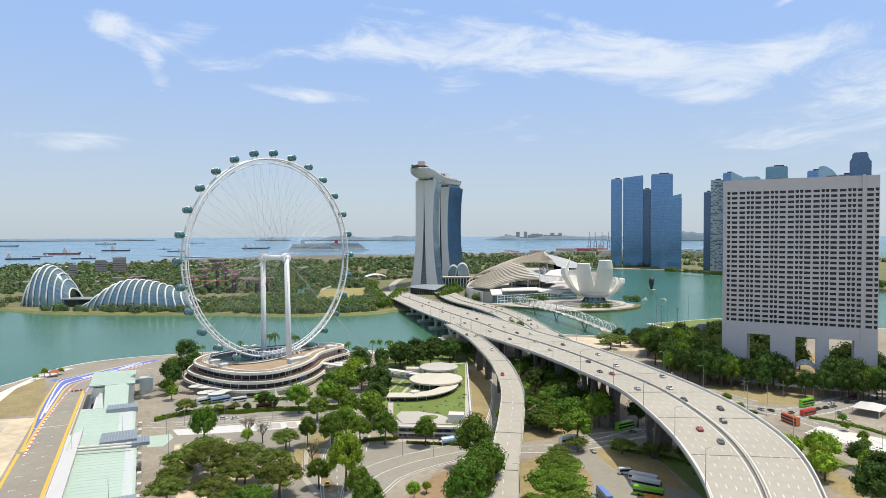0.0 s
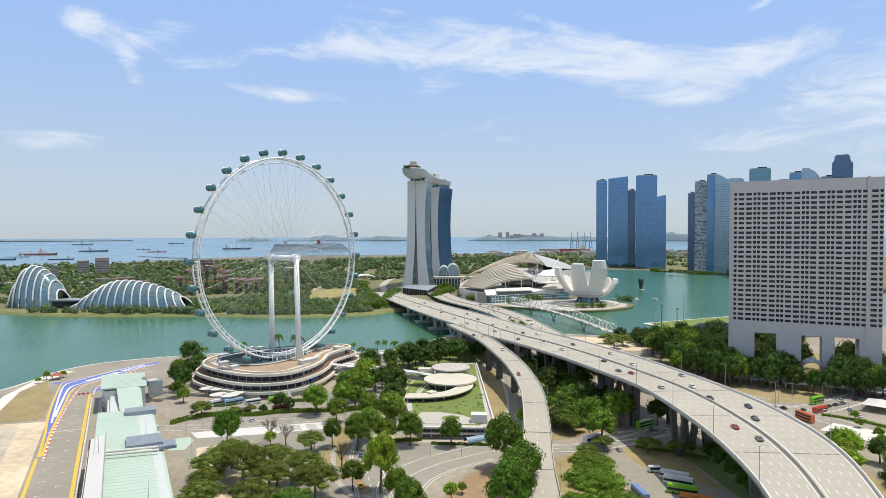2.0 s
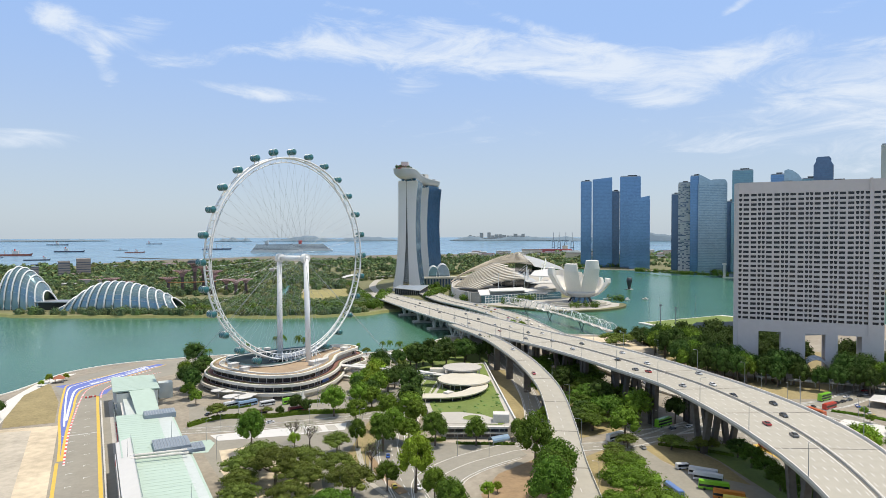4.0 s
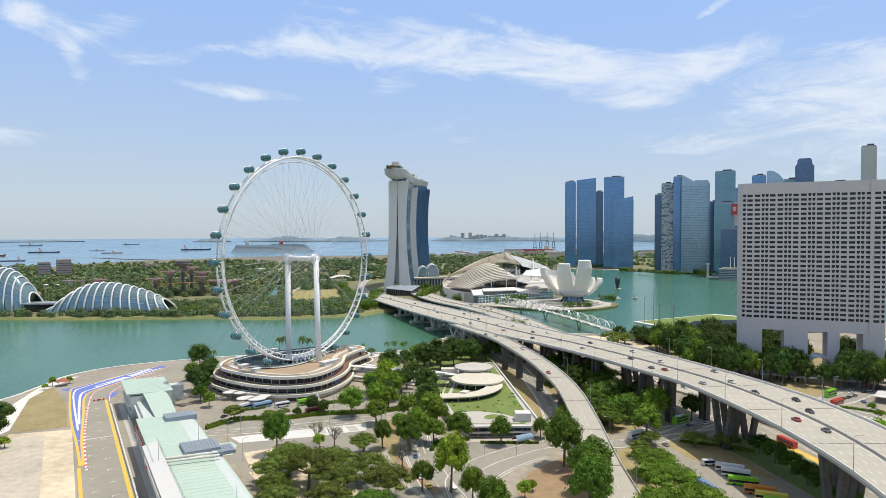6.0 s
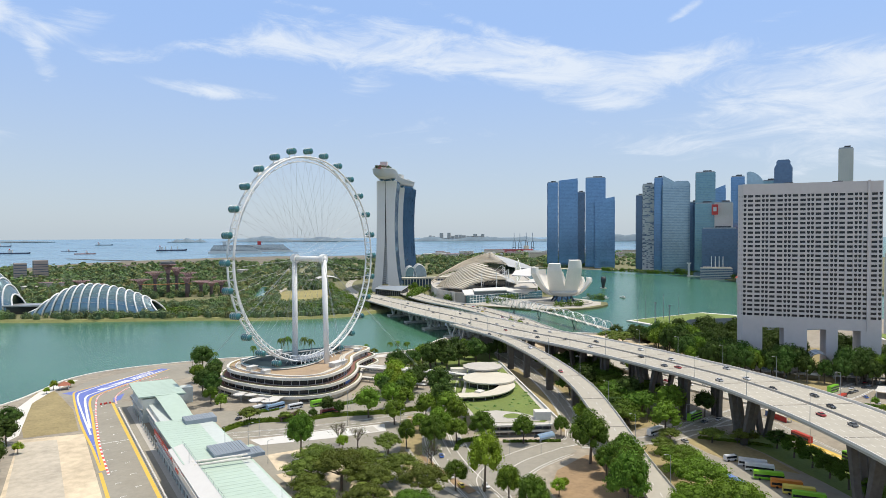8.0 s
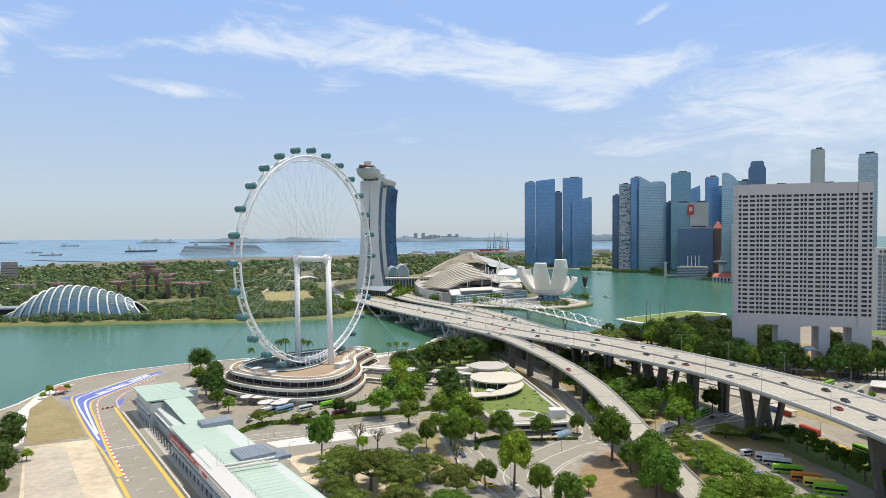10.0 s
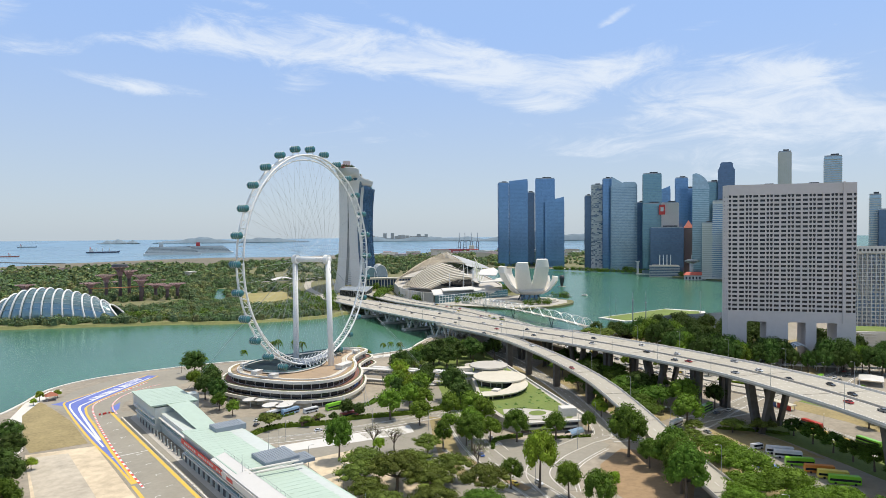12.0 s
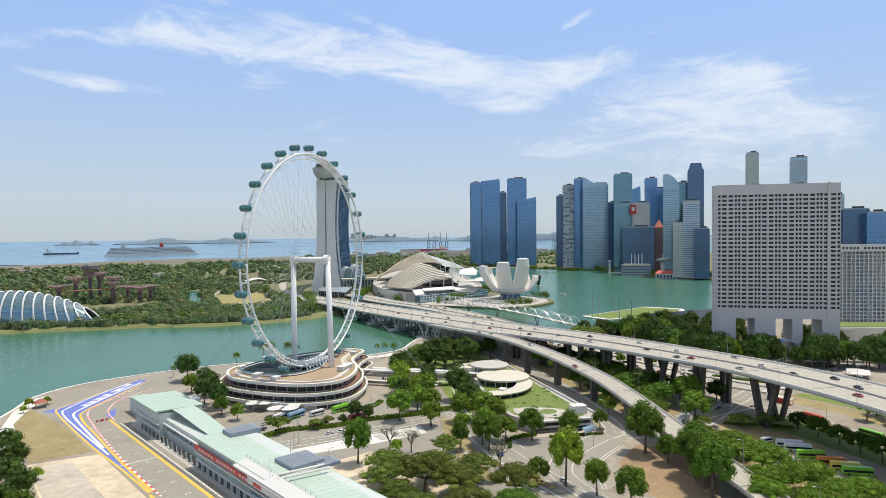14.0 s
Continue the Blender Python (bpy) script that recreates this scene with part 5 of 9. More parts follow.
tower("office_tower", 1214, 872, 36, 26, 171, -57, CONCRETE_PALE, "white tower with upright columns", floors=False, fin=4, band=WHITE)
tower("office_tower", 1142, 754, 32, 30, 226, -60, GLASS_PALE, "pale green glass tower with a rounded top", band=GLASS_TEAL, profile=[(0, 2), (0.2, 0), (0.4, 2), (0.6, 7), (0.75, 12), (0.88, 19), (1, 30)])
tower("office_tower", 1188, 752, 24, 24, 209, -60, GLASS_TEAL, "teal tower behind a pale one", fin=4)
tower("office_tower", 1164, 711, 30, 30, 246, -62, GLASS_NAVY, "tall dark blue tower with a chamfered top", fin=4, profile=[(0, 16), (0.1, 9), (0.1, 4), (0.2, 0), (0.8, 0), (0.9, 4), (0.9, 9), (1, 16)])
tower("office_tower", 1064, 664, 30, 26, 162, -62, CONCRETE_PALE, "white tower striped by window bands", band=GLASS_BLUE)
tower("office_tower", 1054, 685, 20, 24, 121, -62, CONCRETE_PALE, "low grey office block", band=CONCRETE)
tower("office_tower", 1045, 634, 26, 26, 109, -64, GLASS_NAVY, "low navy glass office block", fin=4)
tower("office_tower", 1078, 556, 20, 20, 244, -66, CONCRETE_PALE, "slender white tower with ribbed faces", floors=False, fin=3, band=WHITE)
tower("office_tower", 1055, 471, 25, 25, 226, -68, GLASS_PALE, "grey stepped office tower by the bay", band=CONCRETE)
tower("office_tower", 1118, 434, 16, 20, 164, -70, GLASS_PALE, "pale tower far behind", band=CONCRETE)
tower("office_tower", 1029, 380, 34, 26, 136, -70, GLASS_NAVY, "dark glass office tower behind the hotel", fin=4)
tower("office_tower", 985, 342, 24, 26, 129, -70, GLASS_BLUE, "plain blue glass office tower", fin=4)


# ---- surfaces on the near bank ----
def inside(p, poly):
    x, y, c = p[0], p[1], False
    for a, b in zip(poly, poly[1:] + poly[:1]):
        if (a[1] > y) != (b[1] > y) and x < (b[0] - a[0]) * (y - a[1]) / (b[1] - a[1]) + a[0]:
            c = not c
    return c


def patch(name, poly, lift, material, label, category="ground"):
    return structure(name, Mesh().prism(ccw([tuple(p) for p in poly]), G - 0.3, G + lift), material, label, category)


ROADS = []


def road(name, pts, width, lift, label, material=ASPHALT, line=True, kerb=True):
    mid = spline([(x, y, G) for x, y in pts], 8)
    ROADS.append((mid, width))
    ob = structure(name, Mesh().sweep(mid, [(-width / 2, -0.3), (width / 2, -0.3), (width / 2, lift), (-width / 2, lift)]), material, label, "road")
    if line:
        A, B = edges_of(mid, width / 2)
        m = Mesh()
        dashes(m, A, B, 0.5, 3, 4.5, lift + 0.02)
        part("centre_line", m, LINE, ob)
        for t in (0.06, 0.94):
            m = Mesh()
            strip(m, A, B, t - 0.012, t + 0.012, lift + 0.012, 0.006)
            part("edge_line", m, LINE, ob)
    if kerb:
        for sg in (-1, 1):
            m = Mesh().sweep(mid, [(sg * (width / 2 + 0.05), -0.2), (sg * (width / 2 + 0.45), -0.2), (sg * (width / 2 + 0.45), 0.19), (sg * (width / 2 + 0.05), 0.19)])
            part("kerb", m, CONCRETE_PALE, ob, "raised concrete kerb")
    return ob


patch("car_park", [(2, 352), (80, 345), (98, 312), (84, 285), (62, 240), (40, 180), (8, 180), (4, 300)], 0.010, ASPHALT, "worn grey car park surface")
patch("forecourt", [(8, 420), (2, 372), (50, 364), (104, 352), (145, 388), (126, 412), (92, 404), (52, 402), (28, 408)], 0.012, ASPHALT, "grey coach forecourt of the terminal")
patch("lawn", [(56, 262), (70, 292), (88, 322), (100, 342), (96, 350), (78, 324), (60, 296), (50, 268)], 0.03, DRYGRASS, "dry grass strip under roadside trees")
patch("lawn", [(8, 262), (36, 256), (44, 286), (30, 306), (6, 306)], 0.02, SAND, "bare sandy ground under trees")
patch("lawn", [(8, 310), (30, 312), (36, 330), (10, 332)], 0.02, SAND, "bare sandy ground in the car park")
patch("lawn", [(108.6, 243.5), (133, 250), (140, 240), (136.8, 226), (120.8, 206), (93.8, 192), (80, 196), (85.1, 211.8), (90.5, 228.9)], 0.03, mat("bare reddish soil", (0.30, 0.205, 0.115), 0.95, var=0.25, big=0.06, small=0.5), "bare brown soil of the traffic island")
patch("lawn", [(142, 238), (168, 244), (174, 232), (164, 208), (150, 186), (150, 150), (110, 150), (120, 190), (136, 222)], 0.02, DRYGRASS, "dry grass below the slip road")
patch("lawn", [(187.5, 238), (204, 236), (206, 222), (202, 206), (190.7, 183), (186, 196), (180, 209), (181.6, 221)], 0.034, DRYGRASS, "dry grass island of the coach park")
patch("lawn", [(204, 238), (230, 218), (228, 205), (217, 172), (195, 140), (180, 120), (166, 124), (190, 174), (203, 206), (207, 222)], 0.024, GRASS, "shaded lawn under the expressway")
patch("lawn", [(265, 229), (260, 197), (251, 177), (240, 150), (252, 150), (266, 180), (276, 201), (283, 233)], 0.03, DRYGRASS, "dry verge behind the bus stop")
patch("lawn", [(284, 232), (278, 200), (268, 176), (276, 172), (288, 200), (294, 230)], 0.032, GRASS, "green verge along the broad road")
patch("lawn", [(165, 262), (200, 262), (262, 350), (258, 410), (236, 400), (205, 340)], 0.02, DRYGRASS, "shaded ground between the slip road and expressway")
patch("lawn", [(104, 338), (112, 330), (150, 372), (192, 432), (178, 442), (150, 412)], 0.03, GRASS, "grass under park trees")
patch("lawn", [(148, 281), (216, 417), (228, 412), (196, 350), (160, 278)], 0.02, DRYGRASS, "rough grass strip beside the pavilion")
patch("lawn", [(150, 452), (166, 436), (196, 434), (228, 432), (250, 470), (258, 520), (236, 535), (214, 512), (196, 486), (166, 470)], 0.02, GRASS, "shaded grass under trees by the quay")
patch("quay_walk", [(130, 530), (150, 521), (180, 518), (206, 519), (212, 513), (190, 508), (160, 510), (130, 516)], 0.03, CONCRETE_PALE, "pale paved quay walk", "pavement")
patch("lawn", [(110, 300), (122, 292), (106, 272), (92, 284)], 0.035, DRYGRASS, "dry verge at the junction")
patch("lawn", [(300, 470), (380, 420), (430, 440), (400, 485), (340, 540)], 0.02, SAND, "bare ground of the waterside park")
patch("lawn", [(345, 330), (395, 262), (350, 246), (322, 262), (322, 320)], 0.02, DRYGRASS, "shaded verge before the hotel")
patch("lawn", [(340, 342), (410, 450), (520, 440), (500, 330), (380, 320)], 0.02, DRYGRASS, "shaded ground under trees beside the hotel")
patch("lawn", [(392, 345), (412, 330), (500, 330), (600, 300), (560, 170), (440, 190), (434, 262)], 0.026, DRYGRASS, "rough shaded grass behind the hotel")
patch("pavilion_court", [(103, 287), (133, 269), (139, 279), (112, 294)], 0.05, mat("banded paving", (0.46, 0.40, 0.33), 0.9, var=0.16, big=0.3, small=1.2), "tan banded paving before the pavilion", "pavement")
patch("white_slab", [(10, 358), (48, 351), (78, 344), (73, 333), (44, 338), (12, 347)], 0.06, WHITE, "white painted concrete apron")
for k in range(3):
    patch("slab_panel", [(50 + 8 * k, 348.6 - 1.9 * k), (55 + 8 * k, 347.4 - 1.9 * k), (54 + 8 * k, 338.4 - 1.9 * k), (49 + 8 * k, 339.4 - 1.9 * k)], 0.07, CONCRETE, "grey panel in the white apron")
patch("green_court", [(-3, 352), (9, 351), (10, 344), (5, 332), (-2, 334)], 0.05, ROOF_GREEN, "pale green painted court")
road("road", [(-2, 372), (26, 362), (49, 357), (76, 352), (106, 347), (118, 342)], 9, 0.018, "grey service road past a hedge")
road("road", [(184, 433), (147, 386), (118, 344), (98, 311), (86, 284)], 9, 0.022, "grey road through the park trees")
road("road", [(118, 352), (103, 333), (81, 292), (70, 259), (62, 225), (50, 180), (36, 130)], 13, 0.026, "wide grey avenue with white lane lines")
road("footpath", [(68.2, 302.7), (63.7, 287.7), (57.8, 266.5), (57.5, 253.5), (58.3, 243.4)], 2.4, 0.14, "pale footpath beside the avenue", PAVING, False, False)
patch("lawn", [(69.9, 296.9), (63.0, 269.8), (62.4, 244.5), (66.7, 245.0), (66.8, 264.4), (69.7, 286.4)], 0.10, bpy.data.materials["bare reddish soil"], "dry brown verge along the avenue")
road("road", [(66, 225), (78, 252), (100, 264), (128, 268), (146, 270), (174, 305), (204, 353), (240, 423), (262, 480)], 9.5, 0.032, "curved road beside the slip road")
patch("junction", [(84, 296), (92, 297), (108, 290), (136, 272), (133, 256), (114.5, 252), (103, 249), (93, 245), (80, 231), (72, 236), (69, 250)], 0.062, ASPHALT, "broad worn junction", "road")
road("road", [(140, 262), (172, 248), (196, 245), (234, 250), (290, 254)], 10, 0.040, "cross road beneath the expressway")
patch("coach_park", [(174, 246), (188, 246), (187.5, 233), (180.6, 220), (178, 208), (186, 196), (192, 182), (180, 152), (152, 160), (152, 195), (167, 213)], 0.030, ASPHALT, "coach park with tight bays", "road")
road("road", [(190, 254), (246, 240), (240, 215), (228, 190), (212, 160), (185, 120)], 12, 0.046, "road with yellow bus lane under the expressway")
road("road", [(300, 275), (318, 250), (323, 236), (318, 206), (300, 165), (270, 120), (230, 80)], 14, 0.044, "broad road beside the expressway")
road("road", [(322, 240), (346, 237), (380, 240), (440, 240)], 16, 0.052, "cross street full of traffic before the hotel")
road("road", [(262, 430), (292, 372), (318, 320), (326, 262)], 12, 0.034, "road descending beside the expressway")
patch("pale_plaza", [(300, 212), (318, 216), (330, 180), (310, 150)], 0.06, CONCRETE_PALE, "pale concrete forecourt", "pavement")
patch("bus_lane", [(236, 214), (240, 213), (226, 178), (222, 180)], 0.065, YELLOW, "yellow painted bus lane", "road")

# ---- racing circuit ----
TR = structure("race_track", Mesh().prism(ccw([(-57, 150), (-57.5, 470), (-62, 500), (-66, 515), (-48, 545), (-26, 562), (4, 573), (48, 568), (70, 560), (60, 545), (30, 528), (8, 517), (-14, 508), (-28, 494), (-34, 478), (-34, 150)]), G - 0.3, G + 0.05), ASPHALT, "grey racing circuit with a sharp bend", "race track")
z0 = G + 0.07
EDGE_OUT = [(-55.6, 352), (-56.3, 388), (-58, 427), (-58.3, 471), (-57.7, 508), (-56.5, 516), (-53.3, 520.1), (-29.7, 539.2), (2.3, 564.5)]
EDGE_IN = [(-54.6, 352), (-53.9, 400), (-51.9, 450.5), (-51.4, 470), (-50.1, 487), (-46.3, 500), (-28.2, 520.2), (8.3, 558)]


def paint(name, path, o0, o1, material, lift, label=""):
    m = Mesh().sweep([(p[0], p[1], z0 + lift) for p in path], [(o0, 0), (o1, 0), (o1, 0.008), (o0, 0.008)])
    return part(name, m, material, TR, label)


oa, ob_ = spline(EDGE_OUT, 6), spline(EDGE_IN, 6)
part("blue_band", Mesh().prism(ccw([tuple(p[:2]) for p in oa] + [tuple(p[:2]) for p in ob_][::-1]), z0 - 0.1, z0), BLUE, TR, "blue painted run-off band")
part("blue_corner", Mesh().prism(ccw([(-63.5, 517.5), (-57.6, 507), (-52.5, 521.4)]), z0 - 0.1, z0 - 0.006), BLUE, TR)
paint("yellow_stripe", oa, -0.7, 0.5, YELLOW, 0.012)
paint("yellow_stripe", ob_, -0.6, 0.7, YELLOW, 0.026)
paint("white_stripe", spline([(-56.0, 411), (-56.8, 455), (-57.0, 492), (-55.8, 508), (-52.0, 515.5), (-32.3, 536.5), (-5, 560)], 6), 0.2, 1.2, LINE, 0.040)
paint("white_stripe", spline([(-54.6, 423), (-53.9, 455), (-52.8, 486), (-51.2, 499), (-46.6, 506.5), (-25.7, 528.5), (2, 555)], 6), -0.7, 0.6, LINE, 0.054)
paint("yellow_line", [(-56.0, 150), (-56.0, 350)], -0.9, 0.5, YELLOW, 0.004, "yellow track edge")
paint("yellow_line", spline([(-39.2, 150), (-39.2, 440), (-38.6, 474)], 6), -0.9, 0.6, YELLOW, 0.004, "yellow pit entry line")
INNER = spline([(-36.4, 469), (-35.6, 483), (-32.7, 495.7), (-25, 510), (-12.1, 522), (2.8, 528.5)], 8)
for path, o, first in ((INNER, -1.0, 0), (spline([(-54.2, 345), (-53.8, 390), (-51.6, 435), (-49.6, 465), (-46.5, 492), (-40.9, 505.5), (-24.8, 522), (-3.7, 542)], 8), 0.8, 1)):
    red, white = Mesh(), Mesh()
    for k in range(len(path) - 1):
        for h in range(2):
            a = [path[k][c] + (path[k + 1][c] - path[k][c]) * h / 2 for c in (0, 1)]
            b = [path[k][c] + (path[k + 1][c] - path[k][c]) * (h + 1) / 2 for c in (0, 1)]
            (red if (2 * k + h) % 2 else white).sweep([(a[0], a[1], z0), (b[0], b[1], z0)], [(o - 0.45, 0), (o + 0.45, 0), (o + 0.45, 0.06), (o - 0.45, 0.06)])
    part("kerb_red", red, RED, TR, "red blocks of the kerb")
    part("kerb_white", white, LINE, TR, "white blocks of the kerb")
tri = Mesh().prism(ccw([(-38.6, 474), (-37.5, 486), (-30, 496), (-34, 480)]), z0, z0 + 0.02)
part("blue_patch", tri, BLUE, TR)
# a long painted word on the band, as plain bars
for k in range(17):
    if k == 9:
        continue
    t = (k + 0.5) / 17
    px, py = -43 + 38 * t, 514 + 41 * t
    m = Mesh().box(px, py, z0 + 0.016, 1.9, 4.4, 0.01, radians(47 + 6 * (k % 3 - 1)))
    part("painted_bar", m, LINE, TR)
for y in range(205, 470, 16):
    for x in (-51, -44.5):
        m = Mesh().box(x, y + (8 if x > -50 else 0), z0, 2.4, 0.25, 0.008)
        m.box(x - 1.1, y + (8 if x > -50 else 0) - 0.6, z0, 0.22, 1.2, 0.008)
        part("grid_box", m, LINE, TR)
part("start_line", Mesh().box(-47.6, 392, z0, 16, 0.5, 0.01), LINE, TR)
ji = structure("kerb_line", Mesh().sweep(spline([(78, 230.5, G + 0.075), (87, 239.6, G + 0.075), (93.2, 245, G + 0.075), (103.2, 249.4, G + 0.075), (114.4, 252, G + 0.075), (128, 254, G + 0.075)], 6), [(-0.9, 0), (-0.6, 0), (-0.6, 0.01), (-0.9, 0.01)]), LINE, "white edge line round the traffic island", "road marking")
part("line", Mesh().sweep(spline([(78, 230.5, G + 0.075), (87, 239.6, G + 0.075), (93.2, 245, G + 0.075), (103.2, 249.4, G + 0.075), (114.4, 252, G + 0.075), (128, 254, G + 0.075)], 6), [(0.6, 0), (0.9, 0), (0.9, 0.01), (0.6, 0.01)]), LINE, ji)
for k in range(7):
    part("crossing_bar", Mesh().box(86 + 1.5 * k, 291 + 0.2 * k, G + 0.075, 0.6, 3.2, 0.01, -0.3), LINE, ji)
lane = patch("pit_lane", [(-38, 150), (-38, 462), (-32, 474), (-29.8, 470), (-29.8, 150)], 0.09, ASPHALT, "grey pit lane asphalt", "road")
patch("pit_apron", [(-33.6, 150), (-33.6, 455), (-29.6, 462), (-29.6, 150)], 0.11, CONCRETE, "grey garage apron", "pavement")
wall_th = thing("pit_wall", (-37.6, 300, G), "low white pit wall of short blocks", "barrier")
blk = Mesh().box(0, 0, 0.05, 0.7, 3.4, 1.15).data("wall_block", CONCRETE_PALE)
for k in range(76):
    shared("wall_block", blk, wall_th, (0, -145 + 4 * k, 0))
for k, (x, y) in enumerate(((-44.5, 472.5), (-41.5, 473.2))):
    th = thing("track_barrier", (x, y, G), "red and white plastic track barrier", "barrier", "track barriers")
    for j in range(3):
        part("barrier_block", Mesh().box(-1 + j, 0, 0.05, 0.95, 0.6, 1.0), RED if j % 2 == 0 else WHITE, th)
patch("sand_yard", [(-58, 150), (-58, 415), (-86, 422), (-92, 330), (-100, 150)], 0.02, SAND, "pale sandy yard beside the track")
patch("sand_yard", [(-70, 150), (-70, 412), (-86, 416), (-90, 330), (-96, 150)], 0.03, mat("warm bare concrete", (0.47, 0.415, 0.33), 0.95, var=0.24, big=0.04, small=0.3), "pale bare concrete yard")
patch("lawn", [(-60, 422), (-60, 470), (-66, 520), (-72, 545), (-80, 520), (-86, 470), (-84, 424)], 0.03, DRYGRASS, "scorched brown grass by the water")
patch("promenade", [(-92, 420), (-88, 490), (-76, 530), (-60, 557), (-52, 556), (-70, 525), (-80, 500), (-86, 430)], 0.05, CONCRETE_PALE, "pale waterside promenade", "pavement")

# ---- pit building ----
pit = thing("pit_building", (-20, 300, G), "long pit building with pale green metal roofs", "building")
po = Vector((-20, 300, G))
PITWALL = mat("pit building wall", (0.52, 0.56, 0.53), 0.6, var=0.08, big=0.05, small=0.5)
for y0_, y1_, x0_, x1_, top in ((180, 300, -31, -7, 11.6), (300, 366, -31, -8, 12.6), (372, 418, -27, -13, 9.5), (418, 456, -30, -9, 12.6)):
    m = Mesh().box((x0_ + x1_) / 2 - po.x, (y0_ + y1_) / 2 - po.y, 0, x1_ - x0_, y1_ - y0_, top)
    part("storey_block", m, PITWALL, pit)
    m = Mesh().box((x0_ + x1_) / 2 - po.x, (y0_ + y1_) / 2 - po.y, 4.6, x1_ - x0_ + 0.3, y1_ - y0_ - 1.5, 2.0)
    part("window_band", m, GLASS_TEAL, pit, "teal window band")
    m = Mesh()
    m.box(x0_ - po.x - 0.2, (y0_ + y1_) / 2 - po.y, 3.7, 1.2, y1_ - y0_, 0.5)
    m.box(x0_ - po.x - 0.5, (y0_ + y1_) / 2 - po.y, 7.2, 1.8, y1_ - y0_, 0.5)
    part("balcony", m, WHITE, pit, "white balcony edge")
gar = Mesh().box(0, 0, 0.02, 0.3, 2.3, 2.7).data("garage_door", DARK_METAL)
col = Mesh().box(0, 0, 0, 0.35, 0.5, 3.7).data("garage_pier", PITWALL)
for k in range(44):
    y = 184 + 6 * k
    shared("garage_door", gar, pit, (-31.05 - po.x, y - po.y, 0))
    shared("garage_pier", col, pit, (-31.4 - po.x, y + 3 - po.y, 0))


def metal_roof(x0_, x1_, y0_, y1_, z, fall, label):
    m = Mesh()
    vs = [(x0_, y0_, z), (x1_, y0_, z - fall), (x1_, y1_, z - fall), (x0_, y1_, z), (x0_, y0_, z - 0.7), (x1_, y0_, z - fall - 0.7), (x1_, y1_, z - fall - 0.7), (x0_, y1_, z - 0.7)]
    m.add([(a - po.x, b - po.y, c - po.z) for a, b, c in vs], [(0, 1, 2, 3), (7, 6, 5, 4), (4, 5, 1, 0), (5, 6, 2, 1), (6, 7, 3, 2), (7, 4, 0, 3)])
    ob = part("roof", m, ROOF_GREEN, pit, label)
    seams = Mesh()
    n = int((y1_ - y0_) / 3.2)
    for k in range(n + 1):
        y = y0_ + (y1_ - y0_) * k / n
        vs = []
        for dy_ in (-0.05, 0.05):
            for x, zz in ((x0_, z), (x1_, z - fall)):
                vs += [(x - po.x, y + dy_ - po.y, zz + 0.01 - po.z), (x - po.x, y + dy_ - po.y, zz + 0.045 - po.z)]
        seams.add(vs, [(0, 2, 3, 1), (4, 5, 7, 6), (1, 3, 7, 5)])
    tagged(part("roof_seam", seams, ROOF_GREEN, ob), kind="stuff")
    return ob


metal_roof(-32, -6, 176, 300.5, 15.6, 1.2, "pale green standing-seam roof")
metal_roof(-32, -7, 301, 367, 16.6, 1.4, "pale green standing-seam roof")
metal_roof(-32, -8, 418, 458, 17.2, 0.6, "pale green standing-seam roof")
m = Mesh()
for i in range(9):
    t = i / 8
    y = 420 - 50 * t
    z = 16.8 - 3.6 * (1 - math.cos(t * math.pi)) / 2
    for x in (-24 + 2 * t, -13, -11.2):
        m.v.append((x - po.x, y - po.y, z - (0 if x < -12 else 1.4) - po.z))
m.f += [(3 * i + j, 3 * i + 3 + j, 3 * i + 4 + j, 3 * i + 1 + j) for i in range(8) for j in range(2)]
part("swept_roof", m, ROOF_GREEN, pit, "curved pale green roof running down", smooth=True)
metal_roof(-26, -16, 462, 484, 11.5, 0.2, "pale green roof of the far annexe")
part("annexe", Mesh().box(-1, 173, 0, 9, 20, 7.6), PITWALL, pit)
part("stair_tower", Mesh().box(18, 152, 0, 8, 7, 9.5), PITWALL, pit)
part("link_bridge", Mesh().box(9, 155, 5.5, 18, 3.5, 2.6), GLASS_TEAL, pit)
part("white_fin_roof", Mesh().add([(-13.5, -116, 13.0), (-7.8, -116, 14.6), (-7.8, 24, 14.6), (-13.5, 24, 13.0), (-13.5, -116, 12.3), (-7.8, -116, 13.9), (-7.8, 24, 13.9), (-13.5, 24, 12.3)], [(0, 1, 2, 3), (7, 6, 5, 4), (4, 5, 1, 0), (5, 6, 2, 1), (6, 7, 3, 2), (7, 4, 0, 3)]), WHITE, pit, "long white roof strip over the grandstand boxes")
part("banner", Mesh().box(-12.2, 33, 8.6, 0.25, 66, 2.2), RED, pit, "long red banner along the eave")
for k in range(22):
    if k % 8 == 7:
        continue
    part("banner_bar", Mesh().box(-12.38, 4 + 2.7 * k, 9.2, 0.06, 1.7, 0.9), WHITE, pit)
part("logo_panel", Mesh().box(-14.0, -20, 10.2, 0.2, 60, 2.4), WHITE, pit)
part("logo_bar", Mesh().box(-14.15, 2, 10.7, 0.1, 6, 1.3), RED, pit)
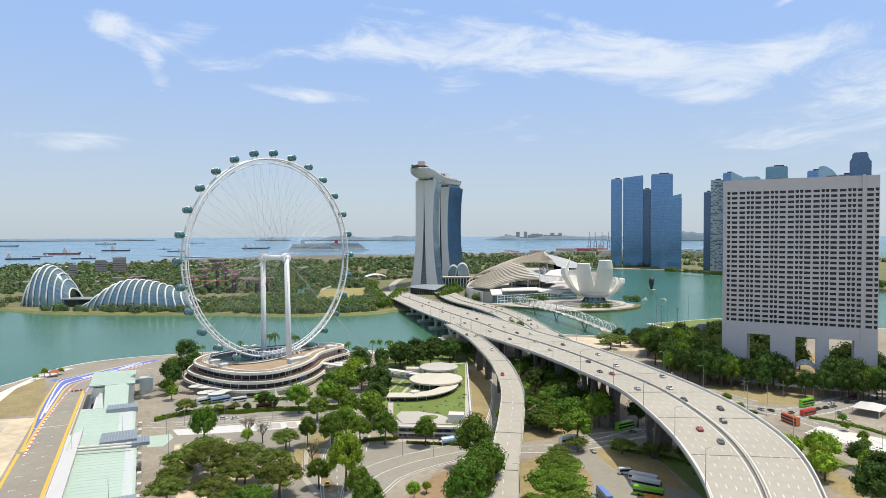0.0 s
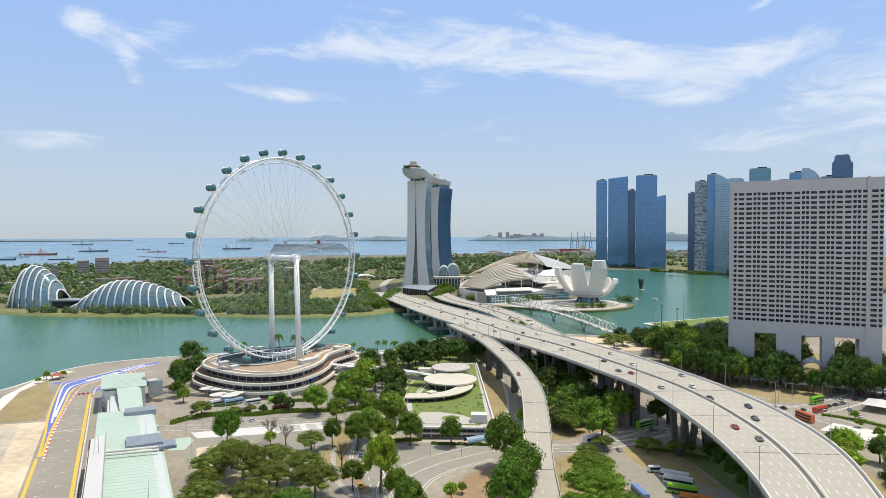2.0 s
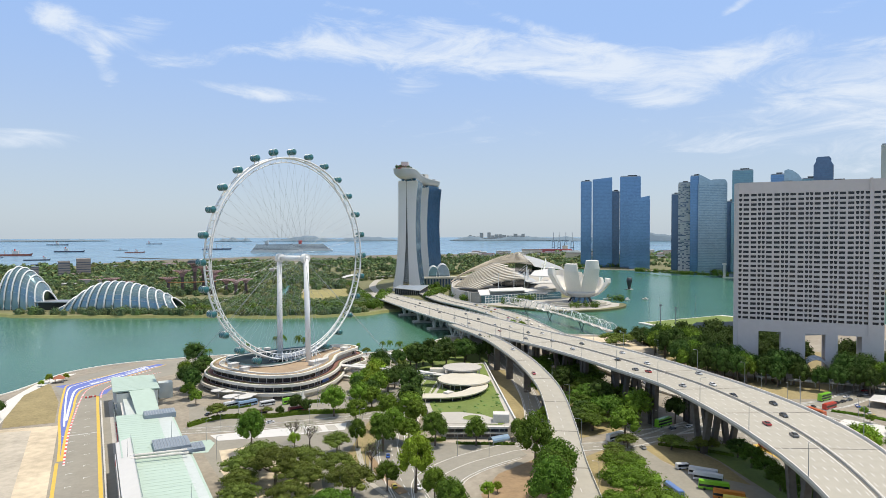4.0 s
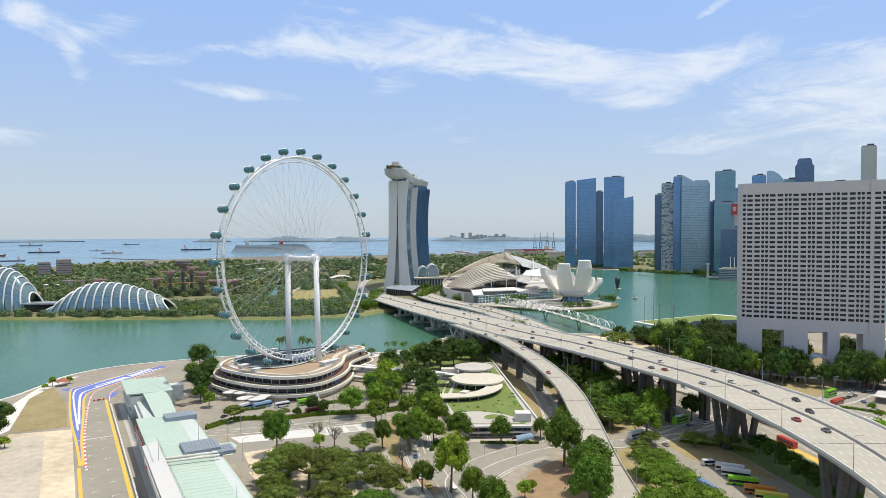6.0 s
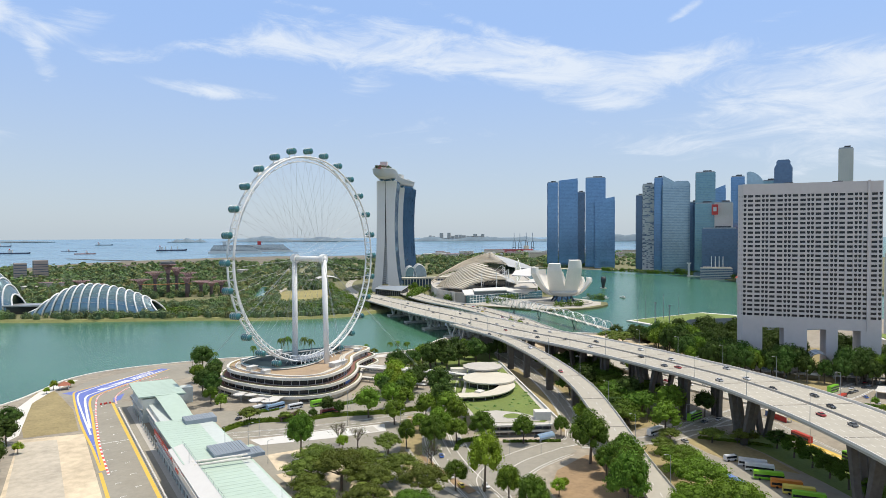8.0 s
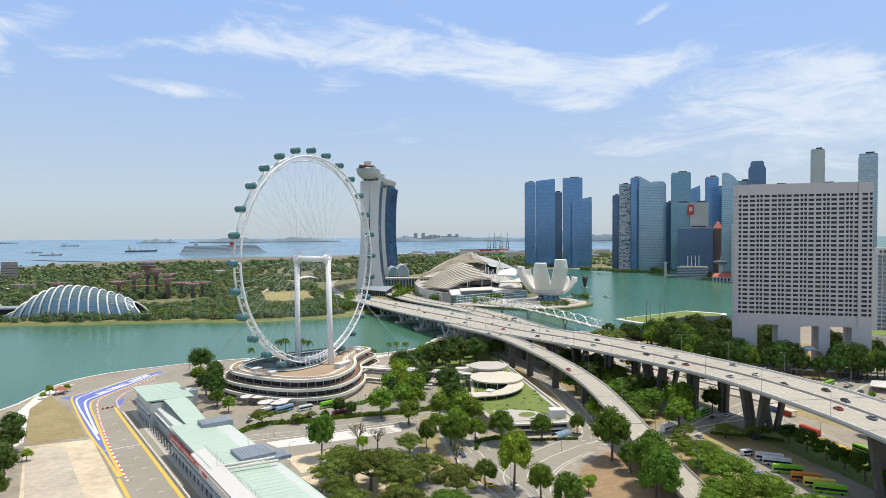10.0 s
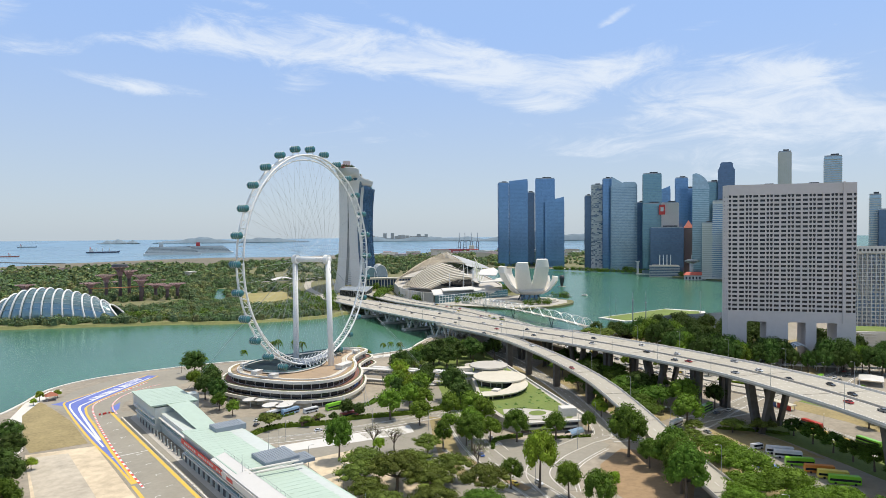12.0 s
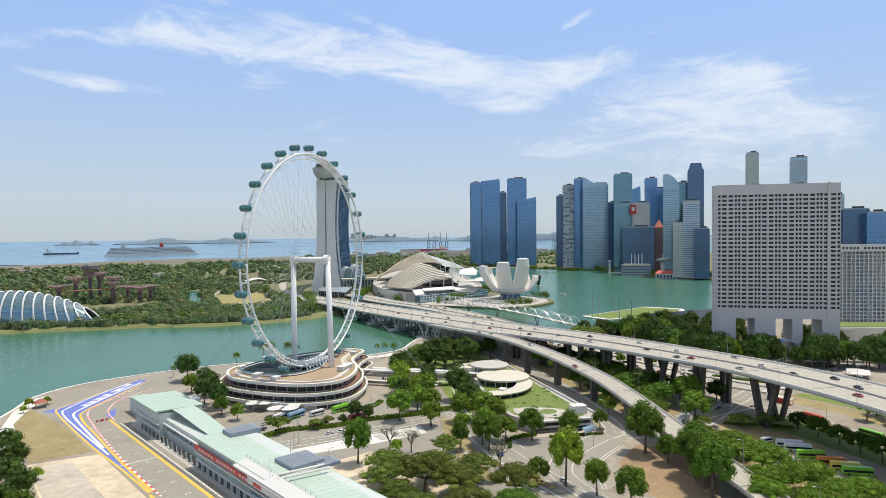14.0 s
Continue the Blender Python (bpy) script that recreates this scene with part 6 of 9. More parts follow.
for (x, y, sx, sy, zt) in ((-13, 361, 14, 9, 17.6), (-13, 309, 14, 14, 17.4), (-5.5, 303, 9, 9, 16.4), (-13, 232, 15, 13, 17.0)):
    host = part("plant_enclosure", Mesh().box(x - po.x, y - po.y, 12.0, sx, sy, zt - G - 12.0), PLANT_GREY, pit, "grey louvred plant enclosure")
    m = Mesh()
    for k in range(int(sx / 1.2)):
        m.box(x - sx / 2 + 0.6 + 1.2 * k - po.x, y - po.y, zt - G + 0.02, 0.25, sy - 0.4, 0.15)
    part("louvre", m, GREY_METAL, host)
for y in (296, 300, 235):
    m = Mesh().tube([(-29 - po.x, y - po.y, 14.2), (-8 - po.x, y - 1 - po.y, 13.4)], 0.5, 8)
    part("roof_duct", m, CONCRETE_PALE, pit)
m = Mesh()
for k in range(40):
    m.tube([(-7.6, -112 + 3.5 * k, 14), (-7.6, -112 + 3.5 * k, 15.6)], 0.06, 4)
m.tube([(-7.6, -112, 15.5), (-7.6, 25, 15.5)], 0.05, 4)
part("roof_railing", m, GREY_METAL, pit)
for x, y in ((-12, 318), (-30, 300), (-14, 240)):
    part("aerial", Mesh().tube([(x - po.x, y - po.y, 13), (x - po.x, y - po.y, 21)], [0.12, 0.05], 5), GREY_METAL, pit)
for k in range(9):
    th = thing("site_cabinet", (-5.2, 268 + 13 * k, G), "white air-conditioning cabinet by the service road", "equipment", "roadside cabinets")
    part("casing", Mesh().box(0, 0, 0, 1.6, 2.6, 2.2), WHITE, th)
    part("grille", Mesh().box(0.82, 0, 0.6, 0.06, 2.0, 1.1), GREY_METAL, th)
kiosk = thing("shelter_pavilion", (-62, 530, G), "small pavilion with a red tiled roof by the water", "pavilion")
for sx in (-2.4, 2.4):
    for sy in (-2.4, 2.4):
        part("post", Mesh().box(sx, sy, 0, 0.35, 0.35, 3), CONCRETE_PALE, kiosk)
part("roof", Mesh().add([(-3.6, -3.6, 3), (3.6, -3.6, 3), (3.6, 3.6, 3), (-3.6, 3.6, 3), (0, 0, 5.4)], [(3, 2, 1, 0), (0, 1, 4), (1, 2, 4), (2, 3, 4), (3, 0, 4)]), mat("red tiles", (0.34, 0.12, 0.07), 0.8, var=0.2), kiosk)

# ---- covered link bridge between the terminal and the pavilion ----
link_a, link_b = Vector((108, 458, G)), Vector((163, 386, G))
span = link_b - link_a
bridge = thing("link_bridge", link_a, "white roofed footbridge on open trusses", "footbridge", yaw=math.atan2(span.y, span.x))
L_ = span.length
part("deck", Mesh().box(L_ / 2, 0, 4.2, L_, 4.0, 0.6), CONCRETE, bridge)
part("roof", Mesh().box(L_ / 2, 0, 8.0, L_ + 1, 5.4, 0.55), WHITE, bridge, "flat white roof")
for sd in (-1.9, 1.9):
    part("handrail", Mesh().tube([(0, sd, 5.9), (L_, sd, 5.9)], 0.07, 5), GREY_METAL, bridge)
    truss = Mesh()
    for k in range(22):
        x0, x1 = L_ * k / 22, L_ * (k + 1) / 22
        truss.tube([(x0, sd, 4.8), (x0, sd, 8.0)], 0.10, 5)
        truss.tube([(x0, sd, 4.8 if k % 2 else 8.0), (x1, sd, 8.0 if k % 2 else 4.8)], 0.09, 5)
    part("side_truss", truss, GREY_METAL, bridge, "grey steel truss")
for k in range(5):
    part("pier", Mesh().box(L_ * (0.06 + 0.22 * k), 0, 0, 0.9, 2.2, 4.2), CONCRETE, bridge)
walk_a, walk_b = Vector((111, 442, G)), Vector((136, 396, G))
span = walk_b - walk_a
cover = thing("covered_walkway", walk_a, "low white roof over a park footpath", "canopy", yaw=math.atan2(span.y, span.x))
part("roof", Mesh().box(span.length / 2, 0, 3.0, span.length, 3.4, 0.3), WHITE, cover)
for k in range(9):
    for sd in (-1.4, 1.4):
        part("post", Mesh().tube([(0.4 + (span.length - 0.8) * k / 8, sd, 0), (0.4 + (span.length - 0.8) * k / 8, sd, 3.0)], 0.09, 6), GREY_METAL, cover)

# ---- round pavilions with a planted roof ----
pav = thing("park_pavilion", (160, 330, G), "park pavilion with round cream roofs over a green roof", "building")
pq = (160, 330)


def pr(pts):
    return [(x - pq[0], y - pq[1]) for x, y in pts]


PLAT = ccw(pr([(112, 295), (139, 280), (146, 283), (214, 418), (186, 424), (150, 372), (122, 338), (112, 310)]))
part("podium", Mesh().prism(PLAT, 0, 5.8), CONCRETE, pav, "pale two-storey podium")
part("planted_roof", Mesh().prism(ccw(pr([(115, 299), (138, 284), (145, 287), (211, 415), (187, 420), (152, 372), (125, 337), (115, 311)])), 5.75, 5.95), GRASS, pav, "bright grass roof")
part("roof_terrace", Mesh().prism(ccw(pr([(115, 298.5), (137, 286), (141, 292), (139, 303), (131, 314), (122, 318), (117, 312)])), 5.96, 6.02), CONCRETE, pav, "grey paved terrace")
part("round_lawn", Mesh().disc(131 - 160, 301 - 330, 6.0, 5.2, 4.4, 0.12, 0, 28), GRASS, pav, "round lawn in the terrace")
part("lawn_kerb", Mesh().tube([(131 - 160 + 5.3 * math.cos(k * math.pi / 14), 301 - 330 + 4.5 * math.sin(k * math.pi / 14), 6.1) for k in range(28)], 0.2, 5, closed=True), CONCRETE_PALE, pav, "pale kerb of the round lawn")
rt = random.Random(9)
tuft = Mesh()
for k in range(420):
    x, y = rt.uniform(112, 212), rt.uniform(286, 418)
    if not inside((x, y), [(118, 318), (131, 316), (142, 294), (146, 288), (208, 412), (188, 417), (150, 368), (126, 336)]):
        continue
    h_ = rt.uniform(0.25, 0.9)
    tuft.box(x - 160, y - 330, 5.9, rt.uniform(0.8, 2.6), rt.uniform(0.8, 2.6), h_, rt.uniform(0, 3), 0.5)
tagged(part("planting_tuft", tuft, LEAF_BRIGHT, pav, "tufts of uneven roof planting"), kind="stuff")
part("roof_wall", Mesh().sweep([(x, y, 5.8) for x, y in pr([(146, 282), (180, 350), (213, 416)])], [(-0.4, 0), (0.4, 0), (0.4, 1.2), (-0.4, 1.2)]), WHITE, pav, "white edge wall")
for z in (0.9, 3.5):
    for k in range(7):
        a = Vector((112, 295)).lerp(Vector((139, 280)), (k + 0.5) / 7) - Vector(pq)
        part("window_slot", Mesh().box(a.x - 0.15, a.y - 0.25, z, 4.0, 0.8, 1.3, math.atan2(-15, 27)), GLASS_DARK, pav)
part("eave_band", Mesh().box(125.5 - 160 - 0.5, 287.5 - 330 - 0.9, 5.3, 32, 1.6, 0.9, math.atan2(-15, 27)), CONCRETE_PALE, pav, "pale roof edge band")
part("floor_band", Mesh().box(125.5 - 160 - 0.4, 287.5 - 330 - 0.7, 2.5, 31, 1.4, 0.7, math.atan2(-15, 27)), CONCRETE_PALE, pav, "pale floor edge band")
for x, y, r, z, mt in ((164, 364, 16.8, 9.4, CREAM), (177, 388, 13.0, 11.2, CONCRETE)):
    part("round_roof", Mesh().disc(x - pq[0], y - pq[1], z, r, r, 0.9, 0, 56), mt, pav, "flat round roof")
    part("drum", Mesh().disc(x - pq[0], y - pq[1], 5.9, r - 3.0, r - 3.0, z - 5.9, 0, 40), GLASS_DARK if mt == CREAM else CONCRETE, pav, "recessed drum wall")
    for k in range(14):
        a = k * 2 * math.pi / 14
        part("column", Mesh().tube([(x - pq[0] + (r - 1.2) * math.cos(a), y - pq[1] + (r - 1.2) * math.sin(a), 5.9), (x - pq[0] + (r - 1.2) * math.cos(a), y - pq[1] + (r - 1.2) * math.sin(a), z)], 0.22, 6), WHITE, pav)
CURL = spline([(170, 361, 0), (168.5, 353, 0), (162, 344, 0), (150, 337.5, 0), (138, 337.5, 0), (124, 344, 0)], 8)
cl = [(p[0] - pq[0], p[1] - pq[1], 8.2) for p in CURL]
part("curled_roof", Mesh().sweep(cl, [(-4.8, 0), (4.8, 0), (5.0, 0.7), (-5.0, 0.7)]), CREAM, pav, "cream S-shaped canopy roof")
part("curled_wall", Mesh().sweep([(p[0], p[1], 5.9) for p in cl], [(-2.2, 0), (2.2, 0), (2.2, 2.3), (-2.2, 2.3)]), GLASS_DARK, pav, "dark glazed wall")
for k in range(2, len(cl), 4):
    part("column", Mesh().tube([(cl[k][0] - 2.6, cl[k][1] - 2.4, 5.9), (cl[k][0] - 2.6, cl[k][1] - 2.4, 8.2)], 0.2, 6), WHITE, pav)
part("lift_box", Mesh().box(141 - 160, 289 - 330, 0.0, 8, 6, 10.2, -0.55), CONCRETE_PALE, pav, "plain white box room")
part("roof_room", Mesh().box(140 - 160, 342 - 330, 5.8, 5, 4, 4.0, 0.4), CONCRETE_PALE, pav)
part("side_room", Mesh().box(162 - 160, 396 - 330, 5.8, 10, 6, 5.2, -0.5), CREAM, pav)
foot = thing("covered_footbridge", (138, 424, G), "covered white footbridge on trusses to the terminal", "footbridge")
fb = spline([(-16, 24, 5), (0, 0, 5.2), (20, -32, 5.4)], 6)
part("deck", Mesh().sweep(fb, [(-2, 0), (2, 0), (2, 0.4), (-2, 0.4)]), CONCRETE_PALE, foot)
part("roof", Mesh().sweep(fb, [(-2.4, 3.4), (2.4, 3.4), (2.4, 3.8), (-2.4, 3.8)]), WHITE, foot)
for sg in (-1, 1):
    m = Mesh()
    for k in range(len(fb) - 1):
        a, b = fb[k], fb[k + 1]
        m.tube([(a[0] + 1.9 * sg * 0.86, a[1] + 1.9 * sg * 0.5, a[2] + 0.4), (b[0] + 1.9 * sg * 0.86, b[1] + 1.9 * sg * 0.5, b[2] + 3.4)], 0.14, 4)
        m.tube([(b[0] + 1.9 * sg * 0.86, b[1] + 1.9 * sg * 0.5, b[2] + 0.4), (b[0] + 1.9 * sg * 0.86, b[1] + 1.9 * sg * 0.5, b[2] + 3.4)], 0.12, 4)
    part("truss", m, WHITE_STEEL, foot)
part("pier", Mesh().box(0, 0, 0, 1, 1, 5.2), CONCRETE, foot)
walk_cover = thing("covered_walkway", (128, 410, G), "low white covered walkway among trees", "walkway")
part("roof", Mesh().sweep(spline([(-8, 20, 2.8), (4, 4, 2.8), (22, -12, 2.8)], 5), [(-1.6, 0), (1.6, 0), (1.6, 0.35), (-1.6, 0.35)]), WHITE, walk_cover)
for k in range(5):
    part("post", Mesh().box(-7 + 7 * k, 18 - 7.6 * k, 0, 0.25, 0.25, 2.8), WHITE, walk_cover)
# flower-like entrance canopies
for x, y, r in ((27, 434, 5.0), (33, 430, 5.6), (39, 426, 4.6), (31, 414, 5.4), (37, 409, 5.8), (42, 413, 4.4)):
    th = thing("petal_canopy", (x, y, G), "white petal-shaped entrance canopy on a column", "canopy", "entrance canopies")
    part("stem", Mesh().tube([(0, 0, 0), (0, 0, 4.4)], 0.3, 8), WHITE, th)
    part("leaf", Mesh().disc(0, 0, 4.4 + 0.12 * (x % 3), r, r * 0.8, 0.35, 0.4, 24), WHITE, th)
statue = thing("white_fountain", (70.4, 400, G), "small white tiered fountain before the terminal", "fountain")
part("basin", Mesh().tube([(0, 0, 0), (0, 0, 0.8)], 3.2, 16), CONCRETE_PALE, statue)
part("spire", Mesh().tube([(0, 0, 0.8), (0, 0, 3.2), (0, 0, 6.2)], [2.0, 1.1, 0.2], 10), WHITE, statue)
shelter = thing("bus_shelter", (131, 276, G), "barrel-roofed glass bus shelter", "bus shelter")
part("vault", Mesh().grid(lambda i, j: (-5 + i * 2, 2.2 * math.cos(math.pi * j / 8), 1.4 + 2.4 * math.sin(math.pi * j / 8)), 6, 9), GLASS_PALE, shelter)
part("frame", Mesh().tube([(-5, 2.2, 0), (-5, 2.2, 1.4)], 0.15, 5).tube([(5, 2.2, 0), (5, 2.2, 1.4)], 0.15, 5).tube([(-5, -2.2, 0), (-5, -2.2, 1.4)], 0.15, 5).tube([(5, -2.2, 0), (5, -2.2, 1.4)], 0.15, 5), WHITE, shelter)


# ---- trees ----
def leaf_mat(name, rgb, spread=0.45):
    """Leaves that differ from clump to clump."""
    m = mat(name, rgb, 0.65, var=0.25, big=0.3, small=2.0, random_hue=0.014, spec=0.14)
    nt = m.node_tree
    hsv = next(n for n in nt.nodes if n.type == "HUE_SAT")
    geo = nt.nodes.new("ShaderNodeNewGeometry")
    mr = nt.nodes.new("ShaderNodeMapRange")
    mr.inputs[3].default_value, mr.inputs[4].default_value = 1 - spread, 1 + spread
    nt.links.new(geo.outputs["Random Per Island"], mr.inputs[0])
    mul = nt.nodes.new("ShaderNodeMath")
    mul.operation = "MULTIPLY"
    old = hsv.inputs["Value"].links[0].from_socket
    nt.links.new(old, mul.inputs[0])
    nt.links.new(mr.outputs[0], mul.inputs[1])
    nt.links.new(mul.outputs[0], hsv.inputs["Value"])
    info = nt.nodes.new("ShaderNodeObjectInfo")
    mo = nt.nodes.new("ShaderNodeMapRange")
    mo.inputs[3].default_value, mo.inputs[4].default_value = 0.75, 1.2
    nt.links.new(info.outputs["Random"], mo.inputs[0])
    mul2 = nt.nodes.new("ShaderNodeMath")
    mul2.operation = "MULTIPLY"
    nt.links.new(mul.outputs[0], mul2.inputs[0])
    nt.links.new(mo.outputs[0], mul2.inputs[1])
    nt.links.new(mul2.outputs[0], hsv.inputs["Value"])
    bsdf = nt.nodes["Principled BSDF"]
    trans = nt.nodes.new("ShaderNodeBsdfTranslucent")
    nt.links.new(hsv.outputs[0], trans.inputs["Color"])
    mixs = nt.nodes.new("ShaderNodeMixShader")
    mixs.inputs[0].default_value = 0.28
    nt.links.new(bsdf.outputs[0], mixs.inputs[1])
    nt.links.new(trans.outputs[0], mixs.inputs[2])
    nt.links.new(mixs.outputs[0], nt.nodes["Material Output"].inputs["Surface"])
    return m


L_MID = leaf_mat("mid green leaves", (0.142, 0.230, 0.024))
L_DARK = leaf_mat("deep green leaves", (0.105, 0.180, 0.022))
L_OLIVE = leaf_mat("olive green leaves", (0.150, 0.195, 0.036))
# the deep green again, darkened in the colour as shade for far crowns
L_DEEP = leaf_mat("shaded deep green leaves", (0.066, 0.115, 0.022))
L_BRIGHT = leaf_mat("fresh green leaves", (0.230, 0.330, 0.030))
L_WOODS = leaf_mat("woodland crowns", (0.14, 0.18, 0.065), 0.5)


def stand_colours(m, tones, scale):
    """Gives leaves a tone that changes from one stand of trees to the next."""
    nt = m.node_tree
    tc = next(n for n in nt.nodes if n.type == "TEX_COORD")
    no = nt.nodes.new("ShaderNodeTexNoise")
    no.inputs["Scale"].default_value, no.inputs["Detail"].default_value = scale, 4
    no.inputs["Roughness"].default_value = 0.7
    nt.links.new(tc.outputs["Object"], no.inputs["Vector"])
    ramp = nt.nodes.new("ShaderNodeValToRGB")
    while len(ramp.color_ramp.elements) < len(tones):
        ramp.color_ramp.elements.new(0.5)
    for k, (el, rgb) in enumerate(zip(ramp.color_ramp.elements, tones)):
        el.position, el.color = 0.30 + 0.40 * k / (len(tones) - 1), (*rgb, 1)
    nt.links.new(no.outputs["Fac"], ramp.inputs[0])
    nt.links.new(ramp.outputs[0], next(n for n in nt.nodes if n.type == "HUE_SAT").inputs["Color"])


stand_colours(L_WOODS, [(0.075, 0.12, 0.055), (0.13, 0.19, 0.06), (0.10, 0.145, 0.075), (0.20, 0.21, 0.075), (0.19, 0.165, 0.10)], 0.03)


def crown_mesh(rng, lobes, flat, leaves, size, low):
    """A crown of radius about 1: leaf clumps round lobes set on an uneven dome; low is how far the dome wraps under."""
    m = Mesh()
    for i in range(lobes):
        w = 1 - (1 - low) * (i + rng.uniform(0, 0.9)) / lobes
        a, q = i * 2.4 + rng.uniform(-0.5, 0.5), math.sqrt(max(0, 1 - w * w)) * (rng.uniform(0.52, 0.78) if flat > 0.7 else rng.uniform(0.42, 0.98))
        c = Vector((q * math.cos(a), q * math.sin(a), (0.62 + 0.62 * w * rng.uniform(0.8, 1.12)) * flat))
        r = rng.uniform(0.17, 0.33) if lobes > 30 else rng.uniform(0.24, 0.44)
        rz = r * (0.85 if flat > 0.7 else 0.5)
        core = []
        for j in range(4):
            for k in range(6):
                t, p = math.pi * (j + 0.5) / 4, 2 * math.pi * k / 6
                s = 0.80 * rng.uniform(0.8, 1.05)
                core.append(c * (0.94) + Vector((r * s * math.sin(t) * math.cos(p), r * s * math.sin(t) * math.sin(p), rz * s * math.cos(t))))
        if lobes > 12:
            m.add(core, [(j * 6 + k, (j + 1) * 6 + k, (j + 1) * 6 + (k + 1) % 6, j * 6 + (k + 1) % 6) for j in range(3) for k in range(6)] + [tuple(range(6)), tuple(range(23, 17, -1))])
        for _ in range(leaves):
            n = Vector((rng.gauss(0, 1), rng.gauss(0, 1), rng.gauss(0.3, 1))).normalized()
            p = c + Vector((n.x * r, n.y * r, n.z * rz)) * rng.uniform(0.84, 1.16)
            n2 = (n + Vector((rng.gauss(0, 0.32), rng.gauss(0, 0.32), rng.gauss(0.1, 0.32)))).normalized()
            u = n2.cross(Vector((rng.gauss(0, 1), rng.gauss(0, 1), rng.gauss(0, 1)))).normalized()
            v = n2.cross(u)
            s = size * rng.uniform(0.6, 1.35)
            m.add([p - u * s, p - v * s * 0.6 + n2 * s * 0.15, p + u * s, p + v * s * 0.6 + n2 * s * 0.15], [(0, 1, 2, 3)])
    return m


def trunk_mesh(rng, height, r, limbs, spread, rise):
    """A tapered trunk that parts into limbs; crown radius 1."""
    m = Mesh()
    bend = Vector((rng.uniform(-0.08, 0.08), rng.uniform(-0.08, 0.08), 0))
    m.tube([(0, 0, -0.02), bend * 0.5 + Vector((0, 0, height * 0.5)), bend + Vector((0, 0, height))], [r * 1.4, r, r * 0.8], 7)
    for k in range(limbs):
        a = 2 * math.pi * (k + rng.random() * 0.6) / limbs
        e = Vector((math.cos(a) * spread, math.sin(a) * spread, height + rng.uniform(0.6, 1.1) * rise))
        m.tube([bend + Vector((0, 0, height * 0.92)), bend + e * 0.5 + Vector((0, 0, height * 0.42)), e], [r * 0.6, r * 0.42, r * 0.15], 5)
    return m


def bare_mesh(rng):
    """A bare tree: limbs that fork twice into thin twigs."""
    m = Mesh()
    m.tube([(0, 0, -0.02), (0.02, 0.01, 0.3), (0.0, 0.03, 0.62)], [0.06, 0.048, 0.042], 7)

    def fork(p, d, length, r, depth):
        q = p + d * length * 0.5 + Vector((rng.gauss(0, 0.03), rng.gauss(0, 0.03), 0.02))
        e = p + d * length
        m.tube([p, q, e], [r, r * 0.8, r * 0.6], 5 if depth else 4)
        if depth < 3:
            for k in range(4 if depth == 0 else 3):
                n_ = (d + Vector((rng.gauss(0, 0.55), rng.gauss(0, 0.55), rng.uniform(-0.05, 0.45)))).normalized()
                fork(e if k else q, n_, length * rng.uniform(0.6, 0.85), r * 0.58, depth + 1)

    for k in range(4):
        a = 1.57 * k + rng.uniform(-0.4, 0.4)
        fork(Vector((0, 0.02, 0.58)), Vector((0.55 * math.cos(a), 0.55 * math.sin(a), 0.85)).normalized(), 0.42, 0.034, 0)
    return m


rng = random.Random(11)
KINDS, KINDS_FAR = {}, {}
DARK_BARK = mat("dark bare wood", (0.085, 0.066, 0.05), 0.95, var=0.3, big=0.8, small=4)
for kind, n, mt, lobes, flat, leaves, size, th_, limbs, spread, low in (
        ("round", 5, L_MID, 38, 1.0, 105, 0.045, 1.05, 4, 0.42, -0.45),
        ("dark", 5, L_DARK, 40, 1.10, 105, 0.045, 1.05, 4, 0.40, -0.5),
        ("umbrella", 5, L_OLIVE, 40, 0.62, 105, 0.036, 0.62, 8, 0.66, -0.12),
        ("canopy", 3, L_MID, 46, 0.55, 105, 0.036, 0.62, 7, 0.66, -0.12),
        ("spread", 4, L_DARK, 46, 0.52, 100, 0.038, 0.62, 6, 0.65, -0.1),
        ("fresh", 3, L_BRIGHT, 34, 1.0, 105, 0.045, 1.05, 4, 0.42, -0.4),
        ("sparse", 3, L_OLIVE, 12, 0.9, 26, 0.032, 0.78, 11, 0.72, -0.1)):
    up_ = 0.24 if flat < 0.7 else 0.6
    rise = th_ * (0.8 if flat < 0.7 else 0.62)
    trunks = [(bare_mesh(rng).data("trunk", DARK_BARK) if kind == "sparse" else trunk_mesh(rng, th_, 0.055, limbs, spread, up_).data("trunk", BARK)) for _ in range(n)]
    KINDS[kind] = [(tk, crown_mesh(rng, lobes, flat, leaves, size, low).data("crown", mt), rise) for tk in trunks]
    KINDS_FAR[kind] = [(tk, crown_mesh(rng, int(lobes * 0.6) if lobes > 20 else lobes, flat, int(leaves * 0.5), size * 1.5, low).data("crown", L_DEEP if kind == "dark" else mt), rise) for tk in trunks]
TREE_LABEL = {"round": "rounded mid-green broadleaf tree", "dark": "dense dark green broadleaf tree", "umbrella": "wide olive-green rain tree with a flat crown", "canopy": "broad bright green flat-crowned rain tree", "spread": "spreading dark green rain tree", "fresh": "fresh green young broadleaf tree", "sparse": "thin-crowned tree with bare limbs"}


def tree(kind, x, y, r, z=G, tall=1.0, where="", group="street trees"):
    far_off = math.hypot(x + 60, y - 45) > 310
    tk, ck, th_ = rng.choice((KINDS_FAR if far_off else KINDS)[kind])
    ob = thing("tree", (x, y, z), TREE_LABEL[kind] + where, "tree", group, yaw=rng.uniform(0, 6.28))
    ob.scale = (r * 1.08, r * 1.08, r * 1.06 * tall)
    shared("trunk", tk, ob, (0, 0, 0))
    shared("crown", ck, ob, (0, 0, th_))
    return ob


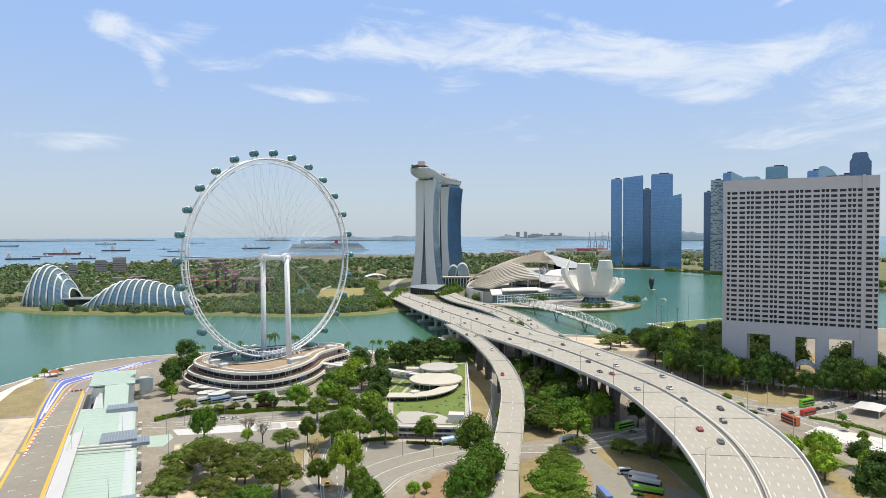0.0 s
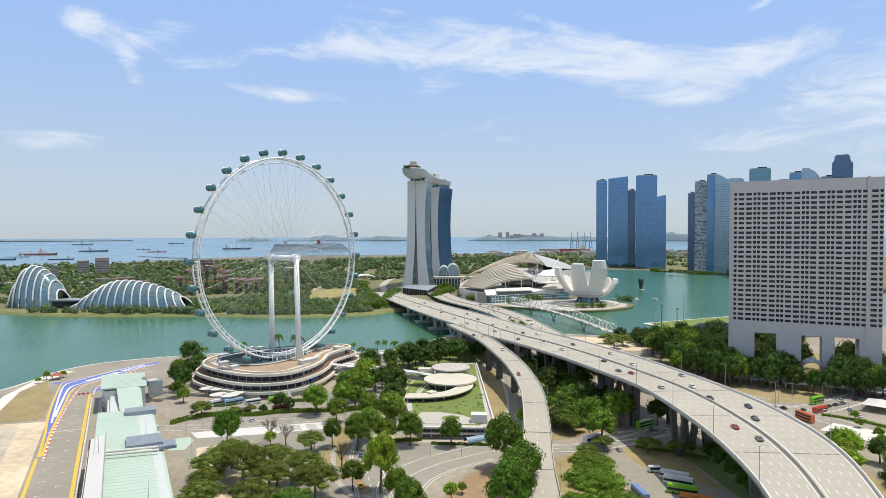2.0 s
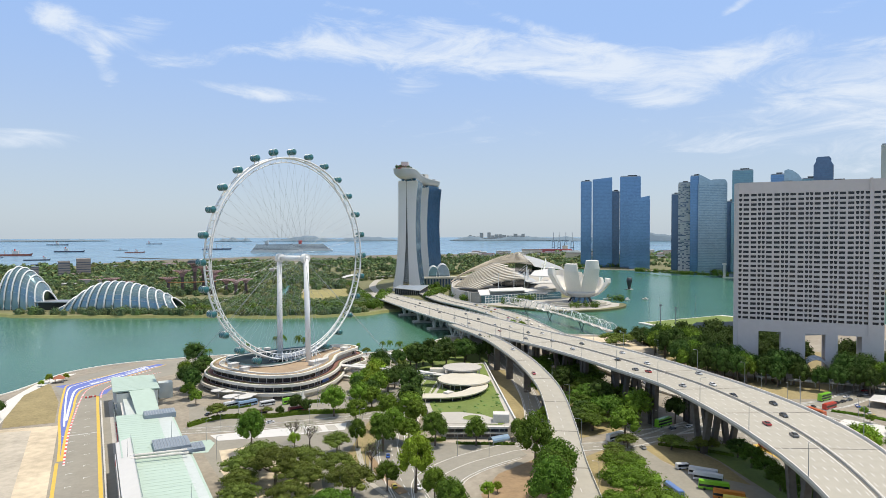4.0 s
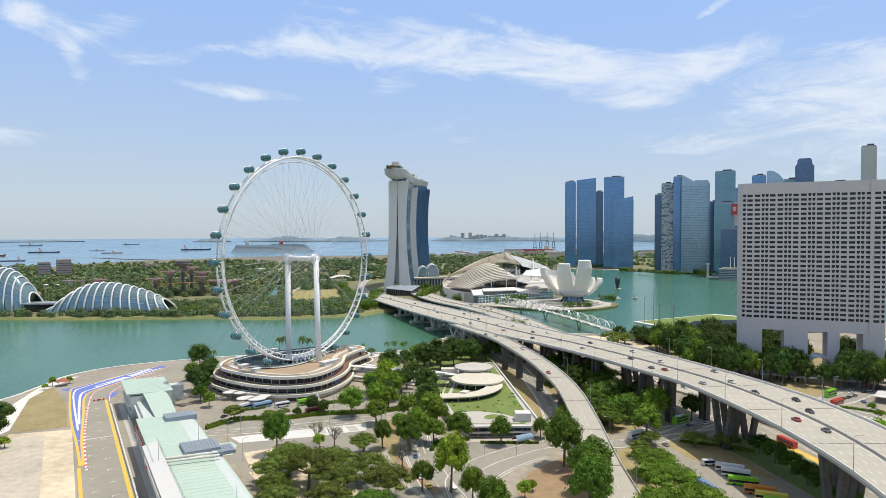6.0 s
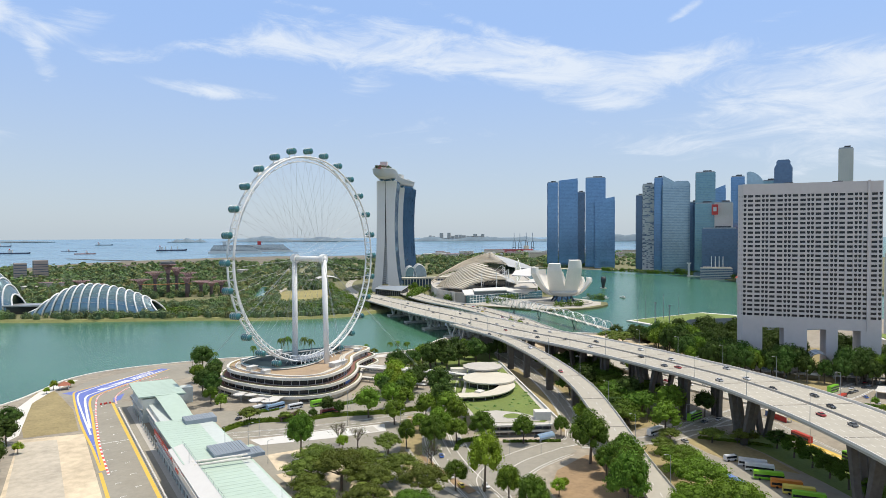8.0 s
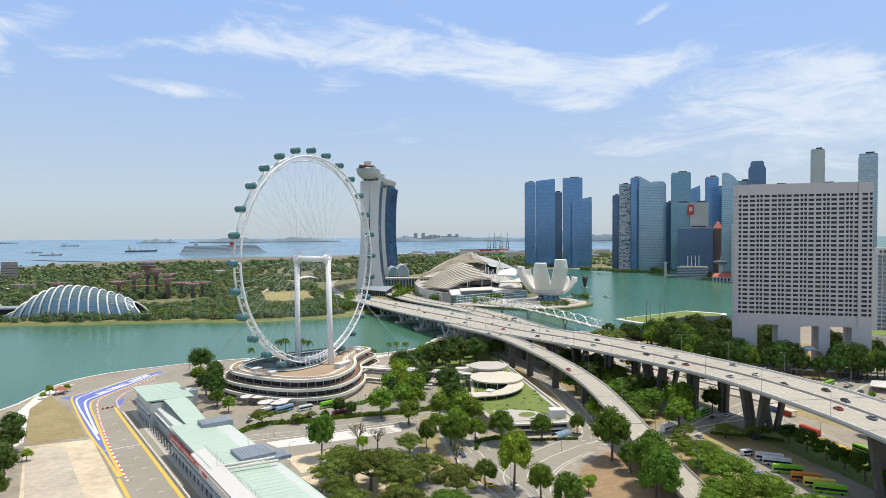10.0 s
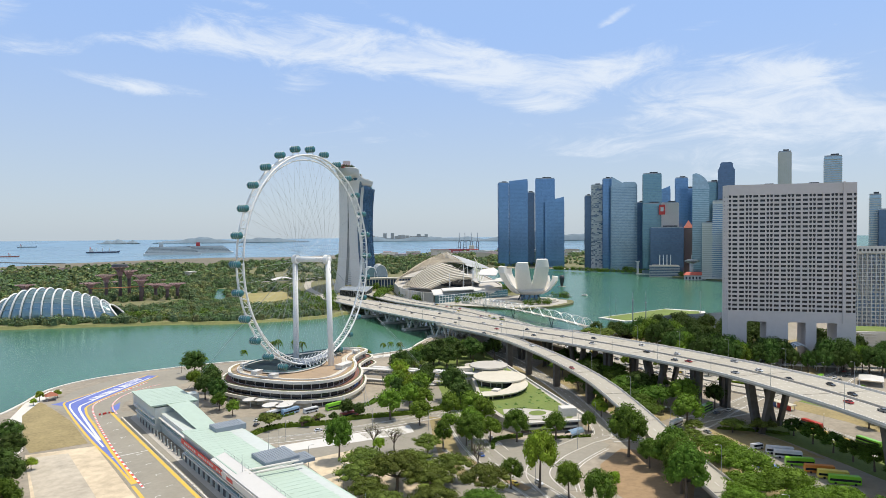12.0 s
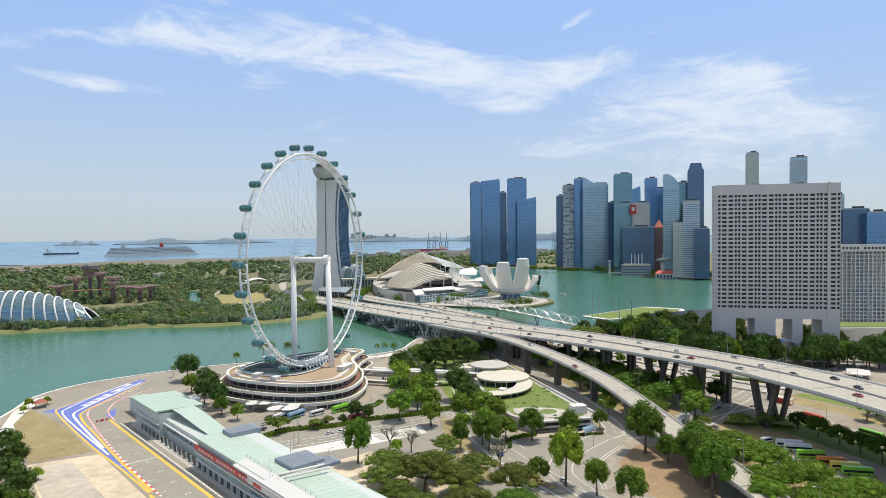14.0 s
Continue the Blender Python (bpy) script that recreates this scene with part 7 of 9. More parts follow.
def plant(kind, spots, where="", z=G, tall=1.0, group="street trees"):
    for x, y, r in spots:
        tree(kind, x, y, r, z, tall * rng.uniform(0.9, 1.12), where, group)


plant("dark", [(-90, 442, 5.7), (-91, 417, 5.9), (-98, 390, 6.8), (-95, 374, 5.7), (-104, 360, 6), (-100, 345, 6), (-108, 330, 7), (-98, 316, 5.5)], " by the sandy yard")
plant("fresh", [(-86, 398, 2.6), (-68, 531, 2.6), (-58, 534, 2.4), (-72, 522, 2.0)], " by the sandy yard")
plant("dark", [(27, 536, 8.6), (31, 516, 6), (22, 484, 6.5), (14, 452, 6), (12, 468, 6)], " beside the terminal")
plant("round", [(10, 438, 5), (16, 500, 5.5), (12, 422, 4)], " beside the terminal")
plant("umbrella", [(18, 386, 5.4), (35, 378, 3.6), (44, 380, 3.1)], " in the coach forecourt")
plant("dark", [(50, 375, 2.6), (60, 378, 4.3), (64, 372, 3.4)], " in the coach forecourt")
plant("dark", [(22.5, 321, 6.4)], " in the car park", tall=1.25)
plant("umbrella", [(57, 301, 6.6)], " in the car park")
plant("dark", [(77, 293, 6.6), (68, 303, 4.6)], " by the avenue", tall=1.2)
plant("umbrella", [(21, 297, 8.4), (12, 288, 8.0), (22, 275, 10.2), (36, 284, 8.4), (30, 264, 8.5), (8, 274, 7.4), (46, 270, 7.6), (4, 258, 7.5), (44, 248, 8.6), (20, 248, 8)], " in the car park")
plant("sparse", [(43.6, 325.5, 6.2), (49, 316, 6.4), (62.8, 273, 6.4), (60, 306, 4.5)], " in the car park")
plant("fresh", [(42, 318, 3.1)], " in the car park")
plant("round", [(87, 322, 4.6), (76, 359, 7.0), (82, 340, 6.4), (100, 362, 6.5), (112, 380, 7.0), (108, 404, 6.0)], " beside the park road")
plant("dark", [(184, 472, 5.6), (190, 459, 8.0), (172, 447, 8.6), (181, 438, 8.0), (222, 458, 8.0), (137, 436, 8.6), (128, 368, 8.0), (119, 350, 7.5), (208, 468, 7.4), (205, 486, 5), (228, 482, 5.2), (196, 444, 8.6), (213, 445, 8.4)], " in the park behind the pavilion")
plant("dark", [(232, 440, 6.0)], " in the park behind the pavilion", tall=1.5)
plant("umbrella", [(157, 446, 6.0), (160, 517, 3.4)], " near the quay", tall=1.2)
plant("round", [(88, 306, 6.5), (108, 328, 7.2), (98, 334, 6.5), (106, 316, 6.5), (92, 296, 6.0)], " in front of the pavilion")
plant("dark", [(102, 288, 6.8), (119, 278, 5.8), (80, 300, 6.0), (142, 276, 4.0)], " in front of the pavilion")
plant("fresh", [(69, 243, 7.4)], " on the traffic island", tall=1.3)
plant("round", [(70, 229, 5.2)], " on the traffic island", tall=1.15)
plant("dark", [(126, 241, 8.8), (121, 227, 5.4), (115, 212, 8.8), (107, 204, 7.6), (99, 197, 8.2), (68, 213, 6.0), (60, 250, 5)], " on the traffic island", tall=1.1)
plant("spread", [(32, 236, 8.0), (34, 268, 5.5)], " by the avenue")
plant("fresh", [(97, 227, 1.9), (167, 287, 4.2), (175, 296, 3.2), (90, 223, 3.0), (182, 300, 3.0)], " by the slip road")
plant("spread", [(266, 372, 9.5), (252, 350, 10), (243, 336, 11), (224, 318, 11), (214, 302, 11), (232, 298, 10), (206, 284, 9), (226, 338, 9)], " between the slip road and expressway", tall=0.85)
plant("round", [(184, 246, 8.4), (212, 264, 8.5)], " under the expressway", tall=0.95)
plant("dark", [(231, 256, 6.0), (226, 276, 6.0)], " under the expressway")
plant("umbrella", [(180, 240, 5.0), (196, 228, 5.4), (206, 218, 6.0), (150, 214, 8.5), (164, 232, 5)], " beside the coach park", tall=0.9)
plant("canopy", [(136, 194, 10.5), (128, 174, 10.0), (150, 212, 8.5), (120, 184, 8.5), (116, 160, 9), (132, 156, 8.5), (107, 180, 7), (104, 163, 8)], " below the slip road", tall=1.0)
plant("dark", [(214, 206, 5.4), (208, 195, 5.8), (202, 184, 5.8), (196, 174, 6.0), (190, 164, 6.2), (183, 153, 6.2)], " along the verge", tall=0.75)
plant("dark", [(238, 142, 7), (258, 150, 7), (248, 130, 8), (276, 170, 5.0), (266, 128, 7)], " beside the expressway")
for x, y, r in ((310, 268, 3.0), (306, 300, 3.2), (302, 252, 2.6), (312, 190, 2.6), (300, 182, 2.8), (322, 205, 2.2), (334, 214, 2.4), (288, 356, 4), (300, 336, 3.6)):
    tree("round", x, y, r, where=" by the broad road")
rng2 = random.Random(3)
for row, (back, n, r0) in enumerate(((21, 15, 7.2), (12, 13, 6.8), (30, 14, 6.2))):
    for k in range(n):
        s = -12 + 128 * k / (n - 1) + rng2.uniform(-3, 3)
        if row != 2 and 38 < s < 53:
            continue
        p = H_TL + HD * s - HN * (back + rng2.uniform(-3, 3))
        tree("dark" if rng2.random() < 0.85 else "round", p.x, p.y, r0 * rng2.uniform(0.85, 1.15), tall=1.30, where=" before the hotel", group="hotel trees")
plant("umbrella", [(366, 438, 8.5), (384, 446, 8.5), (392, 466, 6), (378, 460, 7)], " in the waterside park", tall=0.85)
plant("dark", [(405, 436, 6), (424, 428, 6.5), (336, 470, 4), (328, 486, 4)], " in the waterside park")
plant("round", [(330, 545, 4.5), (336, 538, 4.5), (329, 534, 3.6)], " between the two bridges", z=7.0)


# groves
DECKS = [(VA, VB, 3.2), (RA, RB, 2.6), (BA, BB, 2.6)]


def headroom(x, y, r):
    """Free height above the street under the decks near a spot."""
    best = 60.0
    for A, B, th_ in DECKS:
        for i in range(len(A)):
            a, b = A[i], B[i]
            for t in (0, 0.25, 0.5, 0.75, 1):
                if math.hypot(a[0] + (b[0] - a[0]) * t - x, a[1] + (b[1] - a[1]) * t - y) < r + 5:
                    best = min(best, a[2] - th_ - G)
    return best


def near_road(x, y, gap):
    for mid, width in ROADS:
        for p in mid[::2]:
            if math.hypot(p[0] - x, p[1] - y) < width / 2 + gap + 1.0:
                return True
    return False


PAV_PLAN = [(x + pq[0], y + pq[1]) for x, y in PLAT]


HOTEL_PLAN = [tuple((H_TL + HD * s_ + HN * d_)[:2]) for s_, d_ in ((-8, -6), (HW + 6, -6), (HW + 6, HDEP + 7), (-8, HDEP + 7))]


FAR_GROVE, FAR_TRUNKS = Mesh(), Mesh()
rf = random.Random(77)
FAR_CROWNS = [crown_mesh(rf, 18, 1.1, 46, 0.085, -0.5) for _ in range(4)]


def far_tree(x, y, r, tall):
    """One tree of the joined grove round the hotel."""
    c = rf.choice(FAR_CROWNS)
    a, s_ = rf.uniform(0, 6.28), r * 1.08
    ca, sa = math.cos(a), math.sin(a)
    FAR_GROVE.add([(x + s_ * (p[0] * ca - p[1] * sa), y + s_ * (p[0] * sa + p[1] * ca), G + s_ * tall * (p[2] + 0.42)) for p in c.v], c.f)
    FAR_TRUNKS.tube([(x, y, G - 0.1), (x + 0.3, y, G + s_ * tall * 0.5), (x, y, G + s_ * tall)], [s_ * 0.08, s_ * 0.06, s_ * 0.03], 6)


def grove(poly, n, gap, kinds, r0, r1, where, seed, tall=1.1, road_gap=2.0, group="grove trees"):
    rg = random.Random(seed)
    xs, ys = [p[0] for p in poly], [p[1] for p in poly]
    done, tries = [], 0
    while len(done) < n and tries < n * 40:
        tries += 1
        x, y = rg.uniform(min(xs), max(xs)), rg.uniform(min(ys), max(ys))
        if not inside((x, y), poly) or inside((x, y), PAV_PLAN) or inside((x, y), HOTEL_PLAN) or near_road(x, y, road_gap):
            continue
        if any(math.hypot(x - a, y - b) < gap for a, b in done):
            continue
        r = rg.uniform(r0, r1)
        room = headroom(x, y, r)
        if room < 6:
            continue
        kind = rg.choice(kinds)
        high = 2.35 if kind in ("round", "dark", "fresh", "sparse") else 1.35
        k = tall * rg.uniform(0.9, 1.12)
        if r * 1.2 * high * k > room - 0.5:
            k = (room - 0.5) / (r * 1.2 * high)
        if k < 0.45:
            continue
        done.append((x, y))
        if seed in (9, 10, 12, 13, 16):
            far_tree(x, y, r, k)
        else:
            tree(kind, x, y, r, G, k, where, group)


GROVES = [
    ([(96, 345), (150, 418), (196, 470), (176, 486), (130, 430), (104, 398), (92, 362)], 16, 9.0, ("dark", "round", "dark", "fresh"), 5.0, 7.0, " in the park by the terminal", 1),
    ([(170, 262), (204, 268), (262, 360), (254, 416), (234, 400), (204, 340)], 20, 9.5, ("spread", "spread", "dark"), 7.0, 9.0, " between the slip road and expressway", 4),
    ([(120, 150), (146, 140), (150, 120), (120, 100), (100, 130)], 5, 10.0, ("spread", "umbrella", "spread"), 7.0, 9.0, " below the slip road", 5),
    ([(232, 150), (262, 200), (280, 200), (262, 118)], 9, 8.0, ("dark", "round", "fresh"), 4.5, 6.5, " beside the expressway", 6),
    ([(200, 470), (250, 440), (262, 470), (234, 500), (206, 498)], 9, 8.0, ("dark", "round"), 4.0, 5.4, " near the water", 8),
    ([(398, 432), (440, 430), (440, 462), (402, 474)], 9, 8.0, ("dark", "umbrella", "dark", "round"), 4.5, 6.5, " in the waterside park", 9, 0.9),
    ([(392, 432), (420, 412), (452, 418), (478, 448), (430, 462), (404, 458)], 20, 7.0, ("dark", "dark", "round", "spread"), 5.0, 7.0, " between the hotel and the bay", 12, 0.85),
    ([(372, 352), (408, 378), (452, 316), (476, 262), (440, 240)], 26, 8.0, ("dark", "round", "dark"), 6.5, 8.5, " behind the hotel", 13),
    ([(331, 302), (324, 322), (342, 354), (362, 390), (398, 424), (428, 420), (402, 362), (374, 328), (352, 304)], 40, 7.2, ("dark", "dark", "round"), 6.0, 8.4, " in the grove beside the hotel", 14, 1.3),
    ([(396, 250), (430, 262), (480, 210), (440, 195)], 14, 8.5, ("dark", "round"), 6, 8, " at the side of the hotel", 10),
    ([(430, 420), (470, 440), (520, 402), (500, 350), (440, 340), (410, 362)], 26, 8.0, ("dark", "round"), 6.5, 8.5, " behind the hotel", 16),
]
for spec in GROVES:
    grove(*spec)
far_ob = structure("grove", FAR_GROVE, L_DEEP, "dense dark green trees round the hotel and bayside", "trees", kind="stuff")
tagged(part("trunk", FAR_TRUNKS, BARK, far_ob), kind="stuff")


# hedges and shrubs
def hedge(pts, w, h, label, mt=L_MID):
    path = spline([(x, y, G) for x, y in pts], 6)
    m = Mesh()
    r = random.Random(int(pts[0][0] * 7 + 3))
    for a, b in zip(path, path[1:]):
        L = math.dist(a, b)
        for k in range(int(L * 14)):
            t = r.random()
            sd = r.uniform(-w / 2, w / 2)
            d = Vector((b[0] - a[0], b[1] - a[1], 0)).normalized()
            p = Vector(a).lerp(Vector(b), t) + Vector((d.y, -d.x, 0)) * sd + Vector((0, 0, r.uniform(0.2, h) if abs(sd) > w * 0.3 else h * r.uniform(0.85, 1.1)))
            u = Vector((r.gauss(0, 1), r.gauss(0, 1), r.gauss(0, 0.6))).normalized() * r.uniform(0.3, 0.6)
            v = u.cross(Vector((r.gauss(0, 1), r.gauss(0, 1), r.gauss(0, 1)))).normalized() * r.uniform(0.25, 0.5)
            m.add([p - u, p - v, p + u, p + v], [(0, 1, 2, 3)])
    th = thing("hedge", path[0], label, "hedge")
    o = path[0]
    m.v = rel(m.v, o)
    part("foliage", m, mt, th)
    core = Mesh().sweep(rel(path, o), [(-w * 0.4, -0.05), (w * 0.4, -0.05), (w * 0.36, h * 0.8), (-w * 0.36, h * 0.8)])
    part("core", core, mt, th)


hedge([(2, 378), (20, 385), (44, 374), (61, 372), (88, 361), (110, 356)], 2.4, 2.2, "clipped green hedge along the forecourt")
hedge([(86, 288), (96, 296), (110, 292)], 2.0, 1.6, "low dark hedge at the junction", L_DARK)
hedge([(112, 285), (136, 270)], 1.6, 1.0, "low dark hedge before the pavilion", L_DARK)
hedge([(196, 236), (206, 222), (214, 208)], 1.4, 1.1, "low hedge beside the coach park")
hedge([(300, 290), (304, 262), (309, 246)], 2.4, 1.2, "low planting in the road median")
hedge([(327, 228), (334, 206), (332, 180)], 2.0, 1.1, "low planting beside the plaza")
hedge([(60, 398), (80, 392), (92, 398)], 4.0, 1.4, "round planted bed in the forecourt", L_DARK)
hedge([(24, 412), (30, 404), (40, 404)], 4.0, 1.2, "planted bed before the terminal", L_DARK)
hedge([(148, 362), (134, 340), (116, 322)], 3.4, 1.8, "shrubs below the pavilion", L_MID)


# palms
def palm_meshes(r):
    t = Mesh().tube([(0, 0, 0), (0.15, 0.05, 4), (0.1, 0.2, 8)], [0.28, 0.2, 0.16], 6)
    c = Mesh()
    for k in range(15):
        a = 2 * math.pi * k / 15 + r.uniform(-0.2, 0.2)
        up = r.uniform(-0.3, 0.9)
        pts = []
        for j in range(5):
            q = j / 4
            pts.append(Vector((0.1 + 3.4 * q * math.cos(a), 0.2 + 3.4 * q * math.sin(a), 8 + up * 2.2 * q - 2.6 * q * q)))
        sd = Vector((-math.sin(a), math.cos(a), 0))
        for j in range(4):
            w0, w1 = 0.55 * (1 - (j / 4) ** 2) + 0.1, 0.55 * (1 - ((j + 1) / 4) ** 2) + 0.05
            dr = Vector((0, 0, -0.35))
            c.add([pts[j], pts[j + 1], pts[j + 1] + sd * w1 + dr, pts[j] + sd * w0 + dr], [(0, 1, 2, 3)])
            c.add([pts[j], pts[j + 1], pts[j + 1] - sd * w1 + dr, pts[j] - sd * w0 + dr], [(0, 1, 2, 3)])
    return t.data("trunk", BARK), c.data("fronds", L_DARK)


pms = [palm_meshes(random.Random(k)) for k in range(3)]
for k, (x, y, s) in enumerate(((94, 556, 1.9), (99, 553, 2.1), (110, 546, 2.0), (115, 543, 1.8), (30, 500, 1.3), (70, 552, 1.5), (172, 511, 1.4), (177, 507, 1.5), (183, 503, 1.4), (187, 507, 1.3), (153, 518, 1.3), (150, 514, 1.2), (56, 418, 0.9), (62, 415, 0.9), (66, 411, 0.9), (128, 294, 0.8), (124, 290, 0.8), (121, 296, 0.7), (186, 300, 1.0), (198, 268, 1.2), (36, 548, 1.4), (40, 552, 1.3), (24, 556, 1.0))):
    ob = thing("palm", (x, y, G), "tall coconut palm by the water" if y > 490 else "small palm in a planting bed", "palm tree", "palms", yaw=k * 1.7)
    ob.scale = (s * 0.58, s * 0.58, s)
    shared("trunk", pms[k % 3][0], ob, (0, 0, 0))
    shared("fronds", pms[k % 3][1], ob, (0, 0, 0))

# ---- woods of the far bank ----
MEADOW = [(223, 935), (289, 1144), (374, 1139), (308, 940)]
CANAL = [(206, 1030), (225, 1012), (316, 1264), (302, 1280)]
woods = Mesh()
r = random.Random(21)
FARPOLY = [tuple(p[:2]) for p in SHORE_FAR] + COAST
KEEP_OUT = [[(304, 780), (330, 940), (352, 1030), (400, 1110), (440, 1300), (980, 1450), (960, 1200), (640, 820), (500, 650), (400, 780)], [(-190, 1030), (-180, 1130), (-60, 1070), (90, 970), (80, 895), (-80, 980)], MEADOW, CANAL, [(960, 400), (960, 1300), (1500, 1650), (1900, 1500), (1900, 300)], [(-330, 2200), (-330, 3100), (2300, 3100), (2300, 2400), (900, 2250), (240, 2250)]]
count = 0
while count < 5200:
    y = 790 + 1750 * r.random() ** 1.5
    x = r.uniform(-900, 1500) if y > 1100 else r.uniform(-500, 420)
    if not inside((x, y), FARPOLY) or any(inside((x, y), k) for k in KEEP_OUT):
        continue
    if noise.noise(Vector((x * 0.008, y * 0.006, 0))) < -0.30:
        continue
    if x > 480 and y > 1400 and r.random() < 0.6:
        continue
    count += 1
    R = r.uniform(3.0, 6.2) * (1 + (y - 800) / 1200)
    H = R * r.uniform(0.9, 1.6)
    c = Vector((x, y, 2.6))
    nl = 80 if y < 1150 else 44 if y < 1500 else 22
    for _ in range(nl):
        n = Vector((r.gauss(0, 1), r.gauss(0, 1), abs(r.gauss(0, 0.9)))).normalized()
        p = c + Vector((n.x * R, n.y * R, n.z * H + R * 0.25))
        n2 = (n + Vector((r.gauss(0, 0.4), r.gauss(0, 0.4), r.gauss(0.2, 0.4)))).normalized()
        u = n2.cross(Vector((r.gauss(0, 1), r.gauss(0, 1), r.gauss(0, 1)))).normalized()
        v = n2.cross(u)
        s = R * r.uniform(0.8, 1.3) * (0.155 if nl > 50 else 0.24 if nl > 30 else 0.40)
        woods.add([p - u * s, p - v * s * 0.7, p + u * s, p + v * s * 0.7], [(0, 1, 2, 3)])
    k0 = len(woods.v)
    woods.add([c + Vector((0.8 * R * math.cos(a), 0.8 * R * math.sin(a), 0)) for a in (0, 1.257, 2.513, 3.77, 5.027)] + [c + Vector((0.6 * R * math.cos(a), 0.6 * R * math.sin(a), H * 0.85)) for a in (0, 1.257, 2.513, 3.77, 5.027)], [(i, (i + 1) % 5, 5 + (i + 1) % 5, 5 + i) for i in range(5)] + [(5, 6, 7, 8, 9)])
for _ in range(330):
    x, y = r.uniform(1250, 2500), r.uniform(1250, 2600)
    if not inside((x, y), FARPOLY) or (x < 1480 and y < 1540):
        continue
    R = r.uniform(9, 16)
    for _ in range(22):
        n = Vector((r.gauss(0, 1), r.gauss(0, 1), abs(r.gauss(0, 0.9)))).normalized()
        p = Vector((x + n.x * R * 1.6, y + n.y * R * 1.6, 3 + n.z * R))
        u = n.cross(Vector((r.gauss(0, 1), r.gauss(0, 1), r.gauss(0, 1)))).normalized() * R * 0.5
        v = n.cross(u).normalized() * R * 0.35
        woods.add([p - u, p - v, p + u, p + v], [(0, 1, 2, 3)])
structure("woodland", woods, L_WOODS, "dense tropical woodland of the waterside gardens", "woods", kind="stuff")
m = Mesh()
r = random.Random(8)
BIG = [(1208 + 2 * k, 700 + 9 * k) for k in range(10)] + [(1240 + 6 * k, 905 + 9 * k) for k in range(6)]
for x, y in BIG:
    c, R = Vector((x, y, 2.6)), r.uniform(8, 12)
    for _ in range(160):
        n_ = Vector((r.gauss(0, 1), r.gauss(0, 1), r.gauss(0.2, 1))).normalized()
        p = c + Vector((n_.x * R, n_.y * R, R * 0.9 + n_.z * R * 0.8))
        u = n_.cross(Vector((r.gauss(0, 1), r.gauss(0, 1), r.gauss(0, 1)))).normalized() * R * 0.2
        v = n_.cross(u).normalized() * R * 0.14
        m.add([p - u, p - v, p + u, p + v], [(0, 1, 2, 3)])
for (x0_, y0_, x1_, y1_, n) in ((60, 890, 306, 812, 46), (60, 905, 90, 890, 6), (300, 815, 345, 1000, 46), (268, 822, 300, 812, 14), (345, 1000, 400, 1180, 34), (640, 815, 760, 990, 26), (410, 880, 520, 1010, 60), (470, 1010, 560, 1100, 30), (440, 800, 470, 900, 18), (320, 860, 400, 1010, 40), (480, 770, 560, 800, 16), (1226, 1230, 1232, 1040, 60), (1236, 1030, 1290, 950, 26), (1220, 1465, 1400, 1400, 26), (1235, 905, 1300, 990, 30), (1205, 760, 1215, 850, 18), (1300, 1000, 1345, 1130, 24), (640, 700, 660, 760, 8), (530, 690, 570, 672, 14)):
    for k in range(n):
        t = r.random()
        c = Vector((x0_ + (x1_ - x0_) * t + r.uniform(-7, 7), y0_ + (y1_ - y0_) * t + r.uniform(0, 16), 2.6))
        R = r.uniform(3, 6)
        for _ in range(110):
            n_ = Vector((r.gauss(0, 1), r.gauss(0, 1), r.gauss(0, 1))).normalized()
            p = c + Vector((n_.x * R, n_.y * R, R * 1.1 + n_.z * R))
            u = n_.cross(Vector((r.gauss(0, 1), r.gauss(0, 1), r.gauss(0, 1)))).normalized() * R * 0.17
            v = n_.cross(u).normalized() * R * 0.12
            m.add([p - u, p - v, p + u, p + v], [(0, 1, 2, 3)])
        m.tube([c, c + Vector((0, 0, R * 1.2))], 0.35, 5)
structure("shore_trees", m, L_DARK, "trees lining the far promenade", "trees", kind="stuff")


# ---- vehicles ----
def paint_mat(name, rgb):
    return mat(name, rgb, 0.3, var=0.03, coat=0.6)


CAR_PAINT = {"white": paint_mat("white car paint", (0.72, 0.72, 0.72)), "silver": paint_mat("silver car paint", (0.42, 0.43, 0.45)), "black": paint_mat("black car paint", (0.025, 0.027, 0.03)), "red": paint_mat("red car paint", (0.42, 0.03, 0.035)), "blue": paint_mat("blue car paint", (0.04, 0.12, 0.42)), "yellow": paint_mat("yellow cab paint", (0.72, 0.55, 0.03)), "grey": paint_mat("grey car paint", (0.14, 0.15, 0.16))}
TYRE = mat("tyre rubber", (0.03, 0.03, 0.03), 0.9)
LAMP_GLASS = mat("lamp lens", (0.75, 0.75, 0.72), 0.2)


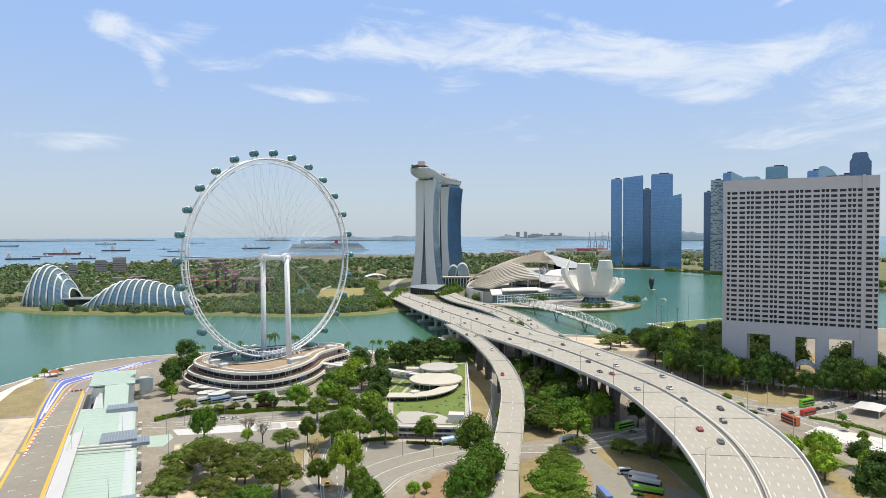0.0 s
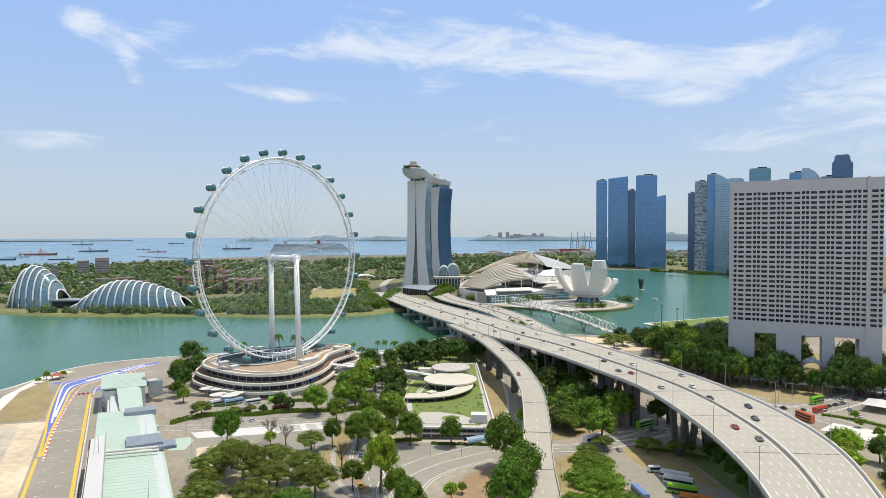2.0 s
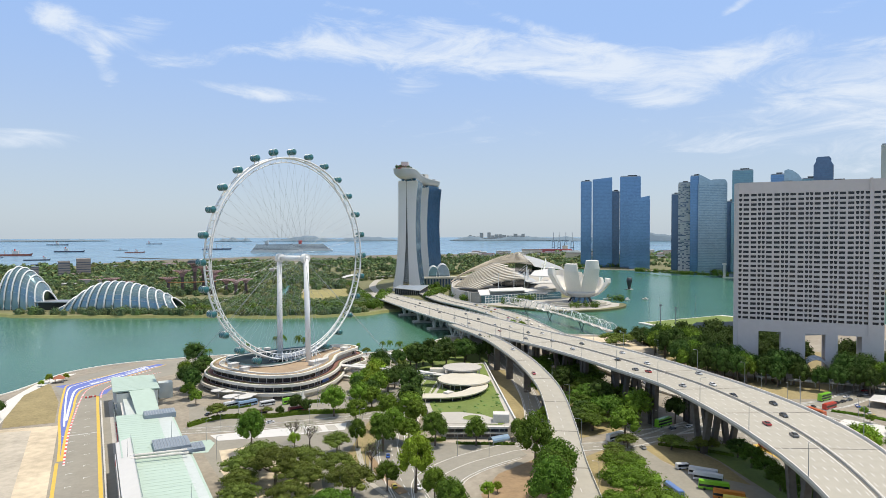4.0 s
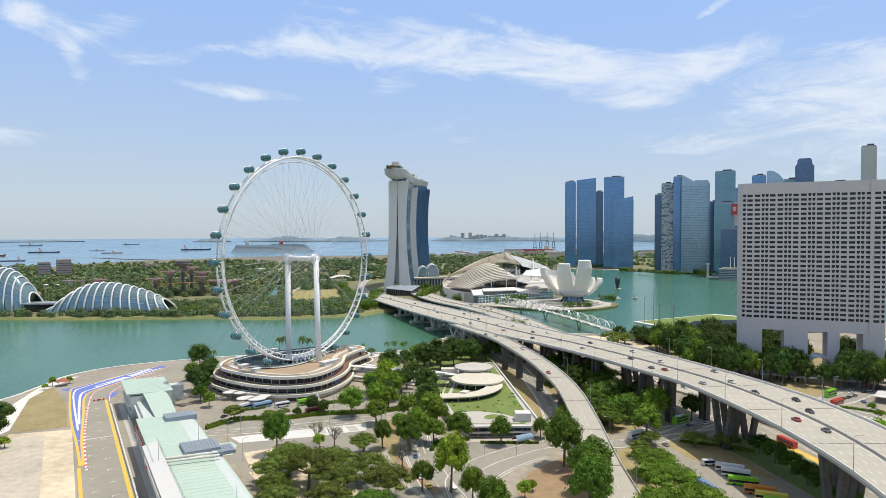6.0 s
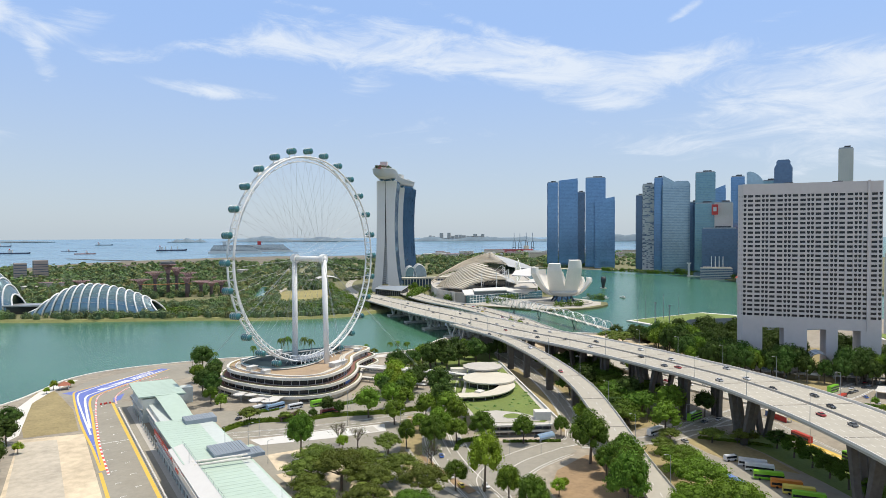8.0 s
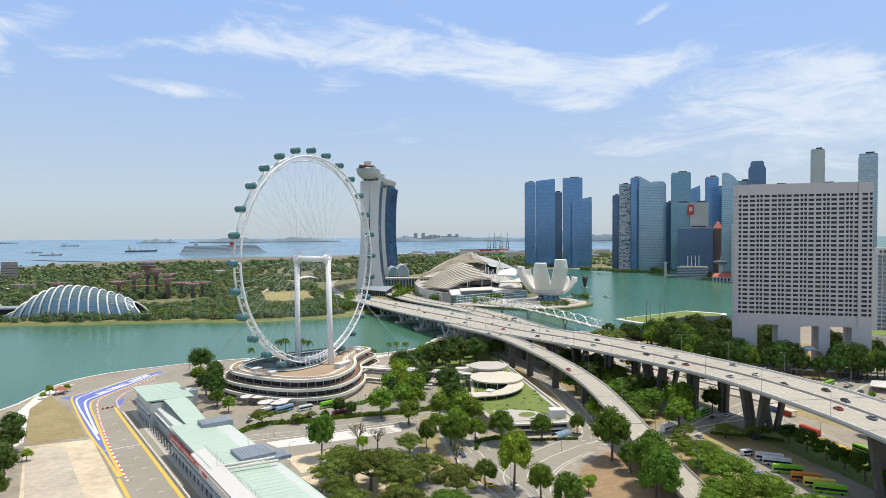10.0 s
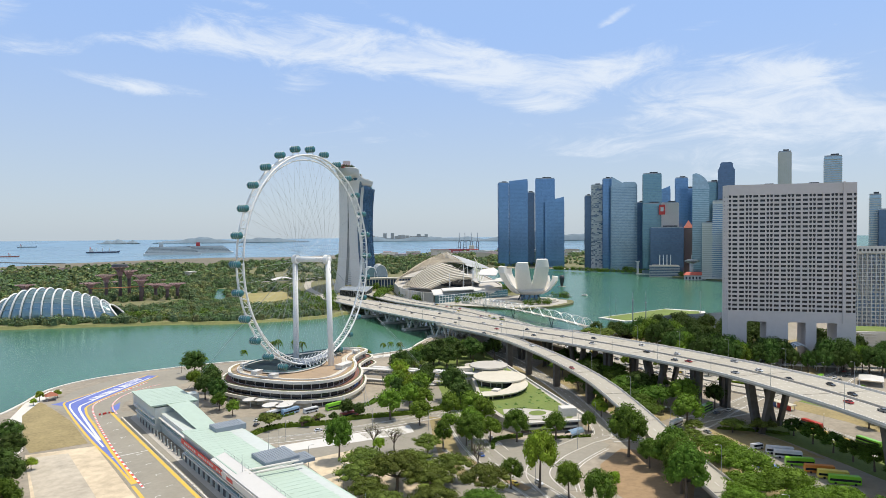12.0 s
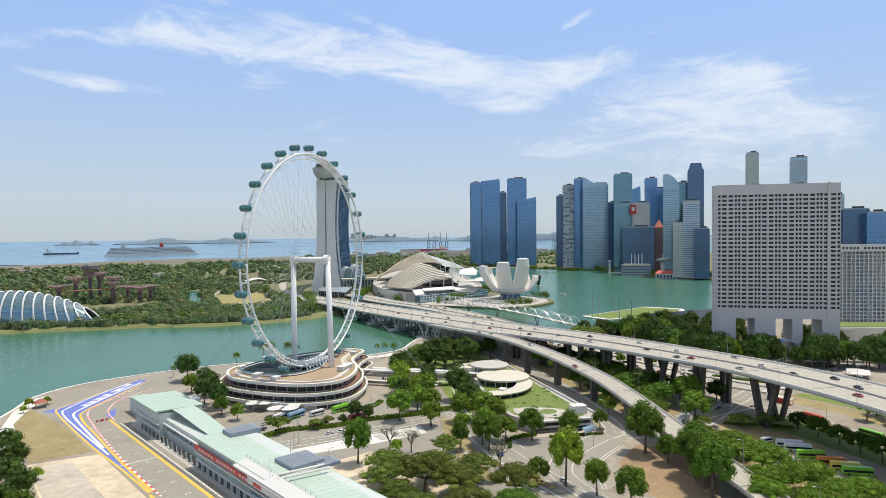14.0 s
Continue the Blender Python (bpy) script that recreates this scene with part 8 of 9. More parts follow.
def car_proto(colour):
    th = thing("car", (0, 0, -60), colour + " saloon car on the road", "car", "cars")
    body = Mesh()
    prof = [(-2.2, 0.35), (-2.25, 0.75), (-2.1, 0.95), (-1.3, 1.02), (1.0, 0.95), (2.05, 0.78), (2.2, 0.55), (2.15, 0.35)]
    n = len(prof)
    body.add([(x, y, z) for y in (-0.88, 0.88) for x, z in prof], [tuple(range(n - 1, -1, -1)), tuple(range(n, 2 * n))] + [(i, (i + 1) % n, n + (i + 1) % n, n + i) for i in range(n)])
    part("body", body, CAR_PAINT[colour], th)
    cab = [(-1.7, 0.98), (-1.15, 1.42), (0.25, 1.44), (1.05, 0.95)]
    gl = Mesh().add([(x, y * (0.82 if z > 1.2 else 0.98), z) for y in (-0.8, 0.8) for x, z in cab], [(3, 2, 1, 0), (4, 5, 6, 7), (0, 1, 5, 4), (1, 2, 6, 5), (2, 3, 7, 6)])
    part("window_glass", gl, GLASS_DARK, th)
    part("roof_panel", Mesh().box(-0.45, 0, 1.43, 1.35, 1.25, 0.05), CAR_PAINT[colour], th)
    for x in (-1.35, 1.4):
        for y in (-0.82, 0.82):
            part("wheel", Mesh().tube([(x, y - 0.1, 0.33), (x, y + 0.1, 0.33)], 0.33, 10), TYRE, th)
    for y in (-0.62, 0.62):
        part("headlight", Mesh().box(2.16, y, 0.58, 0.08, 0.36, 0.16), LAMP_GLASS, th)
    return th


CARS = {c: car_proto(c) for c in CAR_PAINT}


def put_car(colour, x, y, z, yaw):
    return copy_thing(CARS[colour], pose(x, y, z, 0, 0, math.degrees(yaw)))


def on_deck(A, B, y, t):
    i = min(range(1, len(A) - 1), key=lambda k: abs(A[k][1] + (B[k][1] - A[k][1]) * t - y))
    a, b = lane_point(A[i - 1], B[i - 1], t, 0), lane_point(A[i + 1], B[i + 1], t, 0)
    f = (y - a[1]) / ((b[1] - a[1]) or 1)
    p = [a[c] + (b[c] - a[c]) * f for c in range(3)]
    return p, math.atan2(b[1] - a[1], b[0] - a[0])


rc = random.Random(17)
for colour, y, t in (("black", 176, 0.62), ("black", 190, 0.77), ("white", 228, 0.62), ("grey", 158, 0.39), ("red", 172, 0.31), ("black", 304, 0.39), ("white", 322, 0.77), ("silver", 250, 0.85), ("red", 268, 0.31), ("grey", 276, 0.23), ("white", 286, 0.62), ("black", 208, 0.54), ("silver", 234, 0.23), ("white", 352, 0.31), ("black", 366, 0.69), ("silver", 390, 0.46), ("grey", 412, 0.23), ("white", 432, 0.77), ("black", 444, 0.62), ("red", 470, 0.31), ("white", 492, 0.69), ("silver", 512, 0.54), ("grey", 540, 0.23), ("black", 566, 0.62), ("white", 590, 0.31), ("grey", 620, 0.77), ("black", 650, 0.39), ("white", 690, 0.62), ("silver", 730, 0.31), ("black", 770, 0.69), ("white", 815, 0.46), ("grey", 870, 0.62)):
    p, al = on_deck(VA, VB, y, t)
    put_car(colour, p[0], p[1], p[2] + 0.02, al + (math.pi if t > 0.5 else 0))
for colour, k, t in (("black", 14, 0.28), ("white", 25, 0.7), ("red", 33, 0.28)):
    p = lane_point(RA[k], RB[k], t, 0.02)
    put_car(colour, *p, math.atan2(RB[k + 1][1] - RB[k][1], RB[k + 1][0] - RB[k][0]))
for k in range(46):
    y = 300 + 450 * rc.random() ** 1.1
    t = rc.choice((0.14, 0.25, 0.35, 0.64, 0.75, 0.85))
    p, al = on_deck(BA, BB, y, t)
    put_car(rc.choice(("white", "silver", "black", "grey", "red", "yellow", "black", "white")), p[0], p[1], p[2] + 0.02, al + (math.pi if t > 0.5 else 0))
for colour, x, y, yaw in (("white", 66, 262, 1.2), ("blue", 76, 285, 1.15), ("yellow", 64, 252, 1.3), ("white", 72, 246, -1.8), ("silver", 96, 300, 1.1), ("white", 310, 262, 1.2), ("silver", 317, 250, 1.3), ("black", 320, 246, 1.3), ("black", 326, 238, 0.1), ("black", 346, 236, 3.1), ("black", 353, 236, 3.1), ("grey", 360, 236, 3.1), ("white", 366, 241, 3.1), ("red", 392, 244, 0.0), ("black", 376, 238, 0.0), ("silver", 384, 238, 0.0), ("blue", 350, 226, 0.8), ("white", 342, 216, 0.8), ("yellow", 336, 210, 0.8), ("white", 296, 300, 1.2), ("silver", 300, 312, 1.2), ("white", 290, 330, 1.2), ("black", 306, 285, 1.2), ("white", 19, 404, 0.5), ("black", 23, 399, 0.5), ("black", 15, 396, 0.7), ("white", 36, 366, 0.0), ("white", 42, 364, 0.0), ("grey", 222, 250, 0.0), ("white", 232, 248, 0.1), ("silver", 186, 236, 1.2), ("white", 240, 238, 1.4)):
    put_car(colour, x, y, G + 0.06, yaw)
for c in CARS.values():
    for o in (*c.children_recursive, c):
        bpy.data.objects.remove(o)


def bus(x, y, yaw, rgb, label, h=3.2, length=11.5, roof=None):
    th = thing("bus", (x, y, G + 0.05), label, "bus", "buses", yaw=yaw)
    mt = bpy.data.materials.get(label) or mat(label, rgb, 0.35, var=0.04, coat=0.4)
    part("body", Mesh().box(0, 0, 0.4, length, 2.5, h - 0.4, 0, 0.975), mt, th)
    part("window_band", Mesh().box(0, 0, 1.35, length - 0.5, 2.53, 0.95), GLASS_DARK, th)
    if h > 4:
        part("upper_window_band", Mesh().box(0, 0, 2.9, length - 0.5, 2.51, 0.85), GLASS_DARK, th)
    part("windscreen", Mesh().box(length / 2 - 0.1, 0, 1.1, 0.24, 2.2, 1.5), GLASS_DARK, th)
    part("roof", Mesh().box(0, 0, h, length * 0.94, 2.2, 0.14), roof or mt, th)
    for wx in (-length * 0.3, length * 0.32):
        for wy in (-1.18, 1.18):
            part("wheel", Mesh().tube([(wx, wy - 0.14, 0.48), (wx, wy + 0.14, 0.48)], 0.48, 10), TYRE, th)


LIME, DRED, CWHITE = (0.22, 0.55, 0.03), (0.55, 0.05, 0.03), (0.70, 0.71, 0.72)
bus(332, 232, 0.05, DRED, "red single-deck bus at the lights")
bus(348, 244, 0.05, LIME, "lime green double-deck bus at the lights", 4.3)
bus(309, 226, 1.3, (0.62, 0.13, 0.04), "orange-red double-deck bus in the plaza", 4.3)
bus(222, 256, 0.1, LIME, "lime green bus under the expressway", 4.3)
bus(184, 252, 0.1, CWHITE, "white coach on the cross road", 3.4)
bus(173.5, 187.3, -0.88, LIME, "lime green coach in the coach park", 3.4)
bus(170.6, 178.3, -0.92, (0.60, 0.22, 0.04), "orange coach in the coach park", 3.4)
bus(179, 194.3, -0.98, CWHITE, "white coach in the coach park", 3.4)
bus(181.8, 199, -1.0, CWHITE, "white coach in the coach park", 3.4)
bus(168.4, 172.3, -0.95, (0.75, 0.62, 0.12), "yellow and white coach in the coach park", 3.4)
bus(165.8, 167.2, -0.95, LIME, "lime green coach in the coach park", 3.4)
bus(156, 192, 1.25, (0.14, 0.24, 0.50), "blue and white coach in the coach park", 3.4)
bus(181, 209, -0.4, CWHITE, "white minibus in the coach park", 2.4, 5.4)
bus(236, 206, 1.2, DRED, "red bus on the lower road")
bus(222, 176, 1.2, LIME, "lime green bus on the lower road", 4.3)
bus(30.7, 407, 0.3, CWHITE, "white coach at the terminal", 3.4)
bus(38.5, 404.5, 0.25, (0.30, 0.45, 0.62), "pale blue coach at the terminal", 3.4)
bus(49, 400, 0.1, CWHITE, "white minibus at the terminal", 2.8, 9)
bus(63, 397.5, 0.15, LIME, "lime green coach at the terminal", 3.6)
bus(61, 377.5, 0.1, (0.22, 0.04, 0.05), "maroon bus in the forecourt")
bus(38, 380, 0.2, (0.16, 0.09, 0.07), "brown coach in the forecourt", 3.4)
bus(110, 334, 1.0, (0.50, 0.42, 0.28), "beige bus on the park road", 3.2)
for x, y in ((262, 232),):
    th = thing("bus_stop_roof", (x, y, G), "covered bus stop with a pale roof and red panels", "bus shelter", yaw=1.25)
    part("roof", Mesh().box(0, 0, 3, 16, 5, 0.4), CREAM, th)
    part("panel", Mesh().box(-3, 1.6, 0, 9, 0.3, 3), RED, th)
    part("panel", Mesh().box(5, 1.6, 0, 5, 0.3, 3), CAR_PAINT["blue"], th)
    for sx in (-7, 7):
        part("post", Mesh().box(sx, -2, 0, 0.3, 0.3, 3), WHITE, th)


# ---- lamps ----
def lamp_proto(height, arm, double):
    th = thing("street_lamp", (0, 0, -60), "slim grey street lamp on a tall pole", "street lamp", "street lamps")
    part("pole", Mesh().tube([(0, 0, 0), (0, 0, height)], [0.13, 0.07], 6), GREY_METAL, th)
    for sg in ((-1, 1) if double else (1,)):
        part("arm", Mesh().tube([(0, 0, height - 0.3), (sg * arm * 0.5, 0, height + 0.25), (sg * arm, 0, height + 0.3)], 0.06, 5), GREY_METAL, th)
        part("lamp_head", Mesh().box(sg * (arm + 0.35), 0, height + 0.2, 0.9, 0.32, 0.16), CONCRETE_PALE, th)
    return th


LP1, LP2 = lamp_proto(10.5, 1.8, False), lamp_proto(11.5, 1.6, True)
for y in range(130, 800, 38):
    for t, turn in ((0.006, 0), (0.994, math.pi)):
        p, al = on_deck(VA, VB, y + (14 if t > 0.5 else 0), t)
        copy_thing(LP1, pose(p[0], p[1], p[2] + 1.0, 0, 0, math.degrees(al - math.pi / 2 + turn)))
for k in range(4, len(RAMP_MID) - 8, 6):
    p = lane_point(RA[k], RB[k], 0.99, 1.0)
    copy_thing(LP1, pose(*p, 0, 0, math.degrees(math.atan2(RA[k][1] - RB[k][1], RA[k][0] - RB[k][0]))))
for y in range(310, 740, 40):
    p, al = on_deck(BA, BB, y, 0.5)
    copy_thing(LP2, pose(p[0], p[1], p[2] + 0.8, 0, 0, math.degrees(al - math.pi / 2)))
for x, y, a in ((104, 322, 150), (92, 296, 150), (70, 246, 160), (58, 268, -20), (66, 300, -20), (80, 330, -20), (16, 362, -90), (36, 358, -90), (60, 352, -90), (88, 346, -90), (30, 388, 90), (74, 382, 90), (100, 372, 120), (116, 262, 60), (134, 276, -60), (104, 270, -60), (158, 284, 140), (180, 318, 140), (160, 258, -90), (212, 254, -90), (250, 258, -90), (234, 226, 20), (224, 196, 20), (330, 256, 200), (328, 214, 170), (310, 180, 170), (360, 248, -90), (390, 248, -90), (340, 280, 215), (352, 262, 215), (310, 310, 200), (300, 340, 200), (7, 320, 0), (7, 290, 0), (7, 350, 0), (150, 352, -40), (172, 400, -40)):
    copy_thing(LP1, pose(x, y, G, 0, 0, a))
for o in [c for lp in (LP1, LP2) for c in (*lp.children_recursive, lp)]:
    bpy.data.objects.remove(o)


# ---- inner bay waterfront ----
float_th = thing("floating_pitch", (580, 520, 0), "floating stage with a green pitch and pale rim", "platform")
fo = (580, 520)
FP = ccw([(x - fo[0], y - fo[1]) for x, y in ((514, 553), (508, 512), (620, 470), (668, 500), (655, 548))])
part("pontoon", Mesh().prism(FP, -0.5, 1.3), CONCRETE_PALE, float_th)
part("pitch", Mesh().prism([(x * 0.9, y * 0.9 + 1) for x, y in FP], 1.25, 1.34), GRASS, float_th, "mown green pitch")
for x, y in ((514, 537), (540, 546), (563, 538), (595, 540), (648, 495)):
    th = thing("floodlight_mast", (x, y, 1.3), "slim floodlight mast on the floating stage", "floodlight", "floodlight masts")
    part("pole", Mesh().tube([(0, 0, 0), (0, 0, 28)], [0.4, 0.22], 6), GREY_METAL, th)
    part("lamp_bank", Mesh().box(0, 0, 28, 1.6, 0.5, 1.0, 0.8), DARK_METAL, th)
for x, y, h in ((438, 452, 33), (452, 446, 30)):
    th = thing("floodlight_mast", (x, y, G), "tall floodlight mast by the water", "floodlight", "floodlight masts")
    part("pole", Mesh().tube([(0, 0, 0), (0, 0, h)], [0.6, 0.35], 8), GREY_METAL, th)
    part("lamp_bank", Mesh().box(0, 0, h - 1, 2.4, 0.6, 1.4, -0.6), GREY_METAL, th)
stand = thing("grandstand", (560, 425, G), "long grey grandstand facing the floating stage", "grandstand", yaw=-0.35)
part("seating_tier", Mesh().add([(-90, 8, 0), (90, 8, 0), (90, -22, 0), (-90, -22, 0), (-90, 8, 1.5), (90, 8, 1.5), (90, -22, 16), (-90, -22, 16)], [(3, 2, 1, 0), (4, 5, 6, 7), (0, 1, 5, 4), (1, 2, 6, 5), (2, 3, 7, 6), (3, 0, 4, 7)]), PLANT_GREY, stand)
for k in range(10):
    part("tier_edge", Mesh().box(0, 6 - 2.8 * k, 2.3 + 1.35 * k, 178, 0.5, 0.5), CONCRETE_DARK, stand)
for x, y, s in ((838, 886, 1.0),):
    th = thing("harbour_sculpture", (x, y, 0), "dark bell-shaped sculpture on a float", "sculpture")
    part("float", Mesh().disc(0, 0, -0.5, 7, 7, 1.3), CONCRETE, th)
    part("bell", Mesh().tube([(0, 0, 0.8), (0, 0, 8), (0, 0, 16), (0, 0, 22)], [2.2, 3.4, 5.2, 4.4], 14), DARK_METAL, th, smooth=True)
for k, (x, y) in enumerate(((690, 745), (706, 760), (724, 740), (672, 770))):
    th = thing("moored_boat", (x, y, 0), "small white moored boat", "boat", "moored boats", yaw=k * 0.8)
    part("hull", Mesh().add([(-5, -1.6, 0), (3, -1.6, 0), (6, 0, 0), (3, 1.6, 0), (-5, 1.6, 0), (-5, -2, 1.6), (3.4, -2, 1.6), (7, 0, 1.8), (3.4, 2, 1.6), (-5, 2, 1.6)], [(4, 3, 2, 1, 0), (5, 6, 7, 8, 9), (0, 1, 6, 5), (1, 2, 7, 6), (2, 3, 8, 7), (3, 4, 9, 8), (4, 0, 5, 9)]), WHITE, th)
    part("cabin", Mesh().box(-1, 0, 1.6, 4, 2.6, 1.8, 0, 0.85), WHITE, th)
pier_house = thing("boathouse_pavilion", (1196, 800, 0), "white waterside hall with a long red roof", "building", yaw=radians(-52))
part("hall", Mesh().box(0, 0, 0, 62, 16, 10), WHITE, pier_house)
part("roof", Mesh().add([(-33, -9.5, 10), (33, -9.5, 10), (33, 9.5, 10), (-33, 9.5, 10), (-27, 0, 17), (27, 0, 17)], [(0, 1, 5, 4), (1, 2, 5), (2, 3, 4, 5), (3, 0, 4), (3, 2, 1, 0)]), mat("red roof tiles", (0.55, 0.11, 0.07), 0.7, var=0.12), pier_house, "red tiled roof")
for k in range(9):
    part("arch_opening", Mesh().box(-28 + 7 * k, -8.1, 1, 3.6, 0.4, 6), GLASS_DARK, pier_house)
lookout = thing("lookout_tower", (1232, 838, 2.6), "white lookout tower with a round saucer top", "tower")
part("shaft", Mesh().tube([(0, 0, 0), (0, 0, 33)], 5, 14), WHITE, lookout, smooth=True)
part("saucer", Mesh().tube([(0, 0, 31), (0, 0, 35), (0, 0, 38), (0, 0, 40)], [6, 16, 16, 8], 24), WHITE, lookout)
part("window_ring", Mesh().tube([(0, 0, 35.6), (0, 0, 37.4)], 16.2, 24), GLASS_DARK, lookout)
part("mast", Mesh().tube([(0, 0, 40), (0, 0, 50)], 1.2, 6), WHITE, lookout)
block = thing("waterside_offices", (1222, 902, 0), "grey waterside office block with roof masts", "building", yaw=radians(-55))
part("body", Mesh().box(0, 0, 0, 66, 30, 26), CONCRETE, block)
for k in range(6):
    part("window_band", Mesh().box(0, 0, 3 + 3.8 * k, 66.6, 30.6, 1.9), GLASS_NAVY, block)
for k in range(4):
    part("roof_mast", Mesh().tube([(-10 + 8 * k, 0, 26), (-10 + 8 * k, 0, 52)], 1.0, 6), WHITE_STEEL, block)
part("roof_terrace", Mesh().box(2, 0, 26, 58, 24, 2), CREAM, block)
tent = thing("lookout_pier", (1270, 975, 0), "low white jetty building with a slim tower", "building", yaw=radians(-50))
part("deck", Mesh().box(0, 0, 0, 60, 14, 2.6), CONCRETE_PALE, tent)
part("hall", Mesh().box(4, 0, 2.6, 40, 10, 8), GLASS_PALE, tent)
part("tower", Mesh().box(-26, 0, 2.6, 5, 5, 28), WHITE, tent)
part("tower_cap", Mesh().box(-26, 0, 30.6, 9, 9, 3), WHITE, tent)
roofpyr = thing("pyramid_roof_block", (1290, 880, 2.6), "pinkish block with a red pyramid roof", "building", yaw=radians(-58))
part("body", Mesh().box(0, 0, 0, 20, 20, 112), mat("pink stone", (0.38, 0.25, 0.22), 0.8, var=0.1), roofpyr)
part("roof", Mesh().box(0, 0, 112, 23, 23, 18, 0, 0.05), mat("coral roof", (0.55, 0.16, 0.10), 0.7), roofpyr)
sandspit = Mesh().prism(ccw([(1225, 1448), (1300, 1386), (1333, 1290), (1345, 1200), (1322, 1190), (1306, 1280), (1272, 1360), (1212, 1426)]), -1, 1.4)
structure("sand_spit", sandspit, SAND, "strip of bare orange sand on the bay shore", "beach")
sign = thing("rooftop_sign", (1270, 938, 148), "red sign panel high on a tower", "sign", yaw=radians(-56))
part("panel", Mesh().box(0, -1.5, 0, 14, 1, 24), RED, sign)
part("panel_bar", Mesh().box(0, -2.2, 8, 7, 0.4, 10), WHITE, sign)

# white hotel to the side
wh = thing("balcony_hotel", (600, 280, G), "white hotel with a grid of blue balcony windows", "building", yaw=radians(-50))
part("body", Mesh().box(4, 18, 0, 58, 30, 82), CONCRETE_PALE, wh)
wm, pm = Mesh(), Mesh()
for r_ in range(20):
    for c_ in range(14):
        hole_cell(wm, pm, 4.0, 3.8, -24 + 4.0 * c_, 6 + 3.8 * r_, "rect", 3.3, 2.9, 1.0, lambda s, z, d: (s, 2.0 + d, z))
tagged(part("balcony_wall", wm, WHITE, wh, "white balcony grid"), kind="stuff")
tagged(part("balcony_panes", pm, GLASS_BLUE, wh), kind="stuff")
part("crown", Mesh().box(2, 3, 80, 60, 4, 7), WHITE, wh, "white sign band")
for k in range(15):
    if k != 8:
        part("sign_bar", Mesh().box(-24 + 3.4 * k, 0.9, 82, 1.9, 0.3, 2.4), DARK_METAL, wh)
pod = thing("shopping_podium", (560, 250, G), "low white shopping podium with stepped end", "building", yaw=radians(-50))
part("body", Mesh().box(0, 0, 0, 110, 34, 13), CONCRETE_PALE, pod)
part("roof_garden", Mesh().box(0, 0, 13, 104, 30, 0.5), GRASS, pod)
for k in range(5):
    part("stair_flight", Mesh().box(-38, -17.4, 1 + 2.4 * k, 12, 0.9, 0.8), WHITE, pod)
canopy = thing("market_tent", (366, 219, G), "white fabric roof beside the crossing", "canopy", yaw=0.3)
part("roof", Mesh().add([(-9, -7, 4), (9, -7, 4), (9, 7, 4), (-9, 7, 4), (-6, 0, 5.2), (6, 0, 5.2)], [(0, 1, 5, 4), (1, 2, 5), (2, 3, 4, 5), (3, 0, 4), (3, 2, 1, 0)]), WHITE, canopy)
for sx in (-8.4, 8.4):
    for sy in (-6.4, 6.4):
        part("post", Mesh().box(sx, sy, 0, 0.4, 0.4, 4), WHITE, canopy)
for s, b in ((20, 18), (40, 20), (64, 19), (90, 18)):
    p = H_TL + HD * s - HN * b
    th = thing("drop_off_canopy", (p.x, p.y, G), "low white canopy under the hotel trees", "canopy", "hotel canopies", yaw=math.atan2(HD.y, HD.x))
    part("roof", Mesh().box(0, 0, 3.4, 17, 5, 0.5), WHITE, th)
    for sx in (-7, 7):
        part("post", Mesh().box(sx, 0, 0, 0.4, 0.4, 3.4), WHITE, th)

# ---- gardens ----
SUPER = mat("planted steel tree", (0.13, 0.095, 0.10), 0.9, var=0.3, big=0.2, small=1)
CANOPY = mat("dusty pink branches", (0.34, 0.22, 0.23), 0.8, var=0.2)


def steel_tree(x, y, h, rim):
    """A planted trunk that flares into a funnel of thin branches with two hoops."""
    th = thing("steel_garden_tree", (x, y, 2.6), "tall steel garden tree with a flaring branch canopy", "sculpture", "steel garden trees")
    part("trunk", Mesh().tube([(0, 0, 0), (0, 0, h * 0.45), (0, 0, h * 0.74), (0, 0, h * 0.9)], [3.0, 2.4, 2.6, 4.4], 10), SUPER, th, "planted dark trunk", smooth=True)
    m = Mesh()
    for k in range(26):
        a = 2 * math.pi * k / 26
        path = [(r_ * math.cos(a), r_ * math.sin(a), z_) for r_, z_ in ((2.6, h * 0.72), (4.2, h * 0.84), (rim * 0.55, h * 0.94), (rim, h * (1.0 if k % 2 else 0.985)))]
        m.tube(path, [0.5, 0.45, 0.36, 0.22], 4)
    part("canopy", m, CANOPY, th, "funnel of thin mauve branches")
    for r_, z_ in ((rim, h * 0.99), (rim * 0.66, h * 0.955)):
        part("hoop", Mesh().tube([(r_ * math.cos(k * math.pi / 14), r_ * math.sin(k * math.pi / 14), z_) for k in range(28)], 0.35, 4, closed=True), CANOPY, th)
    return th


for x, y, h, rim in ((92, 1165, 42, 15), (71, 1172, 30, 15), (141, 1154, 40, 14), (160, 1149, 25, 15), (191, 1140, 25, 13), (128, 1180, 47, 13), (136, 1140, 33, 11), (172, 1128, 24, 11), (-12, 1185, 31, 13), (8, 1165, 26, 12)):
    steel_tree(x, y, h, rim)
crown_tree = steel_tree(112, 1166, 54, 13)
part("sky_bar", Mesh().tube([(0, 0, 53), (0, 0, 54), (0, 0, 57), (0, 0, 58)], [10, 12, 11, 9], 18), DARK_METAL, crown_tree, "dark drum on the tallest tree")
aerial = thing("aerial_walkway", (92, 1160, 2.6), "thin orange walkway hung between the steel trees", "footbridge")
